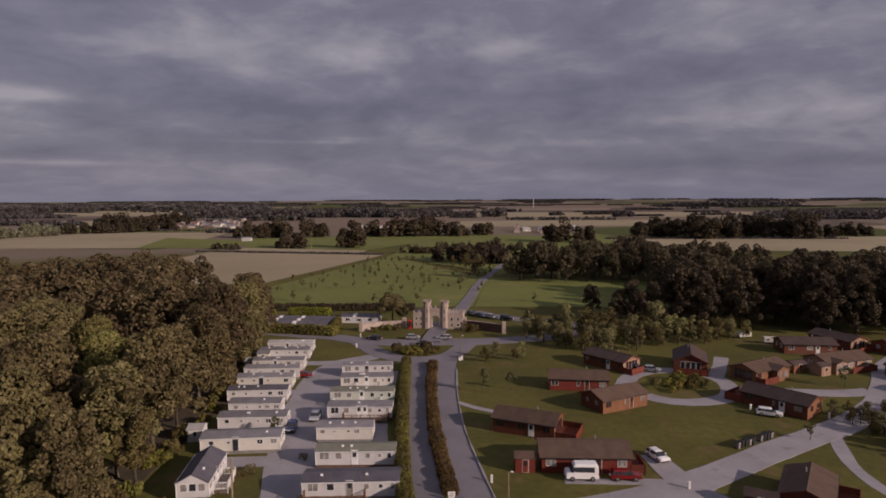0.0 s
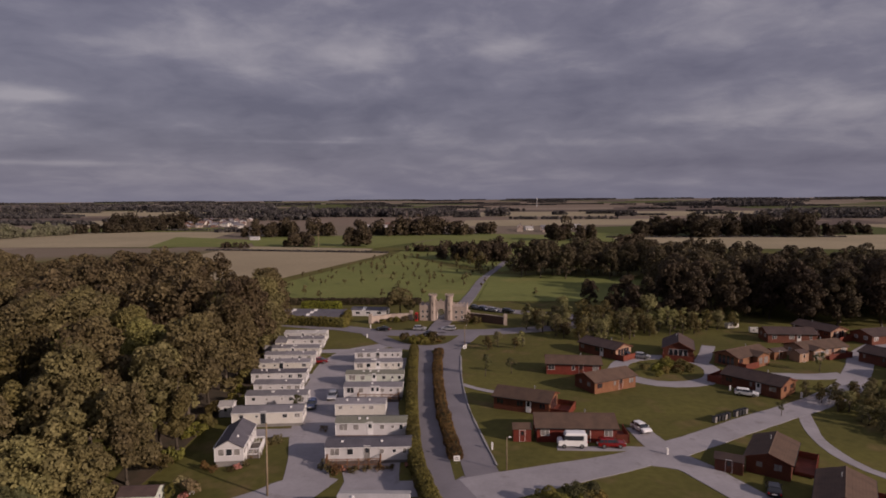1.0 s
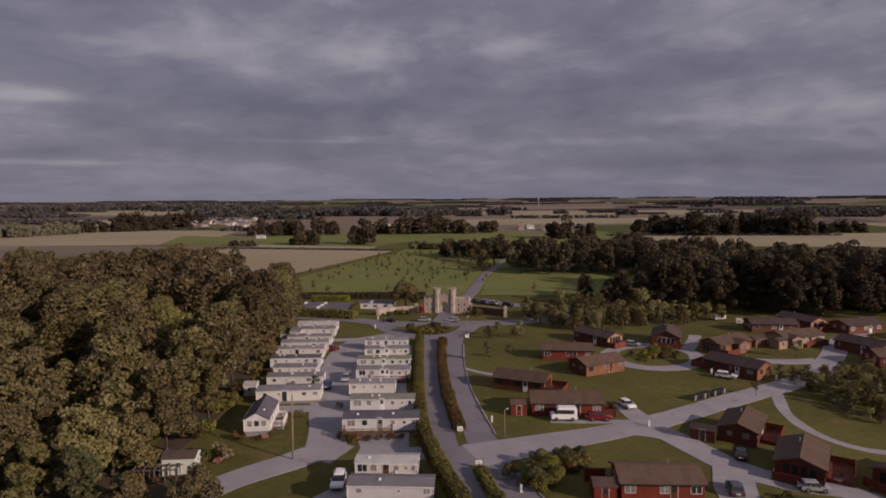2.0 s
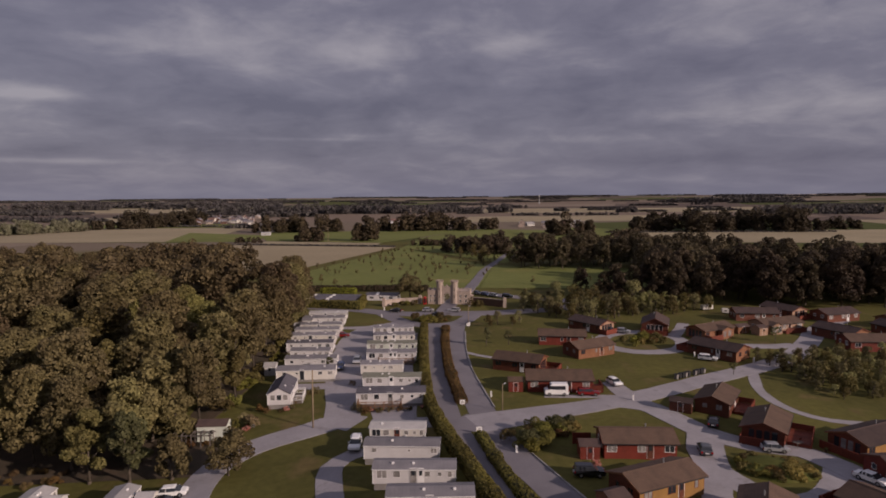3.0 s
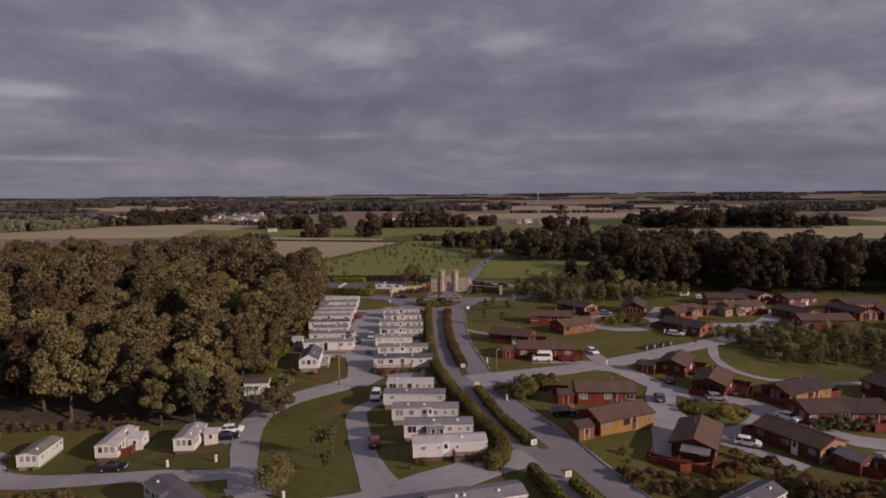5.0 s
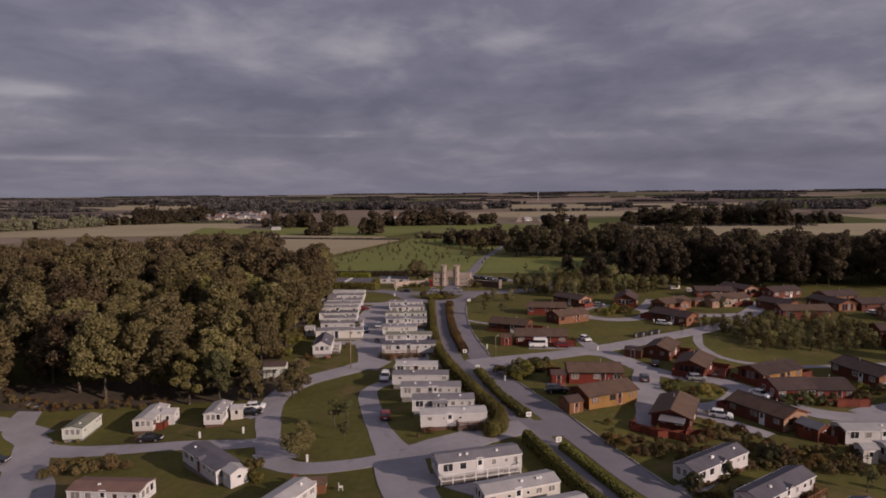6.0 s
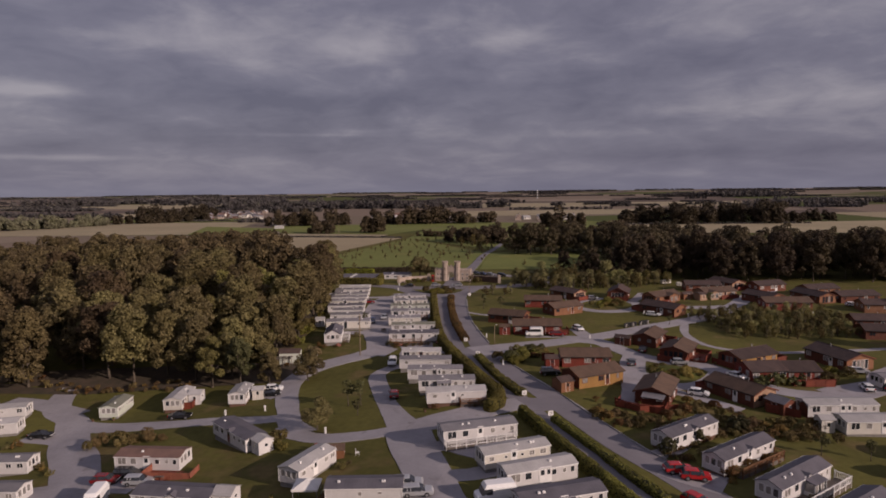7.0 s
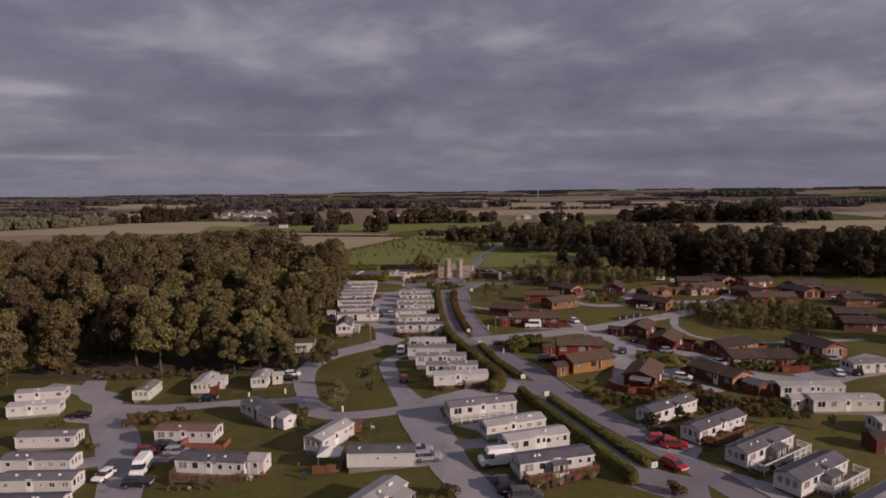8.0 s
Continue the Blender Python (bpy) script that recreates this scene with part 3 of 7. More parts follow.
def make_bush(name, seed, radius, height, n, size, material, label, category="bush"):
    rng = np.random.default_rng(seed)
    root = thing(name, Matrix(), label, category)
    quads, lobes = crown_cards(rng, radius, height, height * 0.1, 9, n, size)
    quads[:, :, 2] = np.maximum(quads[:, :, 2], -0.05)
    ob = new("foliage", raw_mesh("foliage", quads, 4, material))
    ob.parent = root
    bm = bmesh.new()
    for x, y, z, r in lobes[:1]:
        rod(bm, (x * 0.15, y * 0.15, -0.15), (x, y, z), 0.05, 0.015, 5)
    part("stem", bm, BARK, root)
    return root


# ---- the ground ----
def farmland():
    """Grass in the park; beyond it a patchwork of stubble, pasture and ploughed fields, the tans greyed for haze."""
    m = bpy.data.materials.new("grass_and_farmland")
    m.use_nodes = True
    nodes, links = m.node_tree.nodes, m.node_tree.links
    b = nodes["Principled BSDF"]
    b.inputs["Roughness"].default_value, b.inputs["Specular IOR Level"].default_value = 0.95, 0.1
    pos = nodes.new("ShaderNodeNewGeometry").outputs["Position"]
    mp = nodes.new("ShaderNodeMapping")
    mp.inputs["Scale"].default_value, mp.inputs["Rotation"].default_value = (0.0021, 0.0034, 0), (0, 0, 0.12)
    links.new(pos, mp.inputs["Vector"])
    vor = nodes.new("ShaderNodeTexVoronoi")
    vor.distance, vor.inputs["Randomness"].default_value = "CHEBYCHEV", 0.75
    vor.inputs["Scale"].default_value = 1.0
    links.new(mp.outputs[0], vor.inputs["Vector"])
    grey = nodes.new("ShaderNodeSeparateColor")
    links.new(vor.outputs["Color"], grey.inputs[0])
    # tans and browns held off yellow: a little haze painted into the fields
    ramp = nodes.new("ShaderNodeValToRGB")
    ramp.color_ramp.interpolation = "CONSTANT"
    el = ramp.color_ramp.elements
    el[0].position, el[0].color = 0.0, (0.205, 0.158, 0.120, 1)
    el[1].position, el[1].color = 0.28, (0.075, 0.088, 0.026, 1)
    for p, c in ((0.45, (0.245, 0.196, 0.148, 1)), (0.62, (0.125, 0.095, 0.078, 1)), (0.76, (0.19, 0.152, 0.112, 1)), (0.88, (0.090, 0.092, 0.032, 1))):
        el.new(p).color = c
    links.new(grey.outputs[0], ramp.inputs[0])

    def nz(scale, detail):
        n = nodes.new("ShaderNodeTexNoise")
        n.inputs["Scale"].default_value, n.inputs["Detail"].default_value = scale, detail
        links.new(pos, n.inputs["Vector"])
        return n.outputs["Fac"]

    def mixed(fac, a, c, kind="MIX"):
        n = nodes.new("ShaderNodeMix")
        n.data_type, n.blend_type = "RGBA", kind
        for slot, v in (("Factor", fac), ("A", a), ("B", c)):
            if isinstance(v, (int, float)):
                n.inputs[slot].default_value = v
            elif isinstance(v, tuple):
                n.inputs[slot].default_value = (*v, 1)
            else:
                links.new(v, n.inputs[slot])
        return n.outputs["Result"]

    def span(v, lo, hi, a=0.0, c=1.0):
        n = nodes.new("ShaderNodeMapRange")
        links.new(v, n.inputs[0])
        for i, value in enumerate((lo, hi, a, c)):
            n.inputs[i + 1].default_value = value
        return n.outputs[0]

    grass = mixed(span(nz(0.05, 4), 0.35, 0.65), (0.122, 0.113, 0.032), (0.086, 0.081, 0.024))
    grass = mixed(span(nz(0.16, 6), 0.55, 0.68), grass, (0.138, 0.106, 0.044))
    length = nodes.new("ShaderNodeVectorMath")
    length.operation = "LENGTH"
    links.new(pos, length.inputs[0])
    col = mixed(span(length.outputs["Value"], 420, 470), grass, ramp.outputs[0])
    col = mixed(0.7, col, mixed(span(nz(0.9, 6), 0.3, 0.7), (0.66, 0.66, 0.66), (1.0, 1.0, 1.0)), "MULTIPLY")
    links.new(col, b.inputs["Base Color"])
    bp = nodes.new("ShaderNodeBump")
    bp.inputs["Strength"].default_value, bp.inputs["Distance"].default_value = 0.35, 0.08
    links.new(nz(1.4, 6), bp.inputs["Height"])
    links.new(bp.outputs[0], b.inputs["Normal"])
    return m


def uneven(lo, hi, inner_lo, inner_hi, step):
    """Grid lines: even inside, ever wider outside."""
    mid = list(np.arange(inner_lo, inner_hi + 0.1, step))
    out, d, v = [], step, inner_hi
    while v < hi:
        d *= 1.25
        v = min(v + d, hi)
        out.append(v)
    low, d, v = [], step, inner_lo
    while v > lo:
        d *= 1.25
        v = max(v - d, lo)
        low.append(v)
    return np.array(low[::-1] + mid + out)


gx, gy = uneven(-4900, 4900, -120, 130, 2.0), uneven(-900, 4900, -40, 150, 2.0)
sheet = np.stack(np.meshgrid(gx, gy), -1)
sheet = np.concatenate([sheet, land(sheet[..., 0], sheet[..., 1])[..., None]], -1)
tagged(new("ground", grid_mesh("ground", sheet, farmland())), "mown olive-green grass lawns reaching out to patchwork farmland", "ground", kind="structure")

# the drive: two lanes with planted beds between them
ribbon("road", [(-18.5, 139), (-16.1, 131.5), (-13.6, 106.5), (-11.1, 89.5), (-8.6, 75), (-7.0, 66.5), (-3.4, 55.6), (0.6, 46.2), (4.2, 37.3), (8.0, 26.0), (12.5, 14.7), (16.2, 5.2), (20.2, -2.6), (25.4, -12), (30, -22), (38, -45), (44, -80), (46, -130)], 3.5, ASPHALT, "grey asphalt lane of the park drive beside a hedge", "road")
ribbon("road", [(-10.0, 142), (-10.4, 134), (-9.2, 112.9), (-7.3, 96.4), (-5.0, 84.1), (-3.3, 76.0), (-1.2, 66.0), (2.2, 54.9), (6.2, 45.8), (9.4, 38.5), (14.2, 26.2), (19.0, 15.0), (23.4, 7.3), (27.6, -1.0), (32, -10), (37, -21), (44.5, -45), (50.5, -80), (52.5, -130)], 4.6, ASPHALT, "grey asphalt lane of the park drive", "road")


def alongside(pts, d):
    """The same line, moved sideways by d."""
    line = smooth_line(pts, 3.0)
    tan = np.gradient(line, axis=0)
    tan /= np.linalg.norm(tan, axis=1)[:, None]
    return [tuple(q) for q in line + np.stack([tan[:, 1], -tan[:, 0]], 1) * d]


KERB = mat("concrete_kerb", (0.33, 0.315, 0.31), (0.26, 0.25, 0.245), 0.9, 0.6, 8, 0.2)
east_edge = [(-5.0, 84.1), (-7.3, 96.4), (-9.2, 112.9), (-10.2, 130)][::-1] + [(-3.3, 76.0), (-2.6, 72.6)]
ribbon("kerb", alongside(east_edge, -2.38), 0.2, KERB, "pale concrete kerb beside the drive", "kerb", 0.16)
ribbon("kerb", alongside([(2.6, 54.0), (6.2, 45.8), (9.4, 38.5), (14.2, 26.2), (19.0, 15.0), (21.4, 10.8)], -2.38), 0.2, KERB, "pale concrete kerb beside the drive", "kerb", 0.16)
ribbon("kerb", alongside([(27.6, -1.0), (32, -10), (37, -21), (44.5, -45)], -2.38), 0.2, KERB, "pale concrete kerb beside the drive", "kerb", 0.16)
ribbon("road", [(-6.5, 67.0), (-3.6, 65.6), (1, 66.6)], 6.5, ASPHALT, "grey asphalt junction between the two lanes", "road")
ribbon("road", [(18.4, -2.2), (21.6, -4.4), (26.0, -5.4)], 7.0, ASPHALT, "grey asphalt junction between the two lanes", "road")
ribbon("road", [(3.0, 33.0), (7.0, 32.2), (11, 32.5)], 6.0, ASPHALT, "grey asphalt junction between the two lanes", "road")
# roads through the lodges
ribbon("road", [(-3.5, 65.5), (1.5, 68.0), (9.2, 71.7), (17.8, 75.9), (27.5, 82.5), (39.6, 91.8), (50.2, 99.2), (57, 104.0), (66, 112), (74.8, 124), (83, 136.7), (96, 150)], [7.5, 5.0, 4.8, 4.8, 5, 5, 5], GRAVEL, "pale gravel road curving between the lodges", "road")
ribbon("road", [(20.0, 77.4), (25.2, 76.0), (28.4, 70.5), (31.5, 65.0), (36, 61.6), (42.6, 60.0), (45.6, 55.5), (48.5, 49.5), (53, 44), (62, 43), (70.5, 47.5), (76, 56), (84, 62)], [5.5, 5, 4.8, 4.8, 4.5, 4, 4], GRAVEL, "pale gravel road between the lodges", "road")
ribbon("road", [(31.0, 64.5), (29.0, 58.0), (28.0, 51.5), (26.2, 46.0), (25.0, 40.5), (23.2, 34.5)], [5, 5, 4.2, 3.2, 2.8], GRAVEL, "pale gravel side road to the lodges", "road")
ribbon("road", [(28.3, 53.0), (30.5, 47.5), (34.0, 44.5), (38.5, 45.5), (42.5, 50.0), (45.3, 54.5)], 4.2, GRAVEL, "pale gravel road round the shrub island", "road")
ribbon("path", [(52.0, 99.6), (49.9, 93.5), (48.3, 87), (48.7, 80), (51.5, 75.0), (57, 73.0), (71, 73.3), (90, 77)], 1.9, GRAVEL, "narrow pale gravel footpath across grass", "path")
ribbon("road", [(24.5, 119.5), (27.5, 127.0), (32.5, 131.0), (38.3, 131.6), (43.5, 128.0), (44.6, 121.5), (42, 115.0), (36.5, 112.0), (31, 112.0), (27.0, 115.0), (25.0, 119.0)], 3.6, GRAVEL, "pale gravel loop round a shrub bed", "road")
ribbon("road", [(43.7, 119.4), (53.2, 118.8), (62.7, 118.2), (69.5, 119.5)], 3.8, GRAVEL, "pale gravel road between the lodges", "road")
ribbon("road", [(44.5, 128.0), (47.1, 133.5), (51.1, 143.0)], 3.0, GRAVEL, "pale gravel drive beside a lodge", "road")
ribbon("path", [(-6.6, 109.2), (-3.6, 106.6), (0.6, 104.2)], 1.3, GRAVEL, "short pale footpath to a lodge", "path")
ribbon("road", [(24.8, 77.6), (23.0, 82.0), (21.6, 88.5)], [4.6, 4.0, 3.6], GRAVEL, "short gravel drive beside a red lodge", "road")
ribbon("road", [(8.4, 79.6), (13, 79.6), (21.5, 80.2)], 1.6, GRAVEL, "gravel parking strip before a red lodge", "road")
ribbon("road", [(60.5, 43.5), (66, 46.5), (73, 49.5), (79, 52)], 6.5, GRAVEL, "wide gravel parking place between lodges", "road")
ribbon("path", [(29.3, 44.5), (31.8, 42.0), (36.8, 37.6), (41, 33.0)], 2.6, GRAVEL, "gravel parking strip beside a dark lodge", "path")
# before the gatehouse
ribbon("road", [(-70, 166), (-52, 160.5), (-42.0, 159.0), (-33, 155.0), (-24.2, 153.6), (-11.9, 155.0), (-3.2, 155.8), (8, 159.0), (20, 164.0), (26, 172), (22, 180), (12, 183.5), (2, 188), (-6, 196)], [4, 4, 6, 7, 7, 6.5, 6, 6, 6, 6], ASPHALT, "grey asphalt road sweeping past the gatehouse", "road")
ribbon("road", [(-33.0, 153.0), (-27.0, 143.5), (-21.5, 138.6), (-14.5, 138.0), (-9.5, 142.5), (-6.5, 152.5)], 5.0, ASPHALT, "grey asphalt road round a planted island", "road")
ribbon("road", [(-15.6, 154.0), (-15.4, 162), (-14.0, 175), (-11.2, 190.0), (-7.9, 220.6), (-4.6, 262), (1.5, 300), (8, 345)], [5, 4.5, 4.2, 3.8, 3.4, 3.2, 3.0, 3.0], ASPHALT, "grey asphalt road leading away through the pasture", "road", 0.3)
# among the caravans
ribbon("road", [(-25.5, 141.5), (-29.0, 138.0), (-33.2, 134.0), (-34.5, 126), (-33.2, 115), (-31.2, 100), (-28.8, 86.5), (-26.5, 75), (-24.6, 66)], [4, 5, 7, 9, 9, 9.5, 8.5, 7.5, 6, 6], GRAVEL, "pale gravel court between two rows of caravans", "road")
ribbon("road", [(-24.5, 128), (-23.5, 110), (-21.5, 92), (-17.2, 72), (-13.5, 57), (-12.0, 54)], [9, 10, 10, 10, 7, 4], GRAVEL, "pale gravel standing between white caravans", "road")
ribbon("road", [(-20.0, 66.4), (-12, 66.2), (-9, 66.5)], 4.2, GRAVEL, "gravel lane between two caravans", "road")
for yy, xa in ((133.5, -43.5), (113.2, -40.5), (99.2, -37.0), (83.0, -38.5)):
    ribbon("path", [(xa, yy - 0.5), (xa + 5, yy), (xa + 9.5, yy + 0.6)], 3.2, GRAVEL, "gravel parking bay beside a caravan", "path")
ribbon("road", [(-22.0, 66.0), (-25.5, 67.0), (-29.2, 63.9), (-33.9, 60.6), (-37.6, 56.8), (-39.6, 51.0), (-38.6, 44.0), (-35.6, 35.7), (-32.6, 28.0), (-29.0, 22.8)], [6, 5.5, 5, 5, 4.6, 4.2, 3.8, 4, 5], GRAVEL, "pale gravel lane past the wood", "road")
ribbon("road", [(-33.0, 27.0), (-29.5, 22.6), (-24.6, 20.4), (-17.3, 20.9), (-11.6, 23.0), (-5.5, 25.6), (0.5, 30.2), (5.4, 32.8)], [3.6, 3.4, 3.4, 4, 6.5, 6.0, 5], GRAVEL, "pale gravel road crossing to the drive", "road")
ribbon("road", [(-12.6, 23.0), (-10.6, 15.5), (-7.9, 7.6), (-4.6, -1.7), (-1.1, -8.8), (3, -18), (6, -30), (10, -55), (12, -90), (12, -130)], [7, 5, 5, 5.5, 6, 6], GRAVEL, "pale gravel road between caravans", "road")
ribbon("path", [(-9.0, 14.0), (-5.5, 15.0), (-1.0, 12.4), (3, 14)], 3.4, GRAVEL, "gravel parking bay beside a caravan", "path")
ribbon("path", [(-6.5, 5.6), (-2.0, 6.4), (1.5, 8.2)], 3.4, GRAVEL, "gravel parking bay beside a caravan", "path")
ribbon("path", [(-4.0, -4.6), (0.5, -5.2), (2.4, -4.0)], 5.0, DARK_ASPHALT, "dark tarred parking bay beside a caravan", "path")
ribbon("road", [(-17.8, 56.0), (-20.4, 55.2), (-22.4, 51.5), (-21.4, 46.5), (-20.0, 42.0), (-17.6, 34.5), (-14.4, 26.5), (-12.3, 22.0)], [2.6, 3.2, 3.4, 3.4, 3.4, 4, 5.5], GRAVEL, "pale gravel lane behind white caravans", "road")
ribbon("road", [(-33.5, 31.2), (-38.4, 30.6), (-46.7, 31.6), (-55.6, 31.6), (-65.6, 31.9), (-72.5, 33.6), (-78, 37.5), (-83, 41), (-87.7, 49), (-92, 60)], [3.4, 3.4, 3.6, 4.2, 4.6, 5, 4.6, 3], GRAVEL, "pale gravel lane along the edge of the wood", "road")
ribbon("road", [(-77, 37), (-72.0, 29.5), (-68.7, 24.5), (-63.3, 18.3), (-59.2, 12.6), (-55.3, 7.2), (-51.2, 0.6), (-47.5, -6), (-42, -15), (-36, -28), (-30, -50), (-28, -90), (-28, -130)], [5, 7, 6, 4.4, 4.2, 4.2, 4.5, 5, 5, 5], GRAVEL, "pale gravel road between caravans", "road")
ribbon("path", [(-79.5, 28.0), (-74, 27.6), (-67.5, 25.6)], 3.4, GRAVEL, "gravel parking bay beside a caravan", "path")
ribbon("road", [(-97, 46.0), (-90.7, 45.0), (-82.0, 41.5), (-77.5, 39.5)], 4.6, GRAVEL, "pale gravel standing by the wood", "road")
ribbon("path", [(-63.5, 7.5), (-58, 8.4), (-53.5, 9.0), (-47, 8.0)], 4.0, GRAVEL, "gravel parking bay beside a bungalow", "path")
ribbon("path", [(-46.6, 44.6), (-42, 44.6), (-39.5, 43.5)], 5.0, GRAVEL, "gravel parking bay under the trees", "path")
ribbon("path", [(-11.4, 1.6), (-8.2, 1.6), (-6.0, 2.6)], 4.6, GRAVEL, "gravel parking bay beside a white caravan", "path")
ribbon("road", [(22.6, 9.8), (25.6, 7.4), (28.5, 5.6)], 5.2, GRAVEL, "gravel parking bay beside the drive", "road")
ribbon("path", [(22.5, 13.8), (25, 15.5), (27, 18)], 2.6, GRAVEL, "gravel drive beside a white chalet", "path")
ribbon("road", [(27.0, 0.0), (31, -3.0), (35.5, -5.6)], 5.0, GRAVEL, "gravel drive beside a white chalet", "road")
# fields beyond the gatehouse
field("field", [(-100, 196), (-6, 205), (-1, 275), (-62, 385)], MEADOW, "bright green pasture behind the gatehouse")
field("field", [(-62, 385), (4, 290), (60, 370), (-60, 470)], MEADOW, "green pasture with young trees")
field("field", [(-5.7, 205), (60, 206), (70, 270), (-0.5, 281)], MEADOW, "green pasture beside the avenue")
field("field", [(-190, 250), (-97, 256), (-67, 389), (-190, 409)], STUBBLE, "pale brown stubble field")
field("field", [(-175, 414), (-84, 398), (-84, 425), (-180, 445)], STUBBLE_PALE, "pale strip of stubble with a track")
field("field", [(-180, 447), (-84, 427), (-20, 600), (-230, 560)], MEADOW, "green field with lone oaks")
field("field", [(-62, 472), (62, 372), (110, 560), (-20, 610)], MEADOW, "green field beyond the pasture")
field("field", [(-480, 430), (-235, 440), (-275, 640), (-480, 660)], STUBBLE_PALE, "pale harvested field")
field("field", [(-260, 440), (-190, 440), (-200, 515), (-300, 560)], MEADOW, "green field beside the stubble")
field("field", [(-520, 640), (-300, 660), (-330, 735), (-560, 740)], MEADOW, "green field before the village")
field("field", [(95, 430), (420, 400), (560, 600), (105, 541)], STUBBLE_PALE, "pale harvested field behind the wood")
field("field", [(30, 470), (98, 430), (130, 600), (60, 640)], MEADOW, "green field by the wood")
field("field", [(-560, 780), (-420, 790), (-520, 1010), (-760, 1000)], STUBBLE_PALE, "pale harvested field far off")
field("field", [(-40, 760), (220, 800), (260, 1000), (-40, 960)], STUBBLE_PALE, "pale harvested field far off")
field("field", [(420, 620), (800, 600), (900, 800), (430, 780)], STUBBLE, "brown stubble field far off")
field("field", [(-40, 1150), (500, 1150), (650, 1500), (-60, 1500)], STUBBLE_PALE, "pale harvested field far off")
field("field", [(-1600, 1300), (-600, 1300), (-800, 1750), (-2000, 1750)], STUBBLE_PALE, "pale harvested field far off")
# woodland floor
ribbon("woodland_floor", [(-49.0, 66), (-49.4, 78), (-51.5, 100), (-54, 122), (-57, 146)], [4, 8, 10, 9, 8], EARTH, "brown leaf litter along the edge of the wood", "ground", 0.035)
ribbon("woodland_floor", [(-76, 50.5), (-76, 62)], 70, EARTH, "brown leaf litter under the trees", "ground", 0.03)


# ---- caravans and lodges ----
def face(x, y, z, rz):
    """Where something is fixed to a wall: local -y points out of it."""
    return pose(x, y, z, 0, 0, rz)


def window(parent, m, w, h, bars=1, curtained=False, name="window", frame_mat=None):
    bm = bmesh.new()
    t = 0.05
    box(bm, -w / 2, w / 2, -0.04, 0.03, -h / 2, -h / 2 + t)
    box(bm, -w / 2, w / 2, -0.04, 0.03, h / 2 - t, h / 2)
    for i in range(bars + 2):
        x = -w / 2 + (w - t) * i / (bars + 1)
        box(bm, x, x + t, -0.036, 0.03, -h / 2 + t, h / 2 - t)
    bm.transform(m)
    ob = part(name, bm, frame_mat or TRIM, parent)
    bm = boxm(-w / 2 + 0.03, w / 2 - 0.03, -0.012, 0.03, -h / 2 + 0.03, h / 2 - 0.03)
    bm.transform(m)
    part("pane", bm, BLIND if curtained else GLASS, ob)
    return ob


def wall_door(parent, m, material, h=1.95, w=0.8):
    bm = boxm(-w / 2 - 0.06, w / 2 + 0.06, -0.03, 0.03, 0, h + 0.06)
    bm.transform(m)
    door = part("door", bm, TRIM, parent)
    bm = boxm(-w / 2, w / 2, -0.05, -0.02, 0.03, h)
    bm.transform(m)
    part("door_leaf", bm, material, door)
    bm = boxm(-w / 2 + 0.15, w / 2 - 0.15, -0.056, -0.02, h * 0.55, h - 0.15)
    bm.transform(m)
    part("pane", bm, GLASS, door)
    return door


def gable_roof(L, D, eave, ridge, over, end_over, thick=0.09):
    a = D / 2 + over
    drop = (ridge - eave) / (D / 2) * over
    return prism_x(bmesh.new(), [(-a, eave - drop), (0, ridge), (a, eave - drop), (a, eave - drop - thick), (0, ridge - thick), (-a, eave - drop - thick)], -L / 2 - end_over, L / 2 + end_over)


def railing(parent, name, p, q, z0, height, material, solid=False, gap=1.4, label=""):
    """A balustrade from p to q: rails and posts, or boarded."""
    p, q = Vector(p), Vector(q)
    d = q - p
    length = d.length
    m = Matrix.Translation((p.x, p.y, z0)) @ Matrix.Rotation(math.atan2(d.y, d.x), 4, "Z")
    n = max(1, round(length / gap))
    rail = bmesh.new()
    box(rail, 0, length, -0.05, 0.05, height - 0.07, height)
    if solid:
        box(rail, 0, length, -0.025, 0.025, 0.02, height - 0.07)
    else:
        box(rail, 0, length, -0.03, 0.03, 0.08, 0.15)
        k = max(2, round(length / 0.22))
        for i in range(k):
            x = (i + 0.5) * length / k
            box(rail, x - 0.025, x + 0.025, -0.02, 0.02, 0.15, height - 0.07)
    rail.transform(m)
    ob = part(name, rail, material, parent, label)
    for i in range(n + 1):
        x = length * i / n
        bm = boxm(x - 0.06, x + 0.06, -0.06, 0.06, -z0 if z0 < 1.2 else 0, height + 0.05)
        bm.transform(m)
        part("post", bm, material, ob)
    return ob


def deck(parent, x0, x1, y0, y1, z, material, rails="SWE", rail_mat=None, solid=False, height=0.95):
    """A raised timber deck with boards, a skirt and rails on the given sides."""
    body = part("deck", boxm(x0, x1, y0, y1, 0.0, z - 0.03), material, parent)
    n = max(2, round((x1 - x0) / 0.9))
    for i in range(n):
        a, b = x0 + (x1 - x0) * i / n, x0 + (x1 - x0) * (i + 1) / n
        part("board", boxm(a + 0.01, b - 0.01, y0 - 0.02, y1 - 0.01, z - 0.03, z), material, body)
    ends = {"S": ((x0, y0), (x1, y0)), "N": ((x0, y1), (x1, y1)), "W": ((x0, y0), (x0, y1)), "E": ((x1, y0), (x1, y1))}
    for s in rails:
        p, q = ends[s]
        railing(parent, "railing", (*p, 0), (*q, 0), z, height, rail_mat or material, solid)
    return body


ROOFS = {"grey": ROOF_GREY, "pale": ROOF_PALE, "slate": ROOF_SLATE, "green": ROOF_GREEN, "red": ROOF_RED}
WALLS = {"white": WHITE, "cream": CREAM, "pale green": GREENISH}


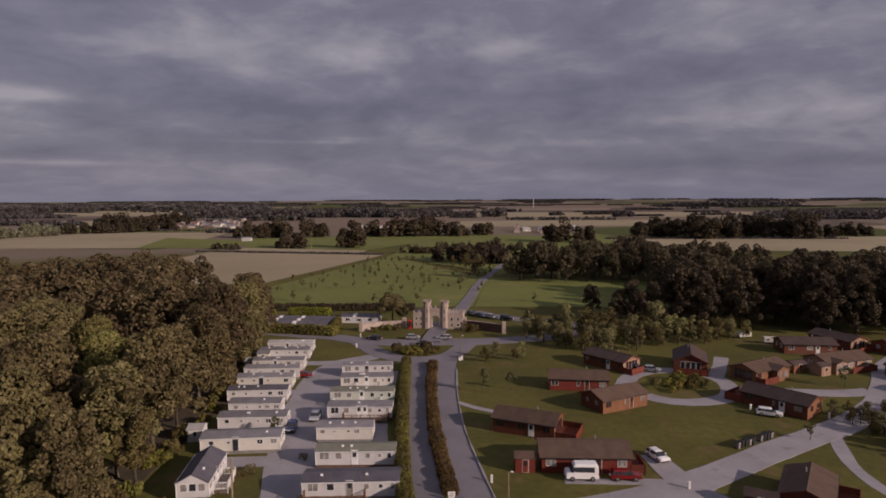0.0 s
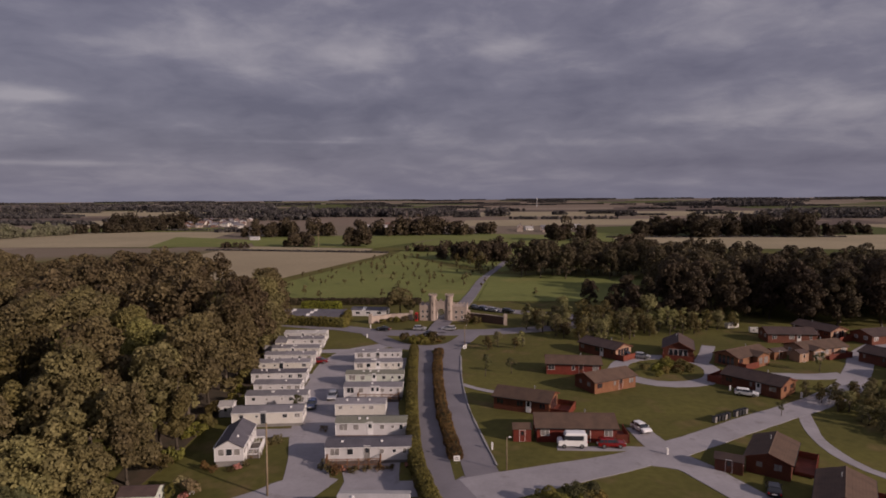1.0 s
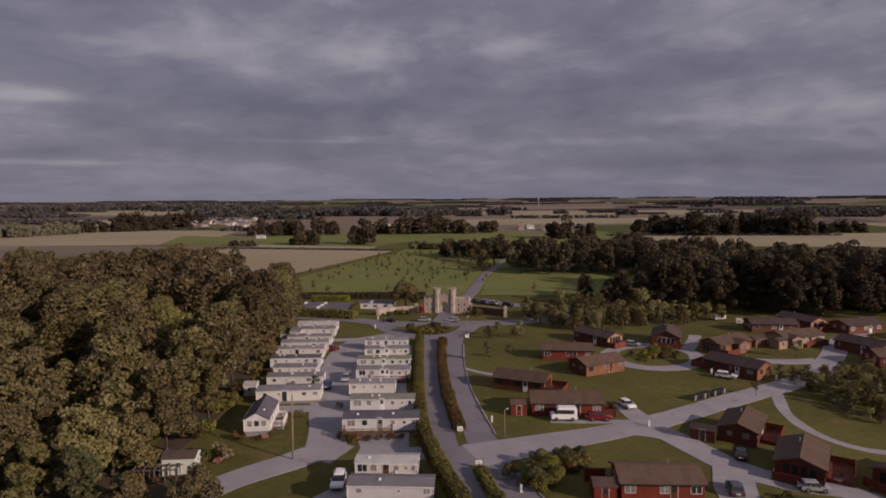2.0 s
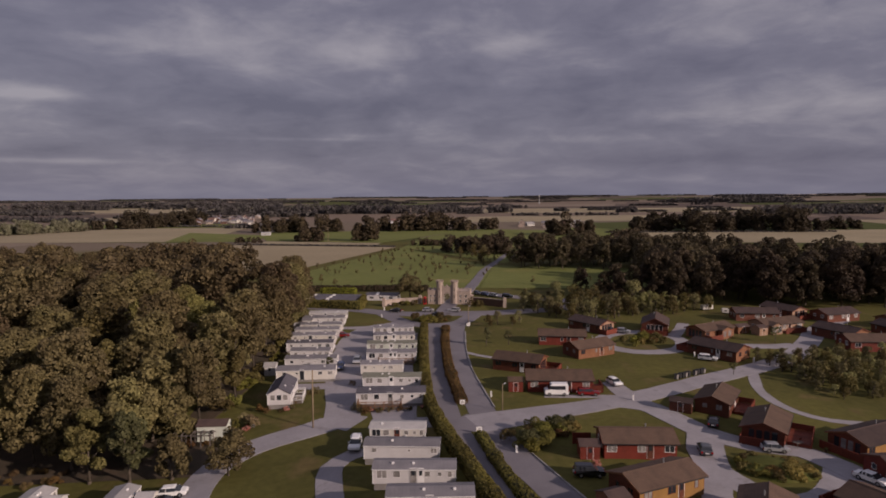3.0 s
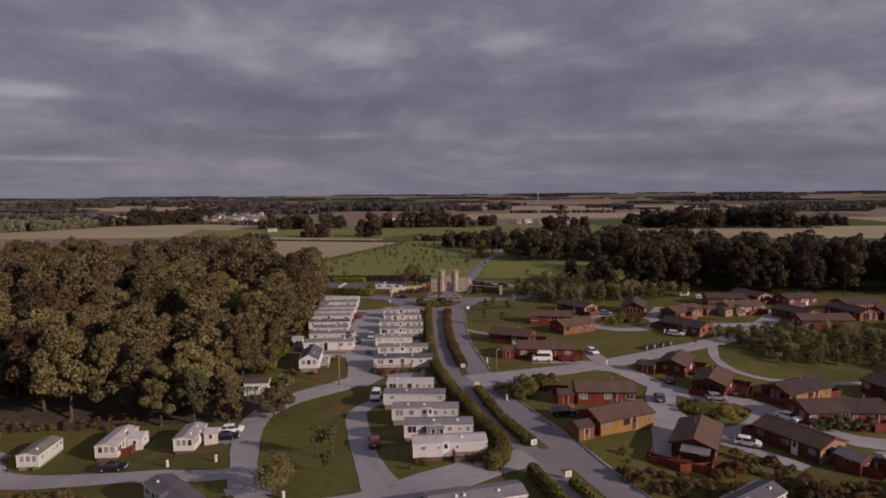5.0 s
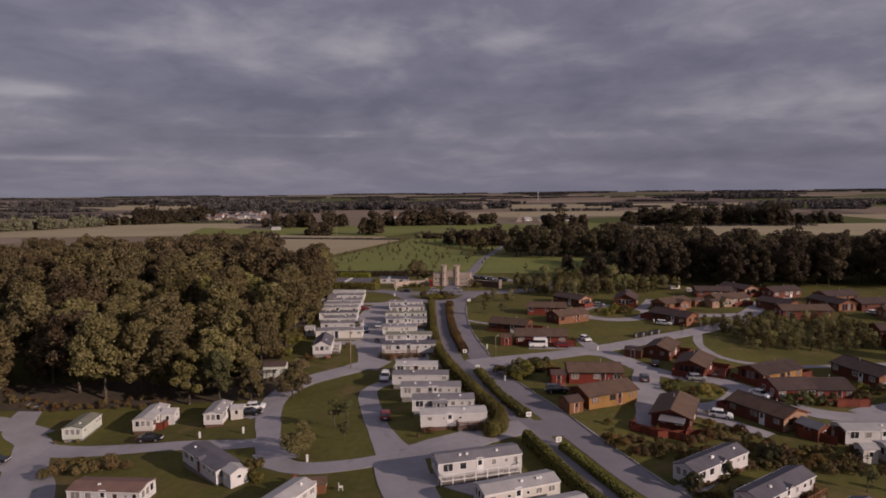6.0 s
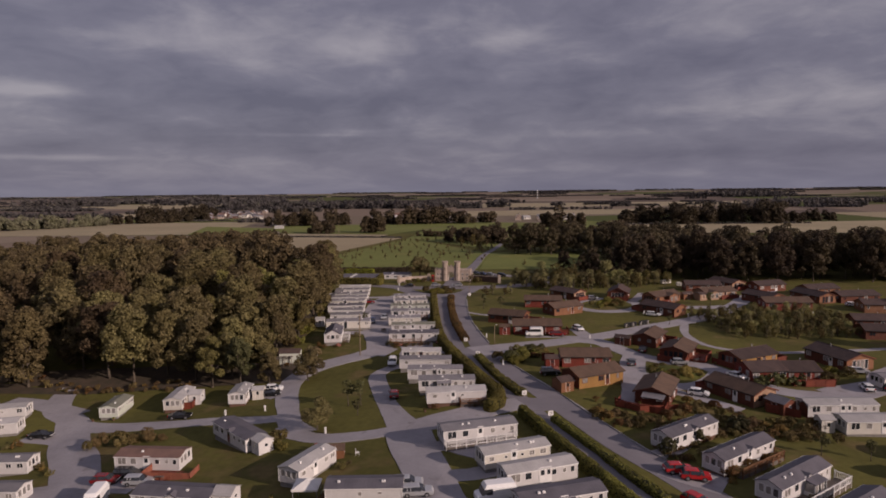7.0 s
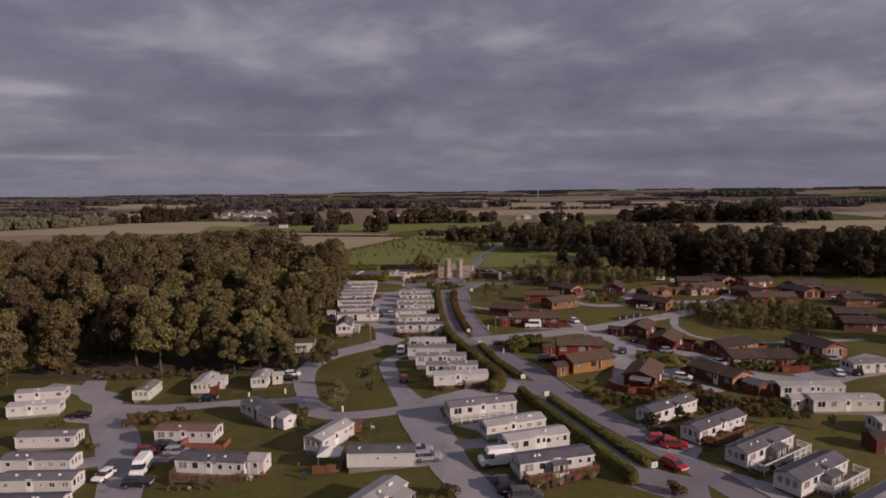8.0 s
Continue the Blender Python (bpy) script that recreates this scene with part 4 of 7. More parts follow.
def caravan(x, y, rz, L, W=3.05, wall="white", roof="grey", style="back", skirt=SHADE_SKIRT, ridge=2.85, seed=0, extra="", porch=None, conservatory=None):
    """A static caravan. Its long side faces local -y. style: back (few small windows), front (door and wide windows),
    chalet (steeper roof with a small cross gable)."""
    rng = random.Random(seed * 7 + 3)
    words = {"back": "long %s static caravan with a %s roof", "plain": "plain %s static caravan with a %s roof", "front": "%s static caravan with wide windows and %s roof", "chalet": "%s park chalet with %s pitched roof and bay gable"}[style] % (wall, roof)
    root = thing("static_caravan" if style != "chalet" else "park_chalet", at(x, y, rz), (words + " " + extra).strip(), "caravan", "holiday caravans")
    h, e = L / 2, 2.45
    part("body", prism_x(bmesh.new(), [(-W / 2, 0.5), (-W / 2, e), (0, ridge - 0.06), (W / 2, e), (W / 2, 0.5)], -h, h), WALLS[wall], root)
    part("skirting", boxm(-h + 0.12, h - 0.12, -W / 2 + 0.1, W / 2 - 0.1, -0.5, 0.5), skirt, root)
    part("roof", gable_roof(L, W, e, ridge, 0.16, 0.14), ROOFS[roof], root)
    for s in (-1, 1):
        part("gutter", boxm(-h - 0.1, h + 0.1, s * (W / 2 + 0.16) - 0.04, s * (W / 2 + 0.16) + 0.04, e - 0.16, e - 0.07), TRIM, root)
        for end in (-1, 1):
            bm = boxm(end * (h + 0.01) - 0.04, end * (h + 0.01) + 0.04, s * (W / 2 + 0.01) - 0.04, s * (W / 2 + 0.01) + 0.04, 0.5, e)
            part("corner_strip", bm, TRIM, root)
    for i in range(rng.randint(1, 3)):
        vx, vy = rng.uniform(-h * 0.7, h * 0.7), -W * 0.2
        part("roof_vent", boxm(vx - 0.16, vx + 0.16, vy - 0.12, vy + 0.12, e + 0.1, e + (ridge - e) * 0.6 + 0.2, bevel=0.03), TRIM, root)
    S, N, Wt, E = (0, -W / 2, 0), (0, W / 2, 180), (-h, 0, -90), (h, 0, 90)
    if style == "plain":
        window(root, face(-0.1 * h, -W / 2, 1.7, 0), 0.5, 0.55, 0, True)
        window(root, face(0.42 * h, -W / 2, 1.75, 0), 0.55, 0.4, 0, True)
    elif style == "back":
        plan = [(-0.78, 0.75, 0.65, 0), (-0.35, 0.5, 0.4, 0), (0.15, 0.45, 0.4, 0), (0.45, 0.8, 0.7, 1), (0.8, 0.9, 0.75, 1)]
        shift = rng.uniform(-0.06, 0.06)
        for u, w, hh, bars in plan:
            if rng.random() < 0.85:
                window(root, face((u + shift) * h, -W / 2, 1.75, 0), w, hh, bars, rng.random() < 0.65)
        if rng.random() < 0.5:
            wall_door(root, face(-0.12 * h, -W / 2, 0.52, 0), TRIM if rng.random() < 0.75 else GLASS)
    else:
        for u, w, hh, bars in ((-0.78, 1.3, 1.05, 1), (-0.42, 0.9, 0.9, 0), (0.32, 0.7, 0.75, 0), (0.62, 0.55, 0.55, 0), (0.86, 0.6, 0.8, 0)):
            window(root, face(u * h, -W / 2, 1.75, 0), w, hh, bars, rng.random() < 0.65)
        wall_door(root, face(-0.02 * h, -W / 2, 0.52, 0), rng.choice((LOG_BROWN, TRIM, TRIM, BLIND)))
        wall_door(root, face(0.16 * h, -W / 2, 0.52, 0), TRIM, w=0.7) if rng.random() < 0.3 else None
    for u, w in ((-0.5, 0.9), (0.1, 0.6), (0.6, 1.0)):
        window(root, face(u * h, W / 2, 1.8, 180), w, 0.75, 1, True)
    for s in (-1, 1):
        for k in (-1, 0, 1):
            window(root, face(s * h, k * W * 0.28, 1.75, 90 * s), W * 0.23, 1.0, 0, rng.random() < 0.75)
    if style == "chalet":
        gx0 = 0.05 * h
        bm = prism(bmesh.new(), [(gx0 - 0.75, e - 0.12), (gx0, e + 0.3), (gx0 + 0.75, e - 0.12)], -W / 2 - 0.12, -W / 2 + 0.7)
        part("cross_gable", bm, WALLS[wall], root)
        bm = prism(bmesh.new(), [(gx0 - 0.9, e - 0.18), (gx0, e + 0.38), (gx0 + 0.9, e - 0.18), (gx0 + 0.8, e - 0.18), (gx0, e + 0.3), (gx0 - 0.8, e - 0.18)], -W / 2 - 0.24, -W / 2 + 0.85)
        part("cross_roof", bm, ROOFS[roof], root)
    if conservatory:
        c, w, dpt = conservatory
        cx = c * h
        glazed = part("conservatory", boxm(cx - w / 2, cx + w / 2, -W / 2 - dpt, -W / 2 - 0.01, 0.0, 0.95), TRIM, root, "small white glazed entrance porch")
        for i in range(int(w / 0.55)):
            window(glazed, face(cx - w / 2 + (i + 0.5) * w / int(w / 0.55), -W / 2 - dpt + 0.02, 1.5, 0), w / int(w / 0.55) - 0.03, 1.1, 0, i % 2 == 0)
        for s in (-1, 1):
            window(glazed, face(cx + s * (w / 2 - 0.02), -W / 2 - dpt / 2, 1.5, 90 * s), dpt - 0.1, 1.1, 0, True)
        lean = prism_x(bmesh.new(), [(-W / 2 - dpt - 0.12, 2.05), (-W / 2 - dpt - 0.12, 2.12), (-W / 2 + 0.02, 2.42), (-W / 2 + 0.02, 2.35)], cx - w / 2 - 0.1, cx + w / 2 + 0.1)
        part("porch_roof", lean, ROOFS[roof], glazed)
    if porch:
        x0, x1, depth, kind = porch
        rail_mat, floor_mat = {"white": (TRIM, DECK_GREY), "wood": (PLANK, DECK_GREY), "red": (DECK, DECK), "brick": (BRICK, DECK)}[kind]
        deck(root, x0 * h, x1 * h, -W / 2 - depth, -W / 2 - 0.03, 0.5, floor_mat, "SWE", rail_mat, kind == "brick" or kind == "red")
    return root


TILES = {"brown": TILE_BROWN, "dark": TILE_DARK}
BOARDS = {"red": LOG_RED, "brown": LOG_BROWN, "orange": LOG_ORANGE, "honey": LOG_YELLOW, "pale": LOG_PALE}


def lodge(x, y, rz, L, D=6.0, wall="brown", roof="brown", seed=0, decks=(), glazed="", extra="", long_windows=3, height=2.4, gable_wall=None, pitch=0.34, wing=None, awning=None):
    """A timber lodge, long along local x, with a tiled gable roof. decks: (x0, x1, y0, y1, height, rails) tuples. glazed: ends with tall panes, of W and E."""
    rng = random.Random(seed * 11 + 5)
    root = thing("timber_lodge", at(x, y, rz), ("%s stained timber lodge with %s tiled roof %s" % (wall, roof, extra)).strip(), "lodge", "timber lodges")
    h, e, r = L / 2, height, height + D / 2 * pitch
    boards = BOARDS[wall]
    joinery = TRIM if seed % 5 in (1, 4) else DECK
    part("wall", prism_x(bmesh.new(), [(-D / 2, -0.5), (-D / 2, e), (0, r - 0.08), (D / 2, e), (D / 2, -0.5)], -h, h), boards, root)
    # gable ends in another stain: sunlit ends lighter, shaded ones darker, by colour
    if gable_wall:
        for end in (-1, 1):
            a, b = sorted((end * (h + 0.002), end * (h + 0.05)))
            part("gable_boarding", prism_x(bmesh.new(), [(-D / 2, 0.1), (-D / 2, e), (0, r - 0.08), (D / 2, e), (D / 2, 0.1)], a, b), BOARDS[gable_wall], root)
    part("roof", gable_roof(L, D, e, r, 0.34, 0.3, 0.14), TILES[roof], root)
    part("ridge_tiles", prism_x(bmesh.new(), [(-0.16, r - 0.03), (0, r + 0.07), (0.16, r - 0.03)], -h - 0.31, h + 0.31), TILES[roof], root)
    for s in (-1, 1):
        part("gutter", boxm(-h - 0.28, h + 0.28, s * (D / 2 + 0.36) - 0.05, s * (D / 2 + 0.36) + 0.05, e - 0.28, e - 0.18), DARK_PLASTIC, root)
        for end in (-1, 1):
            a, b = sorted((end * (h + 0.29), end * (h + 0.34)))
            part("bargeboard", prism_x(bmesh.new(), [(0, r - 0.02), (0, r - 0.24), (s * (D / 2 + 0.34), e - 0.34), (s * (D / 2 + 0.34), e - 0.12)], a, b), LOG_BROWN if wall != "honey" else LOG_ORANGE, root)
    part("flue", rod(bmesh.new(), (h * 0.3, 0.4, r - 0.3), (h * 0.3, 0.4, r + 0.45), 0.09, 0.09), STEEL, root)
    for side in (0, 180):
        sgn = -1 if side == 0 else 1
        for i in range(long_windows):
            u = -0.78 + 1.56 * i / max(1, long_windows - 1) + rng.uniform(-0.05, 0.05)
            w = rng.choice((0.6, 1.1, 1.2, 1.3))
            window(root, face(u * h, sgn * D / 2, 1.45, side), w, 0.95, 1 if w > 1 else 0, rng.random() < 0.45, frame_mat=joinery)
        wall_door(root, face(0.27 * h * (1 if side == 0 else -1), sgn * D / 2, 0.12, side), LOG_BROWN if wall != "brown" else TRIM)
    off = h + (0.05 if gable_wall else 0)
    for s, key in ((-1, "W"), (1, "E")):
        if key in glazed:
            for k in (-1.5, -0.5, 0.5, 1.5):
                window(root, face(s * off, k * 1.0, 1.25, 90 * s), 0.85, 1.9, 0, rng.random() < 0.3, frame_mat=joinery)
        else:
            window(root, face(s * off, -D * 0.22, 1.5, 90 * s), 1.0, 0.95, 1, rng.random() < 0.5, frame_mat=joinery)
            window(root, face(s * off, D * 0.2, 1.5, 90 * s), 0.8, 0.8, 0, rng.random() < 0.5, frame_mat=joinery)
    if wing:
        cx, w, out = wing
        peak = e + w / 2 * pitch * 1.15
        part("wing_wall", prism(bmesh.new(), [(cx - w / 2, -0.5), (cx - w / 2, e), (cx, peak - 0.08), (cx + w / 2, e), (cx + w / 2, -0.5)], -D / 2 - out, -D / 2 + 0.3), BOARDS[gable_wall or wall], root)
        over = w / 2 + 0.3
        drop = 0.3 * pitch * 1.15
        part("wing_roof", prism(bmesh.new(), [(cx - over, e - drop), (cx, peak), (cx + over, e - drop), (cx + over, e - drop - 0.12), (cx, peak - 0.12), (cx - over, e - drop - 0.12)], -D / 2 - out - 0.3, -D / 2 + 1.6), TILES[roof], root)
        for k in (-0.25, 0.25):
            window(root, face(cx + k * w, -D / 2 - out, 1.3, 0), w * 0.34, 1.5, 1, rng.random() < 0.5, frame_mat=joinery)
    if awning:
        y0, y1, out = awning
        part("awning", prism(bmesh.new(), [(-off - out, 1.95), (-off - out, 2.03), (-off, 2.33), (-off, 2.25)], y0, y1), ROOF_GREY, root, "pale felt awning over the end door")
        for yy in (y0 + 0.08, y1 - 0.08):
            part("awning_post", boxm(-off - out + 0.05, -off - out + 0.15, yy - 0.05, yy + 0.05, 0, 1.96), DECK, root)
    for x0, x1, y0, y1, z, rails in decks:
        deck(root, x0, x1, y0, y1, z, DECK if wall in ("red", "brown") else DECK, rails, DECK, True, 0.9)
    return root


def shed(x, y, rz, w, d, h, wall, roof, label):
    root = thing("garden_shed", at(x, y, rz), label, "shed", "garden sheds")
    part("wall", prism_x(bmesh.new(), [(-d / 2, -0.3), (-d / 2, h), (0, h + d * 0.2), (d / 2, h), (d / 2, -0.3)], -w / 2, w / 2), wall, root)
    part("roof", gable_roof(w, d, h, h + d * 0.21, 0.15, 0.15, 0.06), roof, root)
    wall_door(root, face(0, -d / 2, 0.05, 0), wall, 1.7, 0.75)
    window(root, face(w / 2, 0, h * 0.65, 90), 0.6, 0.5, 0)
    return root


# ---- vehicles ----
def car(x, y, rz, colour, kind="hatch", seed=0, where="parked on gravel"):
    """A parked car, its nose to local +x. kind: hatch, estate, suv, van or camper."""
    L, W, H, bonnet, tail, belt = {
        "hatch": (4.0, 1.72, 1.40, 1.0, 0.14, 0.90), "estate": (4.4, 1.74, 1.40, 1.2, 0.18, 0.90), "saloon": (4.4, 1.74, 1.36, 1.2, 0.75, 0.90),
        "suv": (4.4, 1.82, 1.62, 1.15, 0.1, 1.0), "van": (5.3, 1.95, 2.45, 0.75, 0.02, 1.25), "camper": (4.7, 1.9, 2.3, 0.8, 0.02, 1.25)}[kind]
    words = {"hatch": "hatchback car", "estate": "estate car", "saloon": "saloon car", "suv": "off-road car", "van": "high-roofed panel van", "camper": "high-top camper van"}[kind]
    L, W, H, bonnet, belt = L * 0.89, W * 0.93, H * 0.93, bonnet * 0.9, belt * 0.93
    root = thing({"van": "panel_van", "camper": "camper_van"}.get(kind, "car"), at(x, y, rz, 0.1), "%s %s %s" % (colour, words, where), "van" if kind in ("van", "camper") else "car", "parked vehicles")
    paint = PAINTS[colour]
    f, b = L / 2, -L / 2
    sill = 0.28
    # lower body
    bm = prism(bmesh.new(), [(b, sill + 0.12), (b + 0.1, sill), (f - 0.12, sill), (f, sill + 0.15), (f - 0.02, belt - 0.22), (f - 0.18, belt - 0.1), (f - bonnet, belt), (b + tail, belt), (b + 0.03, belt - 0.08)], -W / 2, W / 2)
    bmesh.ops.bevel(bm, geom=[e for e in bm.edges if abs(e.verts[0].co.y - e.verts[1].co.y) < 0.01], offset=0.07, segments=2, affect="EDGES")
    part("body", bm, paint, root, smooth=False)
    # cabin: glass below, painted roof above
    rear_lean = 0.06 if kind in ("van", "camper", "suv", "estate") else 0.32
    front_lean = 0.45 if kind in ("van", "camper") else 0.72
    cf, cb = f - bonnet + 0.08, b + tail + 0.04
    in_top = 0.06 if kind in ("van", "camper") else 0.17

    def frustum(z0, z1, inset0, inset1):
        bm = bmesh.new()
        u0, u1 = (z0 - belt) / (H - belt), (z1 - belt) / (H - belt)
        vs = []
        for z, u, ins in ((z0, u0, inset0), (z1, u1, inset1)):
            xf, xb, yy = cf - front_lean * min(u, 1) - ins, cb + rear_lean * u + ins, W / 2 - 0.04 - in_top * u - ins
            vs.append([bm.verts.new((px, py, z)) for px, py in ((xb, -yy), (xf, -yy * 0.96), (xf, yy * 0.96), (xb, yy))])
        bm.faces.new(vs[0][::-1])
        bm.faces.new(vs[1])
        for i in range(4):
            bm.faces.new((vs[0][i], vs[0][(i + 1) % 4], vs[1][(i + 1) % 4], vs[1][i]))
        return bm

    glass_top = H - 0.09 if kind not in ("van", "camper") else belt + 0.62
    part("glazing", frustum(belt - 0.02, glass_top, 0.0, 0.0), GLASS, root, "dark tinted car windows")
    top = frustum(glass_top, H, 0.0 if kind in ("van", "camper") else -0.01, 0.10)
    bmesh.ops.bevel(top, geom=list(top.edges), offset=0.04, segments=1, affect="EDGES")
    part("roof", top, paint, root)
    if kind in ("van", "camper"):
        part("cargo_side", boxm(cb + 0.02, cf - 1.25, -W / 2 + 0.02, W / 2 - 0.02, belt - 0.05, glass_top + 0.1) if kind == "van" else boxm(cb + 0.02, cb + 0.5, -W / 2 + 0.02, W / 2 - 0.02, belt - 0.05, glass_top + 0.1), paint, root)
    else:
        for s in (-1, 1):
            for px in (cf - front_lean * 0.95 - 1.0, cb + rear_lean + 0.55):
                part("pillar", boxm(px - 0.04, px + 0.04, s * (W / 2 - 0.06) - 0.02 - (0.1 if s > 0 else 0), s * (W / 2 - 0.06) + 0.02 + (0.1 if s < 0 else 0), belt - 0.01, H - 0.1), paint, root)
    for px in (f - 0.82, b + 0.8):
        for s in (-1, 1):
            tyre = part("wheel", rod(bmesh.new(), (px, s * (W / 2 - 0.17), 0.31), (px, s * (W / 2 + 0.015), 0.31), 0.31, 0.31, 14), TYRE, root)
            part("rim", rod(bmesh.new(), (px, s * (W / 2), 0.31), (px, s * (W / 2 + 0.025), 0.31), 0.19, 0.17, 10), RIM, tyre)
    for s in (-1, 1):
        y0, y1 = sorted((s * (W / 2 - 0.1), s * (W / 2 - 0.45)))
        part("headlight", boxm(f - 0.2, f - 0.005, y0, y1, belt - 0.34, belt - 0.2, bevel=0.02), LENS_CLEAR, root)
        y0, y1 = sorted((s * (W / 2 - 0.04), s * (W / 2 - 0.26)))
        part("tail_light", boxm(b - 0.015, b + 0.15, y0, y1, belt - 0.35, belt - 0.08, bevel=0.02), LENS_RED, root)
        part("wing_mirror", boxm(cf - 0.5, cf - 0.36, *sorted((s * (W / 2 - 0.02), s * (W / 2 + 0.16))), belt, belt + 0.13, bevel=0.02), paint, root)
    for px, t in ((f - 0.03, 0.05), (b - 0.02, 0.05)):
        part("bumper", boxm(px - t + 0.02, px + t, -W / 2 + 0.12, W / 2 - 0.12, sill + 0.02, sill + 0.16, bevel=0.02), DARK_PLASTIC, root)
        part("number_plate", boxm(px - t, px + t + 0.015, -0.26, 0.26, sill + 0.2, sill + 0.31), TRIM, root)
    return root


# ---- the caravans east of the court, from the gatehouse down ----
caravan(-25.8, 125.3, 5.4, 10.0, roof="grey", style="front", seed=1)
caravan(-24.3, 117.2, 6.5, 9.7, wall="cream", roof="grey", style="front", seed=2, porch=(-0.4, 0.5, 1.2, "white"))
caravan(-23.4, 108.5, 4.7, 11.0, wall="pale green", roof="green", style="front", seed=3, porch=(-0.9, 0.6, 1.8, "white"))
caravan(-22.2, 100.7, 3.8, 10.4, roof="grey", style="front", seed=4, porch=(-0.5, 0.9, 1.3, "wood"))
caravan(-22.6, 91.6, 5.0, 8.2, wall="cream", roof="grey", style="back", seed=5)
caravan(-19.2, 83.2, 4.6, 10.6, roof="green", style="front", skirt=SKIRT, seed=6)
caravan(-18.0, 75.0, 6.0, 11.6, W=3.7, roof="slate", style="front", seed=7, porch=(-0.95, 0.3, 1.7, "wood"))
caravan(-14.4, 59.6, 3.0, 8.0, wall="cream", roof="pale", style="front", seed=8, porch=(0.3, 1.0, 0.8, "white"))
caravan(-12.9, 53.5, 2.0, 10.2, roof="grey", style="back", seed=9)
caravan(-10.3, 46.3, 3.5, 10.2, roof="grey", style="front", seed=10)
caravan(-7.6, 39.2, 5.5, 9.8, roof="grey", style="front", seed=11, conservatory=(-0.1, 2.4, 0.8))
caravan(-5.6, 32.6, 10.0, 9.8, roof="pale", style="back", skirt=SKIRT, seed=12, porch=(0.1, 1.0, 1.0, "wood"))
# below the crossing
caravan(-1.6, 17.4, 20.0, 10.8, W=3.3, roof="grey", style="front", seed=13, porch=(-1.0, 0.9, 1.1, "white"))
caravan(3.2, 9.9, 24.0, 9.2, wall="cream", roof="pale", style="back", seed=14)
caravan(6.0, 4.8, 23.0, 9.2, roof="pale", style="front", seed=15)
caravan(7.9, -1.8, 20.0, 9.9, W=3.2, roof="slate", style="front", seed=16, conservatory=(0.0, 2.0, 1.0), porch=(-0.9, 1.0, 1.3, "wood"))
# west of the court
caravan(-47.6, 143.6, 4.0, 10.4, roof="pale", style="back", seed=17)
caravan(-46.8, 136.9, 5.5, 11.0, roof="grey", style="back", seed=18)
caravan(-45.2, 128.2, 5.4, 10.5, wall="cream", roof="grey", style="back", seed=19)
caravan(-44.5, 122.2, 5.2, 10.8, roof="grey", style="back", seed=20)
caravan(-43.7, 116.0, 6.5, 10.4, wall="cream", roof="grey", style="back", seed=21)
caravan(-42.2, 108.3, 6.8, 10.4, roof="slate", style="back", seed=22)
caravan(-40.0, 101.3, 5.2, 8.4, roof="grey", style="back", seed=23)
caravan(-38.0, 95.0, 6.0, 10.4, roof="grey", style="back", seed=24)
caravan(-36.6, 87.0, 8.5, 11.0, W=3.6, wall="cream", roof="grey", style="back", seed=25)
caravan(-37.7, 76.4, 100.0, 8.6, W=3.8, roof="slate", style="chalet", ridge=3.5, seed=26, porch=(-0.6, 0.4, 1.8, "white"))
# along the edge of the wood
caravan(-46.6, 41.6, 98.0, 5.8, W=3.0, roof="pale", style="front", skirt=SKIRT, seed=27)
caravan(-58.6, 41.6, 98.0, 7.4, W=3.2, wall="cream", roof="pale", style="front", skirt=SKIRT, seed=28, porch=(-0.7, 0.5, 1.4, "red"))
caravan(-70.0, 39.6, 98.0, 6.4, W=3.2, wall="pale green", roof="green", style="back", seed=29)
caravan(-90.6, 36.9, 17.0, 8.8, roof="pale", style="back", seed=30)
caravan(-86.2, 29.4, 16.0, 8.8, roof="pale", style="back", seed=31)
caravan(-72.9, 15.5, 7.0, 9.4, roof="grey", style="back", seed=32)
caravan(-67.0, 5.9, 4.0, 10.4, roof="grey", style="back", seed=33)
caravan(-61.6, -1.2, 5.0, 10.2, roof="grey", style="back", seed=34)
caravan(-58.6, -8.0, 6.0, 10.2, roof="slate", style="back", seed=35)
# the middle
caravan(-48.0, 13.9, 0.5, 9.4, W=3.6, roof="red", style="front", skirt=SKIRT, seed=36, porch=(0.15, 1.6, 2.7, "brick"), extra="by a terrace")
caravan(-37.8, 1.4, -3.0, 9.8, W=3.5, roof="slate", style="chalet", seed=37, porch=(-1.0, 1.0, 1.6, "wood"))
caravan(-38.3, 21.3, -40.0, 10.4, W=3.5, roof="slate", style="chalet", seed=38)
caravan(-23.6, 8.4, 68.0, 7.6, W=3.2, roof="pale", style="back", seed=39)
caravan(-14.3, 0.4, 5.0, 8.8, W=3.1, roof="slate", style="plain", seed=40)
caravan(-13.2, -12.4, 62.0, 9.0, W=3.3, roof="pale", style="chalet", seed=41, conservatory=(0.5, 2.6, 1.8))
# chalets along the drive
caravan(27.6, 18.6, 38.0, 10.6, W=3.1, roof="slate", style="chalet", ridge=3.05, skirt=SKIRT, seed=42)
caravan(32.6, 12.4, 38.0, 11.2, W=3.0, roof="slate", style="chalet", ridge=3.05, skirt=SKIRT, seed=43, porch=(-0.7, 1.0, 1.4, "wood"))
caravan(36.2, 5.4, 38.0, 11.0, W=3.0, roof="slate", style="chalet", ridge=3.05, skirt=SKIRT, seed=44, conservatory=(0.1, 2.6, 1.3), porch=(-0.9, 1.2, 1.9, "white"))
caravan(39.3, -1.8, 37.0, 10.6, W=3.2, roof="slate", style="chalet", ridge=3.05, skirt=SKIRT, seed=45, conservatory=(0.1, 2.4, 1.2), porch=(-0.3, 1.3, 1.8, "white"))
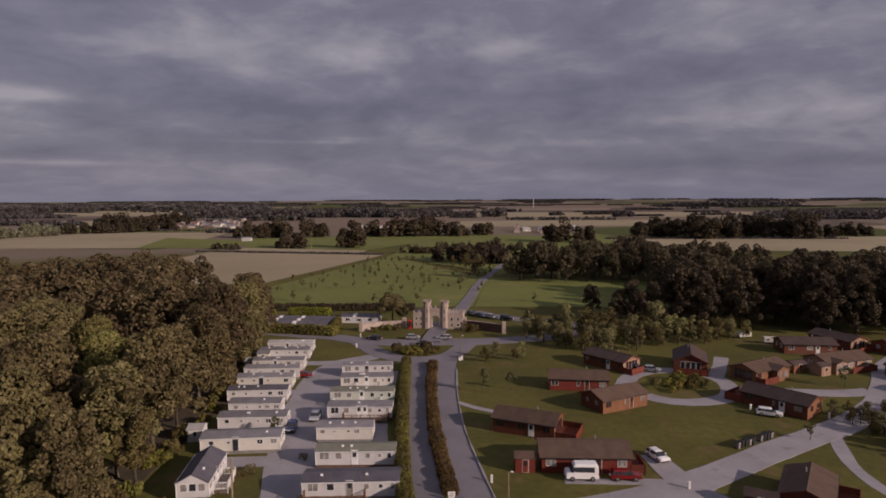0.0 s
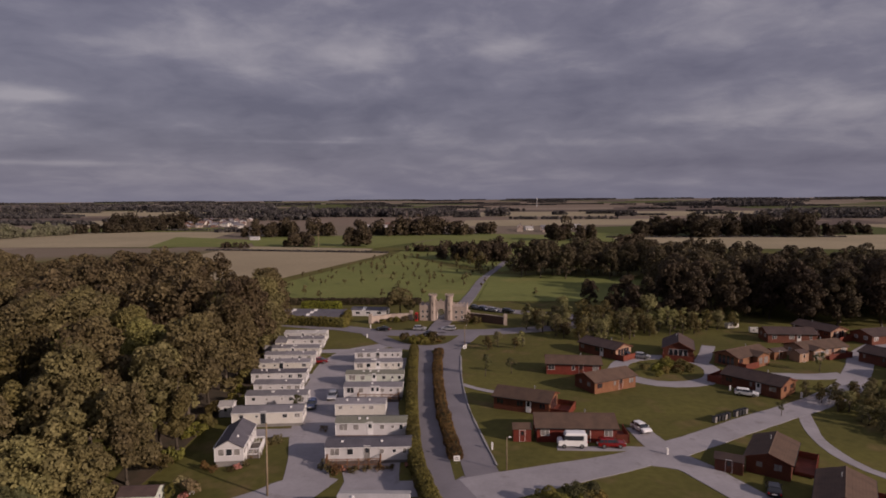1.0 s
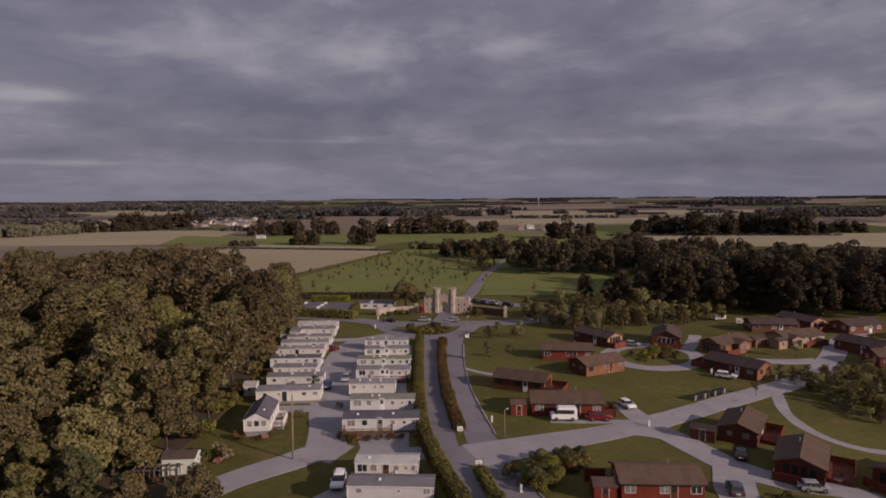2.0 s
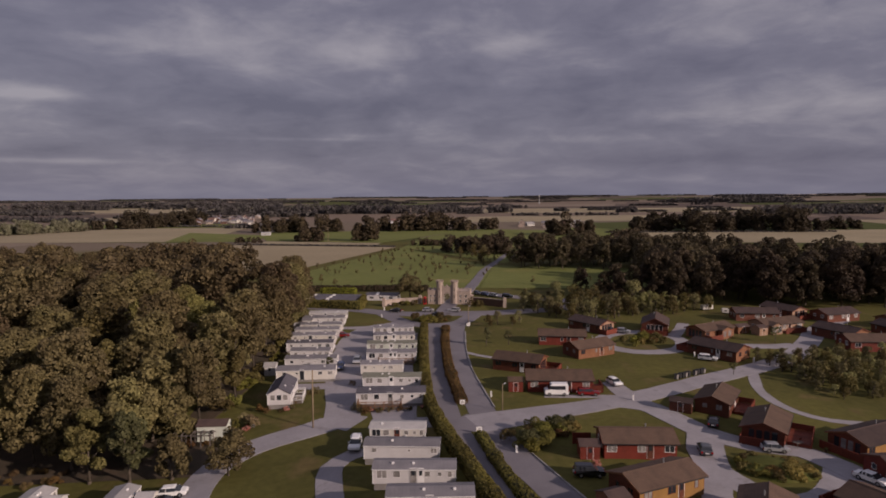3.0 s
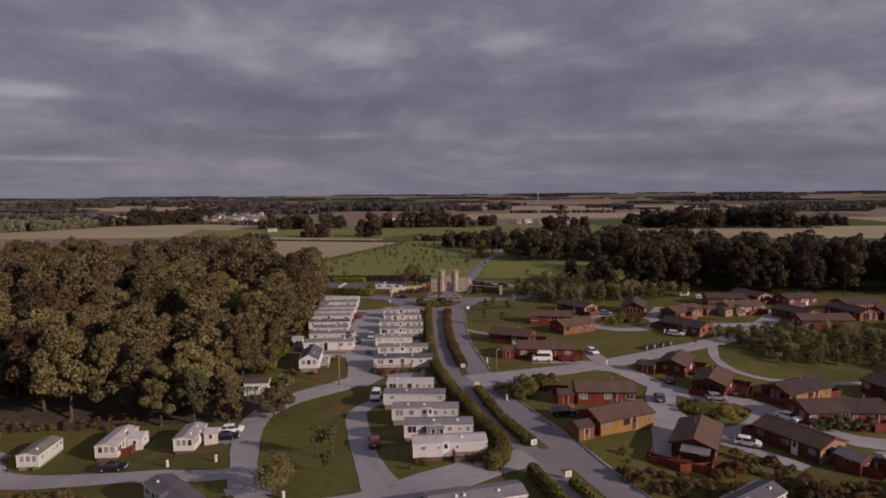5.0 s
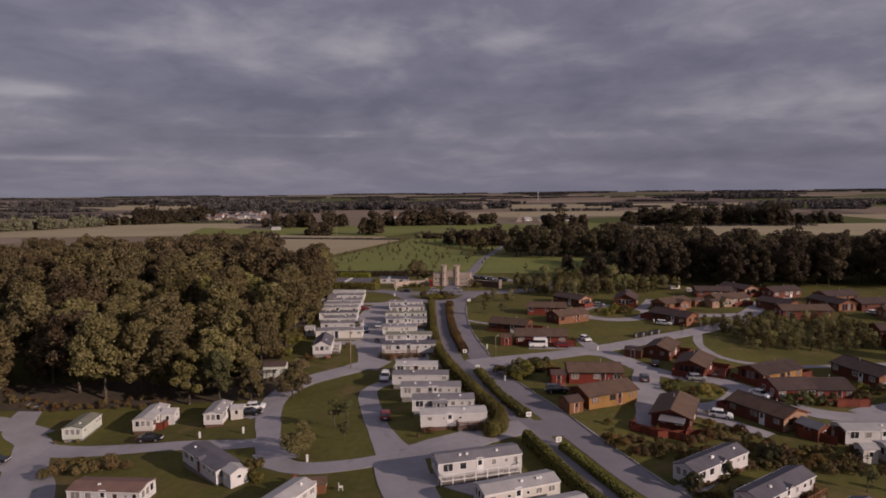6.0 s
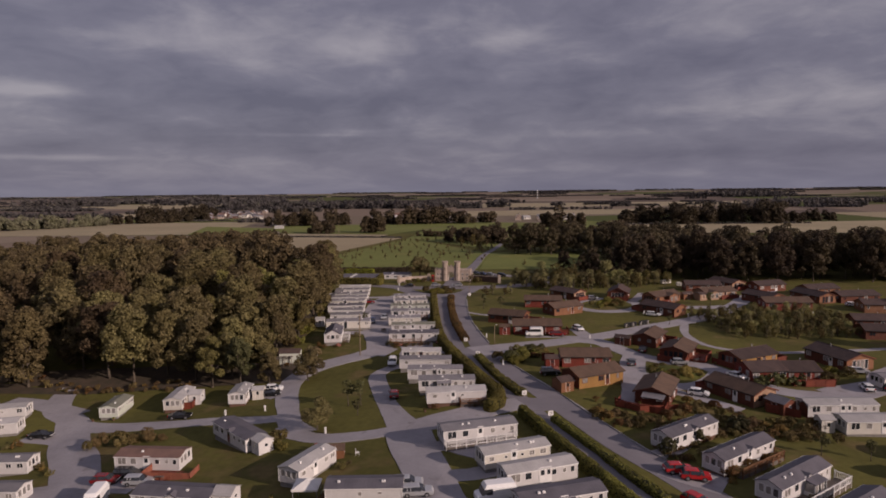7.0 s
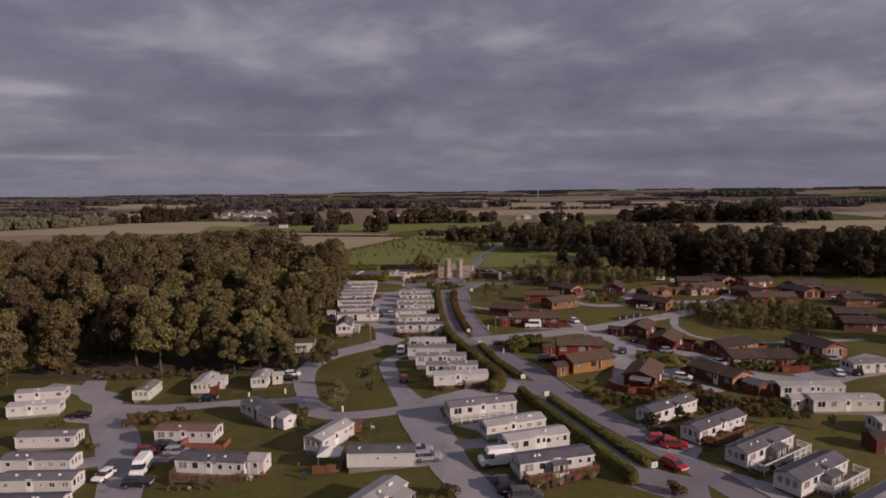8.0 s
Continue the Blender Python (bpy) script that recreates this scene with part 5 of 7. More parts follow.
caravan(43.0, -9.4, 36.0, 10.6, W=3.2, roof="grey", style="chalet", ridge=3.05, skirt=SKIRT, seed=46)
caravan(55.6, 33.0, 4.0, 11.0, W=3.6, roof="pale", style="front", seed=47)
caravan(57.8, 26.2, 4.0, 11.2, W=3.6, wall="cream", roof="pale", style="front", seed=48)
caravan(62.5, 16.8, 4.0, 10.6, W=3.6, roof="pale", style="front", seed=49)
caravan(75.5, 49.0, 10.0, 10.0, W=3.6, roof="grey", style="front", seed=50)

# ---- timber lodges ----
lodge(11.4, 84.8, 1.5, 11.6, wall="red", roof="brown", seed=1, decks=[(5.85, 7.6, -3.0, 1.0, 0.4, "SE")])
# brown lodge: its sunlit long wall is coloured orange, the gables stay brown
lodge(20.6, 109.4, 31.0, 9.8, D=5.6, wall="orange", roof="brown", seed=2, gable_wall="brown", extra="on a mown lawn")
lodge(4.9, 96.9, -20.0, 9.6, D=5.6, wall="brown", roof="brown", seed=3, glazed="E", gable_wall="orange", decks=[(4.9, 8.0, -2.6, 2.6, 0.4, "SEN")])
lodge(15.8, 119.6, -3.0, 10.8, D=5.6, wall="red", roof="brown", seed=4)
lodge(25.0, 134.6, -48.0, 10.2, D=5.6, wall="brown", roof="dark", seed=5, glazed="E", gable_wall="pale", decks=[(5.2, 7.2, -2.8, 2.8, 0.4, "SE")])
lodge(41.6, 135.0, 74.0, 9.6, D=6.2, wall="brown", roof="dark", seed=6, glazed="W", decks=[(-7.0, -4.8, -3.2, 3.2, 0.4, "SWN")], pitch=0.5)
lodge(53.2, 128.4, 33.0, 10.6, D=5.6, wall="orange", roof="brown", seed=7, glazed="W", wing=(1.0, 3.6, 1.4), decks=[(-5.2, -1.0, -4.6, -2.85, 0.4, "SW")])
lodge(48.9, 110.2, -47.0, 10.8, D=6.0, wall="brown", roof="dark", seed=8, gable_wall="orange", decks=[(-8.2, -5.5, -3.0, 2.4, 0.5, "SW")])
lodge(72.4, 149.9, -2.0, 11.4, wall="brown", roof="dark", seed=9)
lodge(83.0, 156.0, 118.0, 10.4, wall="brown", roof="dark", seed=10, glazed="W", gable_wall="pale", decks=[(-7.6, -5.2, -3, 3, 0.4, "SW")])
lodge(72.0, 135.7, 21.0, 11.8, wall="pale", roof="brown", seed=11, wing=(-3.4, 3.2, 1.2), decks=[(-1.0, 5.4, -4.6, -3.05, 0.4, "SE")])
lodge(37.1, 77.1, 60.0, 8.6, D=5.2, wall="brown", roof="brown", seed=12, decks=[(-1.5, 4.0, -5.2, -2.75, 0.4, "SE")])
lodge(40.4, 65.8, 61.0, 9.0, D=5.6, wall="brown", roof="brown", seed=13, glazed="W", decks=[(-6.2, -4.6, -2.8, 2.8, 0.5, "WSN"), (-2.5, 3.5, -6.0, -2.9, 0.5, "SE")])
lodge(19.1, 56.9, 2.0, 9.6, D=5.6, wall="red", roof="brown", seed=14, extra="")
lodge(18.9, 45.0, 28.0, 9.6, D=5.4, wall="honey", roof="brown", seed=15, gable_wall="brown", extra="")
lodge(28.6, 37.6, 66.0, 9.4, D=5.4, wall="brown", roof="brown", seed=16, long_windows=3, extra="and porch", awning=(-2.2, 1.4, 2.0), decks=[(-8.2, -5.0, -2.6, 5.0, 0.3, "WNS")])
lodge(43.2, 40.0, -58.0, 9.6, D=5.6, wall="brown", roof="brown", seed=17, gable_wall="pale", decks=[(-6.8, -4.9, -2.8, 2.8, 0.4, "WS")])
lodge(53.6, 62.8, 28.0, 10.4, D=5.6, wall="honey", roof="dark", seed=18, glazed="W", gable_wall="brown", decks=[(-6.9, -5.3, -3.4, 2.8, 0.5, "SW"), (5.3, 8.0, -2.8, 1.0, 0.4, "SE")])
lodge(51.8, 52.4, 9.0, 6.6, D=6.0, wall="red", roof="dark", seed=19, long_windows=2)
lodge(58.8, 53.4, 3.0, 6.2, D=6.0, wall="red", roof="dark", seed=20, long_windows=2, decks=[(-3.0, 4.6, -5.2, -3.1, 0.4, "SE")])
lodge(85.6, 117.8, 1.0, 13.0, wall="red", roof="brown", seed=21)
lodge(83.5, 127.5, -60.0, 10.0, wall="brown", roof="dark", seed=22, gable_wall="orange")
lodge(99.5, 130.1, -72.0, 11.4, wall="brown", roof="dark", seed=23, gable_wall="orange", glazed="E")
lodge(110.8, 115.3, -4.0, 11.0, wall="orange", roof="dark", seed=24)
lodge(111, 129, 10.0, 12.6, wall="brown", roof="dark", seed=25)
lodge(72.5, 64.5, 108.0, 10.4, D=6.6, wall="brown", roof="dark", seed=26, gable_wall="orange", glazed="W")
lodge(96.0, 88.0, -8.0, 11.0, wall="brown", roof="dark", seed=27)
lodge(99.0, 99.0, -6.0, 10.0, wall="brown", roof="dark", seed=28)
lodge(94.0, 150.0, 20.0, 11.0, wall="brown", roof="dark", seed=29)
lodge(107.0, 142.0, 15.0, 11.0, wall="orange", roof="dark", seed=30)

def touring_caravan(x, y, rz):
    """A small white touring caravan with rounded ends on one axle."""
    root = thing("touring_caravan", at(x, y, rz), "small white touring caravan parked by young trees", "caravan", "touring caravans")
    bm = prism_x(bmesh.new(), [(-1.05, 0.55), (-1.1, 1.6), (-1.0, 2.45), (1.0, 2.45), (1.1, 1.6), (1.05, 0.55)], -2.7, 2.7)
    bmesh.ops.bevel(bm, geom=list(bm.edges), offset=0.16, segments=2, affect="EDGES")
    part("body", bm, CREAM, root)
    for sx, rz2, w in ((-1.3, 0, 1.0), (1.2, 0, 1.2), (0, 180, 1.2)):
        window(root, face(sx, -1.1 if rz2 == 0 else 1.1, 1.6, rz2), w, 0.6, 0)
    window(root, face(2.7, 0, 1.6, 90), 1.5, 0.6, 1)
    for sy in (-1, 1):
        part("wheel", rod(bmesh.new(), (0, sy * 0.85, 0.3), (0, sy * 1.05, 0.3), 0.3, 0.3, 12), TYRE, root)
    part("drawbar", rod(bmesh.new(), (2.6, 0, 0.5), (3.8, 0, 0.45), 0.06, 0.05, 6), STEEL, root)
    part("jockey_wheel", rod(bmesh.new(), (3.5, 0, 0), (3.5, 0, 0.5), 0.05, 0.05, 6), STEEL, root)
    root.scale = (0.68, 0.68, 0.68)
    return root


touring_caravan(64.0, 163.2, 20)
touring_caravan(68.1, 157.1, -8)
shed(-206.9, 518.0, 5, 8.0, 4.0, 2.4, WHITE, ROOF_PALE, "small white barn at the edge of a field")
shed(3.5, 82.8, 2, 2.6, 2.4, 2.0, LOG_RED, TILE_BROWN, "small red stained shed beside a lodge")
shed(13.0, 40.2, 28, 2.6, 3.0, 1.9, LOG_ORANGE, TILE_DARK, "small orange timber shed with dark felt roof")
shed(12.4, 54.8, 2, 2.6, 2.6, 1.9, LOG_RED, TILE_DARK, "small red stained shed beside a lodge")
shed(30.6, 74.8, -24, 3.4, 2.4, 1.8, LOG_BROWN, TILE_DARK, "low dark timber shed on the lawn")
shed(66.0, 130.5, 24, 2.6, 2.6, 2.0, LOG_PALE, TILE_DARK, "pale timber shed between lodges")
shed(62.0, 132.5, 24, 3.6, 2.6, 1.8, LOG_ORANGE, TILE_DARK, "orange timber shed between lodges")
shed(-43.9, 62.4, 8, 4.4, 2.8, 2.3, GREENISH, TILE_DARK, "pale grey-green cabin with dark roof under the trees")
shed(-55.8, 42.6, 8, 2.2, 2.6, 2.1, WHITE, ROOF_PALE, "white glazed entrance store beside a caravan")
shed(-43.6, 42.8, 8, 2.0, 2.2, 1.9, CREAM, ROOF_PALE, "cream store beside a small caravan")
shed(-21.6, 13.8, 10, 3.0, 2.2, 1.4, LOG_ORANGE, TILE_BROWN, "low orange timber store beside a caravan")
shed(50.2, 26.0, 4, 2.0, 2.0, 2.1, CREAM, ROOF_PALE, "cream garden store beside a caravan")
shed(51.0, 32.2, 4, 1.8, 2.4, 1.9, LOG_BROWN, TILE_DARK, "dark timber store beside a caravan")
shed(-45.0, 90.2, 8, 2.2, 2.4, 2.0, WHITE, ROOF_PALE, "small white shed behind the caravans")
shed(-51.5, 129.0, 5, 2.4, 2.2, 1.9, WHITE, ROOF_PALE, "small white shed behind the caravans")
shed(-51.0, 134.8, 5, 2.6, 2.2, 2.0, CREAM, ROOF_GREY, "small cream shed behind the caravans")
shed(-33.2, 17.3, -40, 2.2, 2.4, 2.0, WHITE, ROOF_PALE, "small white store at the end of a chalet")
shed(-31.6, 1.4, -3, 2.3, 2.6, 2.0, WHITE, ROOF_PALE, "small white glazed store beside a chalet")
shed(54.6, 10.4, 10, 3.6, 2.8, 2.1, LOG_BROWN, TILE_DARK, "dark red-brown timber shed on a lawn")
shed(47.2, 33.6, -60, 3.4, 3.0, 2.0, LOG_BROWN, ROOF_GREY, "dark timber shed with a grey roof")

# ---- cars ----
car(-29.5, 99.3, -84, "silver", "hatch")
car(-32.0, 94.6, -82, "blue", "hatch")
car(-38.4, 122.8, 8, "dark red", "hatch")
car(-30.2, 156.2, 170, "black", "saloon", where="on the gatehouse road")
car(-20.4, 157.4, 0, "silver", "hatch", where="on the gatehouse road")
car(-12.5, 157.4, 176, "silver", "estate", where="on the gatehouse road")
car(-16.9, 150.8, 3, "black", "saloon", where="on the gatehouse road")
car(22.0, 87.0, -68, "white", "hatch", where="beside a red lodge")
car(16.2, 80.4, 2, "dark red", "estate", where="before a red lodge")
car(10.6, 80.2, 182, "white", "camper", where="before a red lodge")
car(32.4, 130.4, -20, "silver", "hatch")
car(28.6, 132.6, 140, "black", "hatch")
car(45.2, 105.9, -22, "white", "estate", where="beside a dark lodge")
car(-6.1, 190.4, -55, "grey", "hatch", where="in a row behind the gatehouse")
car(-3.3, 187.6, -50, "blue", "hatch", where="in a row behind the gatehouse")
car(-0.2, 185.6, -45, "silver", "hatch", where="in a row behind the gatehouse")
car(4.4, 183.3, -20, "black", "suv", where="in a row behind the gatehouse")
car(11.6, 48.6, 2, "black", "suv", where="on a gravel bay")
car(28.7, 57.6, 82, "grey", "hatch")
car(38.8, 59.3, -4, "silver", "hatch")
car(47.0, 51.2, -58, "white", "saloon")
car(36.2, 39.6, -24, "white", "hatch", where="beside a dark lodge")
car(-41.8, 45.9, 14, "white", "hatch", where="under the trees")
car(-41.6, 43.2, 14, "black", "estate", where="under the trees")
car(-20.4, 57.4, -85, "white", "suv")
car(-16.9, 37.6, 100, "dark red", "hatch")
car(-54.8, 34.3, 10, "black", "saloon", where="on the gravel lane")
car(-76.6, 28.4, 8, "black", "saloon")
car(-52.6, 9.6, 6, "dark red", "hatch")
car(-50.4, 11.4, 4, "black", "estate", where="below a brick terrace")
car(-47.2, 8.6, 6, "silver", "estate", where="below a brick terrace")
car(-49.6, 3.0, -78, "white", "van", where="parked beside a chalet")
car(-54.3, 1.6, -94, "white", "hatch")
car(-9.8, 3.4, 8, "silver", "estate")
car(-8.3, 1.0, 10, "silver", "estate")
car(0.9, -0.2, 196, "white", "van", where="parked between caravans")
car(1.6, -6.6, 98, "black", "suv")
car(4.2, -9.2, 12, "grey", "suv")
car(23.8, 8.6, 4, "red", "hatch")
car(25.4, 7.0, -8, "red", "hatch")
car(-47.6, -1.4, 8, "black", "estate", where="beside a garden fence")
car(23.5, 0.3, -55, "red", "hatch", where="on the drive")
car(68.2, 46.8, 80, "white", "hatch")
car(71.8, 47.6, 80, "black", "suv")
car(72.6, 57.4, -6, "silver", "estate")
car(88.0, 110.4, 6, "white", "estate")
car(106.0, 120.6, 6, "white", "hatch")
car(33.6, 68.6, 70, "black", "hatch")

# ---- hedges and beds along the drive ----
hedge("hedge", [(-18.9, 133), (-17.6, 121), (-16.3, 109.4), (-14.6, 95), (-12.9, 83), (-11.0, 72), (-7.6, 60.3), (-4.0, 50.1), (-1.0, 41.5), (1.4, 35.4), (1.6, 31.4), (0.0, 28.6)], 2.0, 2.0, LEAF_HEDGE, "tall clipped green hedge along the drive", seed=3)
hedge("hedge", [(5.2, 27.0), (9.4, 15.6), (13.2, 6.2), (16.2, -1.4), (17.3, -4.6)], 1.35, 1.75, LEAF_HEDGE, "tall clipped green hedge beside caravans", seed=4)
hedge("shrub_bed", [(-13.2, 134), (-12.4, 121), (-11.3, 110), (-9.5, 95.2), (-7.4, 83.0), (-5.9, 75.0)], 2.0, 1.0, LEAF_RUST, "long bed of rusty low shrubs between lanes", 55, 0.13, 5, 0.35, "shrub bed")
hedge("shrub_bed", [(-2.4, 60.4), (0.3, 50.6), (2.9, 42.9), (5.6, 36.6)], 1.7, 0.95, LEAF_HEDGE, "long bed of low green shrubs between lanes", 55, 0.13, 6, 0.35, "shrub bed")
hedge("shrub_bed", [(10.1, 24.9), (14.4, 14.6), (17.8, 5.8), (20.2, 0.9)], 1.3, 0.85, LEAF_HEDGE, "long bed of low green shrubs between lanes", 55, 0.13, 7, 0.35, "shrub bed")
hedge("hedge", [(-68, 164.5), (-55, 162.6), (-42.0, 160.4)], 2.2, 2.6, LEAF_HEDGE, "square clipped hedge round the nursery", 18, 0.24, 8)
hedge("hedge", [(-42.0, 160.4), (-43.0, 168), (-43.6, 173)], 2.0, 2.6, LEAF_HEDGE, "square clipped hedge round the nursery", 18, 0.24, 9)
hedge("hedge", [(-61, 184), (-56, 184.4), (-49, 184)], 3.0, 3.2, LEAF_BRIGHT, "bright yellow-green clipped hedge block", 16, 0.26, 10)
hedge("hedge", [(-73, 181), (-68, 181), (-65, 181.5)], 3.0, 3.0, LEAF_BRIGHT, "bright yellow-green clipped hedge block", 16, 0.26, 11)
hedge("hedge", [(-80, 195), (-60, 196), (-40, 197), (-25, 198)], 1.6, 2.2, LEAF_DARK, "dark hedge along the pasture", 14, 0.3, 12)


# ---- the gatehouse ----
def crenels(bm, x0, x1, y0, y1, z, tooth=0.75, high=0.7):
    """Merlons along the rim of a flat top."""
    for (ax, ay), (bx, by) in (((x0, y0), (x1, y0)), ((x0, y1), (x1, y1)), ((x0, y0), (x0, y1)), ((x1, y0), (x1, y1))):
        n = max(1, int(math.hypot(bx - ax, by - ay) / (tooth * 2)))
        for i in range(n + 1):
            cx, cy = ax + (bx - ax) * i / n, ay + (by - ay) * i / n
            box(bm, cx - tooth / 2, cx + tooth / 2, cy - 0.22, cy + 0.22, z, z + high) if ay == by else box(bm, cx - 0.22, cx + 0.22, cy - tooth / 2, cy + tooth / 2, z, z + high)
    return bm


def gatehouse(x, y, rz):
    root = thing("gatehouse", at(x, y, rz), "buff stone castle gatehouse with two crenellated towers and an arch", "gatehouse")
    for s in (-1, 1):
        c = s * 3.05
        bm = bmesh.new()
        outline = [(c + 1.3 * math.cos(a), 1.3 * math.sin(a)) for a in [radians(22.5 + 45 * i) for i in range(8)]]
        lo = [bm.verts.new((px, py, -0.4)) for px, py in outline]
        hi = [bm.verts.new((px, py, 9.0)) for px, py in outline]
        for i in range(8):
            bm.faces.new((lo[i], lo[(i + 1) % 8], hi[(i + 1) % 8], hi[i]))
        bm.faces.new(hi)
        tower = part("tower", bm, STONE, root)
        part("string_course", rod(bmesh.new(), (c, 0, 7.7), (c, 0, 8.0), 1.48, 1.48, 8), STONE, tower)
        part("parapet", rod(bmesh.new(), (c, 0, 8.95), (c, 0, 9.25), 1.5, 1.55, 8), STONE, tower)
        for i in range(8):
            a = radians(45 * i)
            px, py = c + 1.3 * math.cos(a), 1.3 * math.sin(a)
            part("merlon", boxm(px - 0.26, px + 0.26, py - 0.26, py + 0.26, 9.2, 9.9), STONE, tower)
        for z in (2.6, 5.6):
            part("arrow_slit", boxm(c - 0.12, c + 0.12, -1.24, -1.15, z, z + 1.3), DARK_PLASTIC, tower)
    # the wall between, with its arch
    outline = [(-2.4, -0.4), (-1.35, -0.4)]
    outline += [(-1.35 * math.cos(a), 3.2 + 1.35 * math.sin(a)) for a in np.linspace(0, math.pi, 13)]
    outline += [(1.35, -0.4), (2.4, -0.4), (2.4, 7.2), (-2.4, 7.2)]
    wall = part("arch_wall", prism(bmesh.new(), outline, -0.7, 0.9), STONE, root)
    part("battlement", crenels(bmesh.new(), -1.8, 1.8, -0.5, 0.7, 7.2), STONE, wall)
    part("string_course", boxm(-2.3, 2.3, -0.8, -0.6, 6.3, 6.55), STONE, wall)
    gate = part("gate", boxm(-1.34, 1.34, 0.35, 0.42, 1.6, 1.75), TRIM, root, "white barred gate inside the arch")
    for i in range(9):
        px = -1.28 + 0.32 * i
        part("bar", boxm(px - 0.04, px + 0.04, 0.36, 0.41, 0.1, 3.2 + 1.4 * math.cos(px * 0.8)), TRIM, gate)
    # lower wings
    for x0, x1, h, y1 in ((-7.9, -3.9, 5.6, 5.5), (3.9, 9.4, 5.2, 6.5)):
        wing = part("wing", boxm(x0, x1, -0.6, y1, -0.4, h), STONE, root)
        part("battlement", crenels(bmesh.new(), x0 + 0.25, x1 - 0.25, -0.4, y1 - 0.25, h, 0.6, 0.55), STONE, wing)
        for u in (0.3, 0.7):
            for z in (1.5, 3.4):
                window(wing, face(x0 + (x1 - x0) * u, -0.6, z, 0), 0.7, 1.0, 0)
        window(wing, face(x1 if x1 > 0 else x0, 2.5, 3.0, 90 if x1 > 0 else -90), 0.7, 1.0, 0)
    return root


castle = gatehouse(-15.6, 171.0, -3.0)
castle.scale = (0.8, 0.8, 0.8)


def garden_wall(pts, h, label, material=STONE, piers=True):
    root = thing("garden_wall", Matrix(), label, "wall")
    for (ax, ay), (bx, by) in zip(pts[:-1], pts[1:]):
        length, a = math.hypot(bx - ax, by - ay), math.degrees(math.atan2(by - ay, bx - ax))
        m = at(ax, ay, a)
        bm = boxm(0, length, -0.2, 0.2, -0.3, h)
        bm.transform(m)
        part("wall_run", bm, material, root)
        bm = boxm(-0.05, length + 0.05, -0.27, 0.27, h, h + 0.14)
        bm.transform(m)
        part("coping", bm, STONE, root)
    if piers:
        for px, py in (pts[0], pts[-1]):
            bm = boxm(-0.5, 0.5, -0.5, 0.5, -0.3, h + 0.9, bevel=0.05)
            bm.transform(at(px, py))
            part("pier", bm, STONE, root)
    return root


garden_wall([(-7.6, 171.4), (-2.5, 169.0), (3.0, 165.6)], 2.2, "curved dark brick wall with stone pier by the gatehouse", STONE_DARK)
garden_wall([(-24.5, 171.6), (-30.5, 170.0), (-35.6, 166.0)], 1.9, "curved buff stone wall with piers by the gatehouse")


def phone_box(x, y):
    root = thing("telephone_box", at(x, y, -3), "red telephone box beside the gatehouse", "telephone box")
    part("body", boxm(-0.45, 0.45, -0.45, 0.45, 0, 2.3, bevel=0.03), RED_PAINT, root)
    part("roof", rod(bmesh.new(), (0, 0, 2.3), (0, 0, 2.55), 0.62, 0.3, 8), RED_PAINT, root)
    for k in (0, 90, 180, 270):
        m = pose(0, 0, 0, 0, 0, k)
        bm = boxm(-0.32, 0.32, -0.465, -0.44, 0.5, 2.0)
        bm.transform(m)
        part("pane", bm, GLASS, root)


phone_box(-22.8, 170.2)


def glasshouse(x, y, rz, L, bays, span_w, wall_mat, label):
    """A low multi-bay nursery house with pale ridged roofs."""
    root = thing("nursery_building", at(x, y, rz), label, "nursery building")
    part("wall", boxm(-L / 2, L / 2, 0, bays * span_w, -0.3, 1.7), wall_mat, root)
    for i in range(bays):
        y0 = i * span_w
        roof = part("roof", prism_x(bmesh.new(), [(y0, 1.7), (y0 + span_w / 2, 2.4), (y0 + span_w, 1.7)], -L / 2 - 0.1, L / 2 + 0.1), ROOF_SLATE, root)
        for k in range(int(L / 7)):
            px = -L / 2 + 4 + 6.5 * k
            bm = boxm(px - 0.5, px + 0.5, y0 + 0.3, y0 + span_w / 2 - 0.2, -0.02, 0.02)
            bm.transform(pose(0, 0, 0, 0, 0, 0))
            for v in bm.verts:
                v.co.z += 1.7 + (v.co.y - y0) * 0.7 / (span_w / 2) + 0.03
            part("rooflight", bm, CANVAS, roof)
    for u in (-0.3, 0.0, 0.3):
        window(root, face(u * L, 0, 1.0, 0), 1.4, 0.8, 1)
    return root


glasshouse(-55.0, 166.5, -2, 20, 3, 3.6, CREAM, "low nursery house with pale ridged roofs")
glasshouse(-38.5, 177.0, -2, 11, 1, 6.0, WHITE, "long white shed with flat pale roof")

# ---- posts, signs, bollards ----
def bollard(x, y):
    root = thing("bollard", at(x, y), "short white plastic road bollard on the verge", "bollard", "white bollards")
    part("shaft", boxm(-0.14, 0.14, -0.12, 0.12, -0.1, 0.85, bevel=0.03), TRIM, root)
    part("cap", boxm(-0.16, 0.16, -0.14, 0.14, 0.85, 1.0, bevel=0.03), CANVAS, root)


for bx, by in ((-46.5, 34.4), (-39.6, 35.2), (-25.2, 22.6), (2.7, 55.2), (43.3, 108.6), (54.6, 105.6), (23.6, 78.6), (-0.9, 78.6), (-33.0, 148.0), (-34.4, 159.6), (-7.0, 137.8)):
    bollard(bx, by)


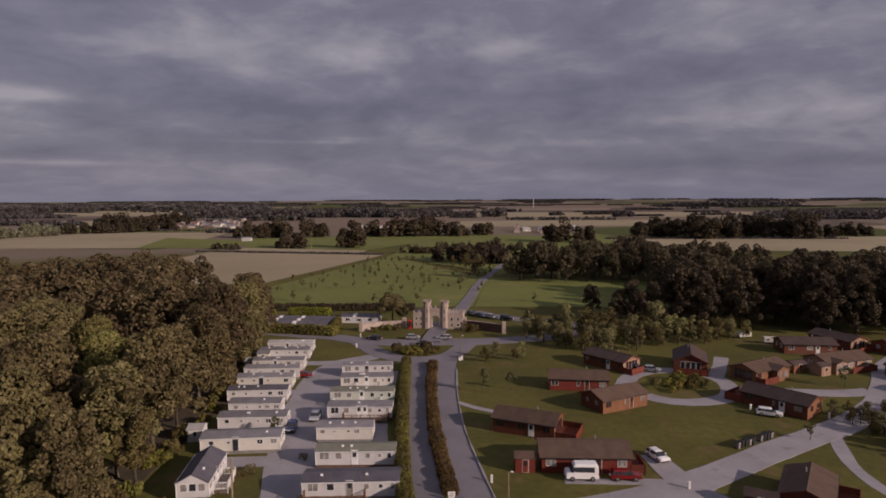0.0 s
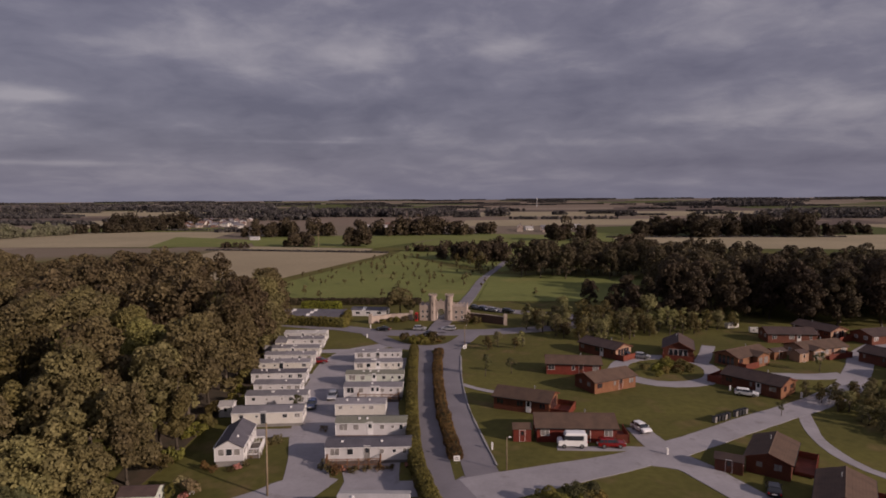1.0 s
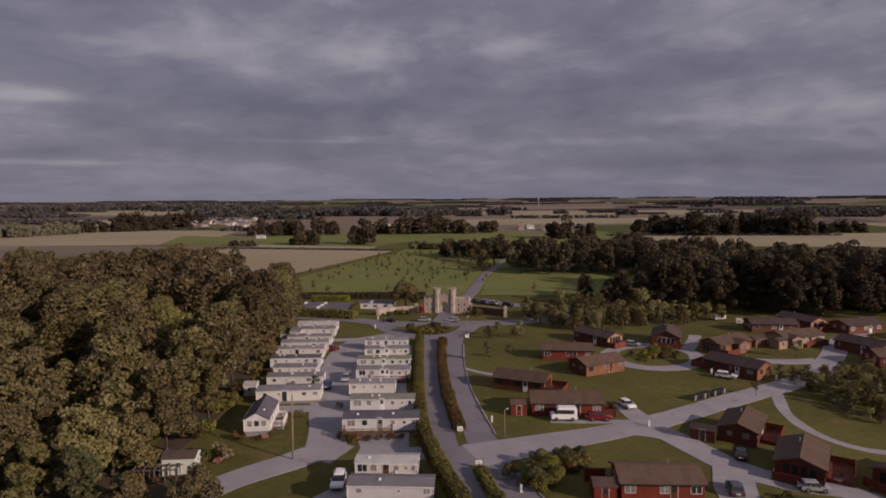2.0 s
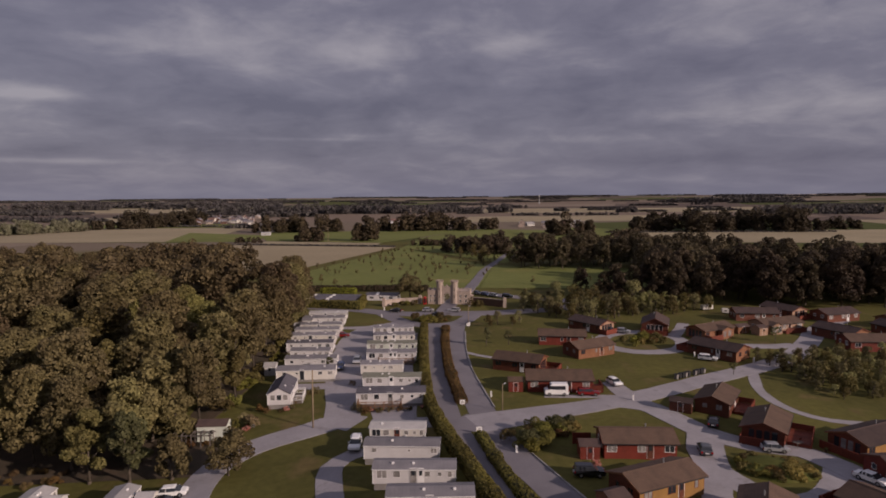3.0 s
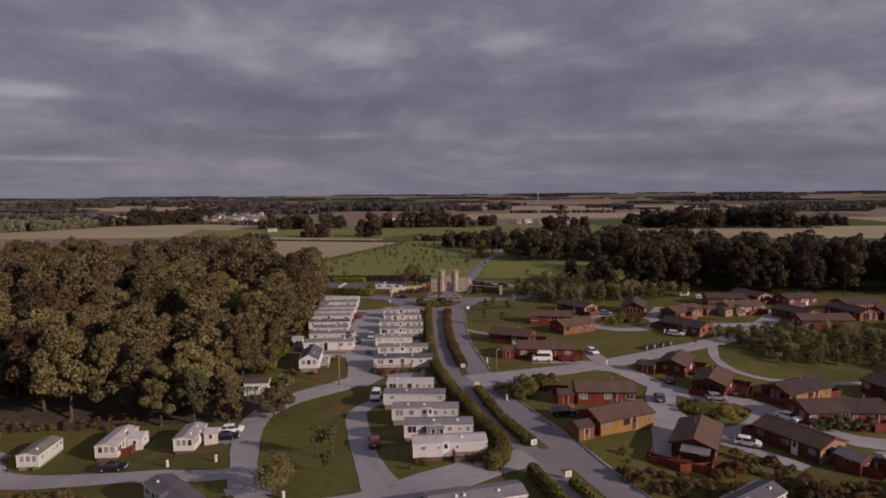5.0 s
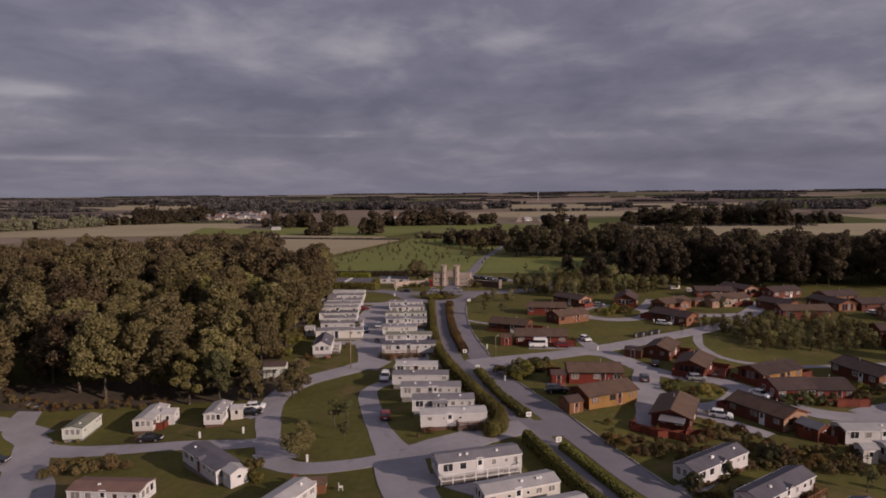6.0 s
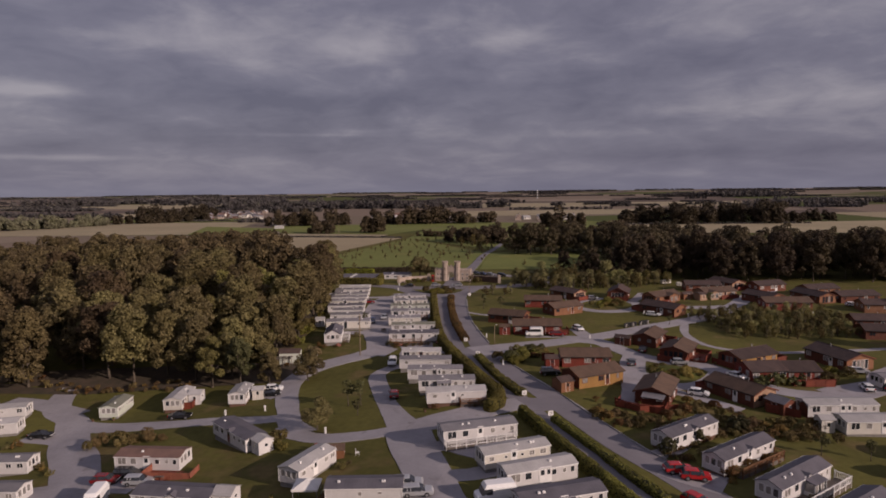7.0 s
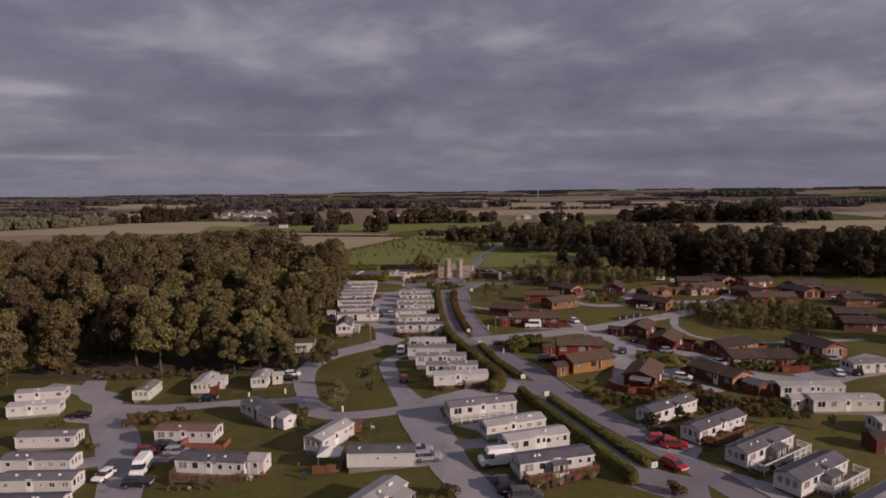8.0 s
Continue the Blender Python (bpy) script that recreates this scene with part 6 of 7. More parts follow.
def sign(x, y, rz):
    root = thing("direction_sign", at(x, y, rz), "small white square sign at the end of a shrub bed", "sign", "small white signs")
    part("post", boxm(-0.04, 0.04, -0.03, 0.03, -0.2, 0.9), STEEL, root)
    part("board", boxm(-0.42, 0.42, -0.05, -0.03, 0.35, 1.1), TRIM, root)
    for i, w in enumerate((0.28, 0.22)):
        part("bar", boxm(-w, w, -0.056, -0.05, 0.55 + 0.25 * i, 0.65 + 0.25 * i), DARK_PLASTIC, root)


for sx, sy, sr in ((-5.7, 73.6, 8), (-2.6, 61.6, 10), (6.0, 36.0, 20), (9.6, 26.4, 20), (20.9, -0.4, 20), (-7.3, 136.4, 20)):
    sign(sx, sy, sr)


def utility_pole(x, y, h):
    root = thing("utility_pole", at(x, y), "tall bare timber pole on the lawn", "pole")
    part("shaft", rod(bmesh.new(), (0, 0, -0.4), (0.15, 0, h), 0.14, 0.09, 9), POLE_WOOD, root, smooth=True)
    part("cap", rod(bmesh.new(), (0.15, 0, h), (0.15, 0, h + 0.08), 0.11, 0.03, 9), STEEL, root)
    part("step_bracket", boxm(-0.02, 0.32, -0.03, 0.03, h - 1.1, h - 1.0), STEEL, root)


def lamp_post(x, y, h, rz=0):
    root = thing("lamp_post", at(x, y, rz), "slim timber lamp post with a small lantern", "lamp post", "lamp posts")
    part("shaft", rod(bmesh.new(), (0, 0, -0.3), (0, 0, h), 0.09, 0.06, 8), POLE_WOOD, root, smooth=True)
    part("arm", rod(bmesh.new(), (0, 0, h - 0.1), (0.35, 0, h), 0.03, 0.03, 6), STEEL, root)
    part("lantern", boxm(0.25, 0.55, -0.1, 0.1, h - 0.02, h + 0.12, bevel=0.03), TRIM, root)


utility_pole(-28.9, 64.8, 9.4)
lamp_post(1.0, 71.6, 4.6)
lamp_post(-7.4, 140.0, 5.0)
line_pole = thing("line_pole", at(-127.2, 436.5), "tall timber power pole with cross-arms in a field", "pole")
part("shaft", rod(bmesh.new(), (0, 0, -0.4), (0, 0, 11.8), 0.2, 0.14, 8), POLE_WOOD, line_pole)
for z in (10.2, 11.2):
    part("cross_arm", boxm(-1.3, 1.3, -0.08, 0.08, z, z + 0.16), POLE_WOOD, line_pole)

# ---- trees ----
rng = np.random.default_rng(11)
oaks = [make_tree("broadleaf_tree", 20 + i, 6.0, 18.6 + (i % 3), 3.6, 64, 11500, 0.28, (LEAF_OAK, LEAF_BEECH)[i % 2], "tall leafy broadleaf tree in %s late summer leaf" % ("olive-green", "brownish-green")[i % 2]) for i in range(5)]
oaks.append(make_tree("broadleaf_tree", 30, 5.4, 18.0, 3.5, 60, 9500, 0.25, LEAF_OLIVE, "tall broadleaf tree with yellowish-olive leaves"))
front = [(-54.5, 55.5), (-61.5, 54.0), (-68.0, 55.0), (-75.5, 54.4), (-83, 57.5), (-92, 62), (-100, 55), (-107, 47), (-112, 39), (-98, 66), (-106, 61), (-113, 53), (-118, 46), (-107, 73), (-116, 65)]
low = [make_tree("broadleaf_tree", 130 + i, 5.0, 15.5 + 1.5 * i, 0.8, 64, 9800, 0.28, LEAF_OAK, "leafy tree at the edge of the wood, green to the ground") for i in range(3)]
edge = [(-53.6, 61.5), (-48.8, 67.5), (-50.0, 78.0), (-49.6, 86), (-50, 94), (-50.5, 102.5), (-52, 110.5), (-53, 118.5), (-54.5, 127), (-55.5, 135), (-57.5, 143), (-60.0, 150)]
plant(low + oaks[:2], front + edge[:4], rng, 0.82, 1.06, "wood beside the caravans")
plant([low[2], oaks[0], low[1], oaks[3]], edge[4:], rng, 1.0, 1.14, "wood beside the caravans")
inner = scatter(rng, lambda x, y: x < -58 - max(0, (y - 100)) * 0.12 - max(0, y - 150) * 0.8 and y > 62 + max(0, -x - 88) * 0.35 - max(0, -x - 112) * 0.5 and y < 220 and x > -0.76 * (y + 85) - 25, -220, -50, 50, 220, 11.6)
near_part = [q for q in inner if q[1] < 112 and q[0] > -125]
far_part = [q for q in inner if not (q[1] < 112 and q[0] > -125)]
plant(oaks, near_part, rng, 0.84, 1.18, "wood beside the caravans")
cheap = [crown_cards(np.random.default_rng(40 + i), 6.2, 19.8, 4.0, 46, 3800, 0.40)[0] for i in range(5)]
plant_joined("west_woodland", cheap, [q for q in far_part if q[0] < -122], rng, 0.66, 0.92, "lower far part of the brown-green wood beside the caravans", LEAF_BEECH, 6.0)
plant_joined("west_woodland", cheap, [q for q in far_part if q[0] >= -122], rng, 0.84, 1.14, "far part of the olive-green wood beside the caravans", LEAF_BEECH)
dark = [make_tree("broadleaf_tree", 50 + i, 5.6, 18.6, 0.8, 56, 6400, 0.34, LEAF_DARK, "tall dark green broadleaf tree in a wood") for i in range(5)]
east_wood = scatter(rng, lambda x, y: y > 172 - 0.06 * (x - 40) + max(0, 34 - x) * 1.5 and y < 236 and x > 29, 26, 260, 150, 236, 9.6)
row = [q for q in east_wood if q[1] < 194 - 0.06 * (q[0] - 40) and q[0] < 190]
plant(dark, [q for q in row if q[0] < 50], rng, 0.52, 0.72, "wood behind the lodges")
plant(dark, [q for q in row if q[0] >= 50], rng, 0.90, 1.06, "wood behind the lodges")
cheap_dark = [crown_cards(np.random.default_rng(140 + i), 5.8, 19.4, 1.0, 46, 2600, 0.47)[0] for i in range(5)]
rest = [q for q in east_wood if q not in row and q[0] > 58]
rest += scatter(rng, lambda x, y: y > 264 - max(0, x - 44) * 0.55 and y < 300 and x > 9 + (y - 262) * 0.2, 6, 100, 226, 302, 9.6)
plant_joined("east_woodland", cheap_dark, rest, rng, 0.74, 0.95, "far part of the dark wood behind the lodges", LEAF_DARK, 2.5)
# young trees before the east wood
young = [make_tree("young_tree", 60 + i, 2.1, 6.2, 0.2, 14, 1050, 0.20, LEAF_YOUNG if i % 2 else LEAF_BUSH, "young bushy broadleaf tree in grass") for i in range(4)]
poplar = [make_tree("slender_tree", 70 + i, 1.4, 7.5, 0.7, 14, 1000, 0.18, LEAF_YOUNG, "slender upright young tree in grass") for i in range(2)]
plant(young + poplar, [q for q in scatter(rng, lambda x, y: y > 146 + 0.42 * max(0, x - 27) and y < 173 - 0.08 * x and 7 < x < 66 and y > 158 - 1.1 * (x - 7), 4, 68, 140, 174, 3.6) if rng.random() < 0.92], rng, 0.55, 0.95, "young trees before the wood")
plant(young, [(24.2, 160.2), (43.3, 170.0), (30, 166), (19, 164)], rng, 1.25, 1.45, "young trees before the wood")
plant(young, [(-1.7, 137.0), (0.6, 139.4), (4.6, 138.2), (6.4, 140.4), (-7.8, 165.2)], rng, 0.5, 0.62, "young trees before the wood")
# the planted plot among the lodges
plant(young, scatter(rng, lambda x, y: 84 < y - 0.1 * (x - 60) < 108 and x > 60 - (y - 84) * 0.2, 54, 92, 84, 112, 2.8), rng, 0.34, 0.66, "young trees in the plot among the lodges")
# pasture saplings
sap = [make_tree("sapling", 80 + i, 0.9, 2.9, 0.9, 6, 150, 0.22, LEAF_OAK, "small staked sapling in the pasture", 0.06) for i in range(3)]
plant(sap, scatter(rng, lambda x, y: y > 232 and x < -8 + (y - 205) * 0.1 and x > -92 + (y - 250) * 0.24 and rng.random() < 0.55, -92, 20, 232, 372, 7.5), rng, 0.6, 1.15, "saplings in the pasture")
plant(sap, [(-62, 207), (-40, 211), (-70, 215), (-26, 215), (15, 216), (38, 222)], rng, 0.9, 1.4, "saplings in the pasture")
# trees in the park
lone = [make_tree("small_tree", 90 + i, 2.6, 5.6, 1.2, 14, 5200, 0.12, LEAF_OAK, "small round-headed tree on the lawn", 0.14) for i in range(1)]
plant(lone[:1], [(-27.0, 24.4)], rng, 0.86, 0.95)
plant([make_tree("bushy_tree", 102, 3.3, 7.2, 0.2, 34, 6500, 0.17, LEAF_OAK, "bushy spreading tree in the fork of two lanes", 0.16)], [(-36.4, 50.6)], rng, 1, 1.01)
thin_tree = [make_tree("thin_tree", 95 + i, 1.0, 3.6, 1.4, 7, 260, 0.15, LEAF_BLUE, "thin young tree on the lawn", 0.06) for i in range(2)]
plant(thin_tree, [(-26.4, 27.6), (-24.4, 34.6), (-22.1, 34.1), (-21.7, 29.4), (-2.2, 114.9), (3.1, 116.9), (-33, 90.5), (47.0, 96.5), (58.0, 103.0), (66, 122)], rng, 0.85, 1.3, "thin young trees")
plant([make_tree("gatehouse_tree", 97, 4.2, 9.6, 2.0, 20, 4500, 0.24, LEAF_OAK, "broad brownish tree behind the gatehouse wall")], [(-28.6, 177.0)], rng, 1, 1.01)
plant([make_tree("pale_tree", 98, 2.3, 15.5, 0.8, 26, 5200, 0.20, LEAF_OLIVE, "tall slender yellow-green tree at the edge of the wood")], [(-46.2, 76.0)], rng, 1, 1.01)
plant([make_tree("golden_tree", 99, 3.1, 10.6, 0.4, 34, 5600, 0.22, LEAF_OLIVE, "golden-green bushy tree before the wood")], [(-56.3, 50.2)], rng, 1, 1.01)
plant([make_tree("grey_green_tree", 100, 3.0, 11.0, 0.3, 34, 4600, 0.24, LEAF_BLUE, "grey-green dense tree before the wood")], [(-50.2, 49.8)], rng, 1, 1.01)
plant([make_tree("small_tree", 101, 2.6, 6.8, 0.3, 32, 3400, 0.22, LEAF_OAK, "dense small tree before the wood")], [(-44.3, 50.2)], rng, 1, 1.01)
# shrubs
bushes = [make_bush("bush", 110 + i, 1.5, 1.6, 900, 0.14, (LEAF_BUSH, LEAF_HEDGE, LEAF_YELLOW, LEAF_BUSH)[i], "rounded leafy garden bush in a planted bed") for i in range(4)]
around = [(1.6, 59.0), (3.2, 57.6), (4.4, 56.0), (4.6, 60.4), (6.6, 61.2), (8.8, 62.2), (5.8, 58.8), (10.4, 63.0),
                    (30.6, 119.8), (32.6, 117.6), (34.8, 121.6), (36.6, 119.0), (38.6, 121.8), (36.0, 123.4), (33.4, 120.4), (40.0, 120.4),
          (-22.6, 143.6), (-20.4, 145.8), (-18.0, 144.0), (-15.6, 146.6), (-13.4, 144.6), (-17.4, 141.4), (-20.4, 141.6), (-15.0, 142.0),
          (-31.4, 19.0), (-30.4, 17.6),
          (-7.0, 168.2), (-5.2, 167.4), (-30.0, 167.6), (-28.0, 168.4), (-32.0, 166.0), (-26.0, 168.6),
          (62, 66), (64.5, 58.0), (66.5, 56.0), (69.0, 54.8), (63.5, 50.5), (88, 134), (85, 131), (91, 137)]
plant(bushes, around, rng, 0.7, 1.25, "shrubs in the beds")
clipped = [make_bush("clipped_shrub", 150 + i, 1.9, 2.3, 2600, 0.11, (LEAF_BLUE, LEAF_HEDGE)[i], "large rounded clipped shrub at a road corner") for i in range(2)]
plant(clipped, [(4.4, 57.4), (6.4, 60.6), (8.8, 63.6), (7.0, 57.8), (10.6, 64.6), (5.4, 62.4)], rng, 0.7, 1.08, "clipped shrubs at the road corner")
patch("planted_mound", 36.2, 53.6, 5.3, 4.0, -8, GRASS, "low grassy mound planted with shrubs", "ground", rise=0.9)
plant(bushes, [(31.6, 52.4), (32.4, 51.2), (32.2, 54.2), (33.2, 55.6), (34.6, 56.6), (33.4, 52.8), (33.6, 50.4), (35.0, 49.9), (40.4, 51.0), (33.0, 53.6)], rng, 0.45, 0.62, "shrubs in the beds")
golden = [make_bush("golden_shrub", 153, 1.5, 1.3, 1500, 0.11, LEAF_GOLD, "low spreading golden shrub in a planted bed"), make_bush("rusty_shrub", 154, 1.3, 1.0, 1100, 0.11, LEAF_RUST, "low rusty-red shrub in a planted bed")]
plant(golden, [(38.6, 54.2), (36.2, 54.0), (39.8, 52.6), (35.4, 51.6), (37.6, 52.6), (39.0, 55.4), (37.4, 51.0), (37.0, 55.2), (11.6, 64.0), (9.4, 61.2), (34.6, 119.6), (37.4, 121.0), (-18.6, 144.6), (-16.0, 144.2), (-19.8, 142.8), (-14.4, 143.4)], rng, 0.75, 1.1, "golden and rusty shrubs")
gardens = [make_bush("garden_shrub", 125 + i, 0.8, 0.8, 300, 0.11, (LEAF_OAK, LEAF_RUST, LEAF_BUSH)[i], "low garden shrub beside a caravan") for i in range(3)]
plant(gardens, [(-22.6, 71.0), (-21.4, 70.6), (-19.4, 70.8), (-17.6, 71.2), (-16.0, 71.4), (-14.4, 71.6), (-23.6, 72.0), (-28.0, 105.8), (-26.2, 105.6), (-20.6, 106.0),
                (-38.6, 71.0), (-36.2, 71.0), (-34.8, 72.6), (-34.6, 75.0), (-33.6, 78.6), (-32.8, 80.0), (-8.8, 30.0), (-2.6, 30.6), (-1.0, 31.0), (-27.0, 84.0),
                (5.4, -6.0), (7.6, -5.0), (9.8, -4.2), (12.0, -3.4), (-67.6, 16.3), (-66.2, 15.4), (-64.0, 13.6), (-79.0, 23.6), (-78.0, 24.4), (-32.8, 2.0), (-31.6, 3.4), (-42.6, -1.4),
                (-39.4, -1.6), (-36.4, -1.8), (-33.6, -1.6), (-19.6, 9.6), (-18.8, 10.6), (26.4, 12.6), (28.6, 13.8), (30.6, 15.6), (29.8, 6.6), (33.8, 7.8), (36.2, 9.6), (33.2, 22.0), (38.4, 15.6)], rng, 0.7, 1.3, "garden shrubs")
mass = scatter(rng, lambda x, y: (16 < x < 32 and 22.0 < y + 0.25 * (x - 22) < 28.0 and y > 21.0) or (35 < x < 50 and 21 < y < 29.5 - 0.1 * (x - 35)), 15, 52, 20, 32, 2.1)
scrub = [make_bush("scrub_bush", 140 + i, 1.4, 1.7 - 0.3 * i, 1300, 0.11, (LEAF_BROWN, LEAF_RUST, LEAF_BROWN)[i], "brown straggling scrub bush in a thicket") for i in range(3)]
plant([scrub[0], bushes[0], scrub[2]], [(-62.6, 23.6), (-60.4, 25.0), (-57.6, 24.6), (-55.0, 24.0), (-63.6, 22.2), (-53.0, 24.6), (-58.8, 23.2)], rng, 0.7, 1.2, "shrubs in the beds")
plant([scrub[0], bushes[0], scrub[1], scrub[2], bushes[3]], mass, rng, 0.5, 0.95, "shrub thicket by the chalets")
plant([make_bush("flowering_bush", 120, 0.8, 0.9, 260, 0.13, FLOWER, "pink flowering bush in a garden")], [(-39.6, 64.4), (-20.8, 71.2), (-35.5, 71.4), (13.0, 51.6)], rng, 0.6, 0.9, "flowering bushes")
plant([make_bush("dense_bush", 121, 1.3, 2.6, 500, 0.2, LEAF_BLUE, "tall dense garden bush")], [(36.7, 24.0), (49.6, 47.0), (52.0, 47.6), (54.4, 48.0), (57.0, 48.2), (24.0, 14.2)], rng, 0.7, 1.1, "tall garden bushes")
under = scatter(rng, lambda x, y: 49.5 < y - max(0, -x - 84) * 0.35 < 53.5, -108, -60, 44, 62, 2.4)
plant(scrub, under, rng, 0.4, 0.75, "undergrowth at the wood's edge")


# ---- woods and hedgerows far off ----
def far_wood(name, lines, material, label, seed):
    """Belts of many-lobed trees: (x0, y0, x1, y1, depth, height, leaf size, leaves per metre)."""
    r = np.random.default_rng(seed)
    out = []
    for x0, y0, x1, y1, depth, height, size, per in lines:
        length = math.hypot(x1 - x0, y1 - y0)
        trees = max(2, int(length * max(1, min(3, depth / (height * 0.8))) / (height * 0.42)))
        u, v = r.uniform(0, 1, trees), r.uniform(-0.5, 0.5, trees)
        nx, ny = -(y1 - y0) / length, (x1 - x0) / length
        cx, cy = x0 + (x1 - x0) * u + nx * v * depth, y0 + (y1 - y0) * u + ny * v * depth
        hh = height * r.uniform(0.62, 1.05, trees) * np.where(np.abs(u - 0.5) > 0.42, 0.8, 1.0)
        lobes = 8
        spread = r.normal(size=(trees, lobes, 3)) * np.array([0.17, 0.17, 0.14])
        spread[..., 2] -= np.hypot(spread[..., 0], spread[..., 1]) * 0.45 - 0.04
        girth = r.uniform(0.14, 0.26, (trees, lobes))
        n = max(8, int(per * length / trees))
        k = np.repeat(np.arange(trees), n)
        j = r.integers(0, lobes, len(k))
        d = r.normal(size=(len(k), 3))
        d[:, 2] += 0.25
        d /= np.linalg.norm(d, axis=1)[:, None]
        rad = (hh[k] * girth[k, j])[:, None] * r.uniform(0.75, 1.05, (len(k), 1))
        c = np.column_stack([cx[k], cy[k], land(cx[k], cy[k]) + hh[k] * 0.56]) + spread[k, j] * hh[k][:, None] + d * rad
        low = r.uniform(0, 1, len(k)) < 0.22
        c[low, 2] = land(c[low, 0], c[low, 1]) + (c[low, 2] - land(c[low, 0], c[low, 1])) * 0.35
        out.append(leaf_cards(c, d, size, r, 0.8))
    ob = new(name, raw_mesh(name, np.concatenate(out), 4, material))
    return tagged(ob, label, "trees", kind="stuff")


far_wood("woodland_belt", [(-233, 556, -150, 575, 24, 18.5, 1.0, 170), (-152, 446, -128, 446, 12, 16.5, 0.8, 300), (-106, 446, -96, 447, 9, 21.5, 0.9, 520), (-112, 585, 0, 600, 36, 20, 1.1, 160),
                           (-30, 352, 12, 342, 26, 16, 0.8, 190), (-60, 405, -30, 400, 6, 6, 0.6, 80), (46, 508, 82, 508, 22, 19, 1.0, 260), (-36, 432, 20, 428, 8, 6, 0.7, 60), (60, 330, 96, 420, 16, 13, 0.9, 90), (-200, 434, -178, 430, 5, 5, 0.6, 60)],
         LEAF_DARK, "dark oaks and copses beyond the pasture", 1)
far_wood("woodland_belt", [(-520, 480, -462, 560, 34, 15, 0.9, 320), (-462, 560, -440, 600, 26, 13, 0.9, 320)], LEAF_SILVER, "silvery row of poplars by a field", 2)
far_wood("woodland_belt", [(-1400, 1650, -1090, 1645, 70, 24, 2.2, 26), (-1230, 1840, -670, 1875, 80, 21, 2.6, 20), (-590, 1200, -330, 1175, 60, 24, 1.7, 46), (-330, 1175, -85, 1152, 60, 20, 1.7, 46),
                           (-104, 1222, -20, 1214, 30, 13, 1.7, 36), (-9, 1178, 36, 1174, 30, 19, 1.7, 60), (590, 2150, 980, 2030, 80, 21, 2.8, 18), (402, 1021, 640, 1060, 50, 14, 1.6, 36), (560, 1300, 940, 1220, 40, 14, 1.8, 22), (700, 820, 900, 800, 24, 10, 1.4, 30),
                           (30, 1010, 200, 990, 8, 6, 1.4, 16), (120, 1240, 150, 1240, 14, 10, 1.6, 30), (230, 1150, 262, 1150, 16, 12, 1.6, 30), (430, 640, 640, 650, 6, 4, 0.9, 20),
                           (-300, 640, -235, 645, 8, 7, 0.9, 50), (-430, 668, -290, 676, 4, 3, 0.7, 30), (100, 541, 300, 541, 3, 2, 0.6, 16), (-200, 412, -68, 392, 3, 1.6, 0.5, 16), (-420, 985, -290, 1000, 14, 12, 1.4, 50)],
         LEAF_HAZED, "dark woods and hedges across the farmland", 3)
far_wood("woodland_belt", [(130, 562, 290, 560, 44, 22, 1.0, 300), (286, 580, 340, 586, 20, 12, 1.0, 160), (-452, 612, -405, 640, 22, 13, 0.9, 260), (-405, 640, -372, 700, 24, 17, 1.0, 260), (-520, 800, -430, 860, 30, 20, 1.2, 120), (380, 470, 560, 480, 5, 3, 0.7, 30)],
         LEAF_COPSE, "brown-green copses and willows beside harvested fields", 6)
lines = []
for i in range(130):
    d = 1050 + 3700 * (i / 130) ** 1.05
    a = rng.uniform(-0.78, 0.78)
    w = rng.uniform(30, 150) * (0.5 + d / 1500)
    t = rng.uniform(-0.12, 0.12)
    cx, cy = d * math.sin(a), d * math.cos(a)
    lines.append((cx - w / 2, cy - w / 2 * t, cx + w / 2, cy + w / 2 * t, rng.uniform(5, 30), rng.choice((3, 4, 6, 9)) if d > 1500 else rng.choice((3, 5, 8)), 1.5 + d / 1100, max(2.0, 6 - d / 900)))


def bin_row(x, y, rz, n):
    for i in range(n):
        px, py = x + 0.85 * i * math.cos(radians(rz)), y + 0.85 * i * math.sin(radians(rz))
        root = thing("wheelie_bin", at(px, py, rz), "dark grey wheeled refuse bin beside the road", "bin", "refuse bins")
        bm = boxm(-0.29, 0.29, -0.34, 0.34, 0.06, 1.0, bevel=0.03)
        for v in bm.verts:
            v.co.x *= 0.8 + 0.2 * v.co.z
            v.co.y *= 0.8 + 0.2 * v.co.z
        part("body", bm, DARK_PLASTIC if i % 3 else SHADE_SKIRT, root)
        part("lid", boxm(-0.31, 0.31, -0.37, 0.37, 1.0, 1.09, bevel=0.03), DARK_PLASTIC, root)
        part("wheel", rod(bmesh.new(), (-0.27, 0.28, 0.1), (0.27, 0.28, 0.1), 0.1, 0.1, 8), TYRE, root)


bin_row(34.8, 92.2, 34, 5)
bin_row(39.2, 95.2, 34, 4)


def board_fence(pts, h, label, material=DECK):
    root = thing("garden_fence", Matrix(), label, "fence")
    for (ax, ay), (bx, by) in zip(pts[:-1], pts[1:]):
        length, a = math.hypot(bx - ax, by - ay), math.degrees(math.atan2(by - ay, bx - ax))
        n = max(1, round(length / 1.8))
        for i in range(n):
            m = at(ax + (bx - ax) * i / n, ay + (by - ay) * i / n, a)
            bm = boxm(0.06, length / n - 0.06, -0.02, 0.02, 0.05, h)
            bm.transform(m)
            part("panel", bm, material, root)
            bm = boxm(-0.06, 0.06, -0.06, 0.06, -0.3, h + 0.08)
            bm.transform(m)
            part("post", bm, material, root)
    return root


board_fence([(20.8, 33.4), (24.0, 29.6), (30.5, 31.4)], 1.1, "low red-brown boarded fence round a lodge garden")
board_fence([(10.8, 58.6), (13.4, 58.8)], 1.7, "red boarded fence panel beside a lodge", LOG_RED)
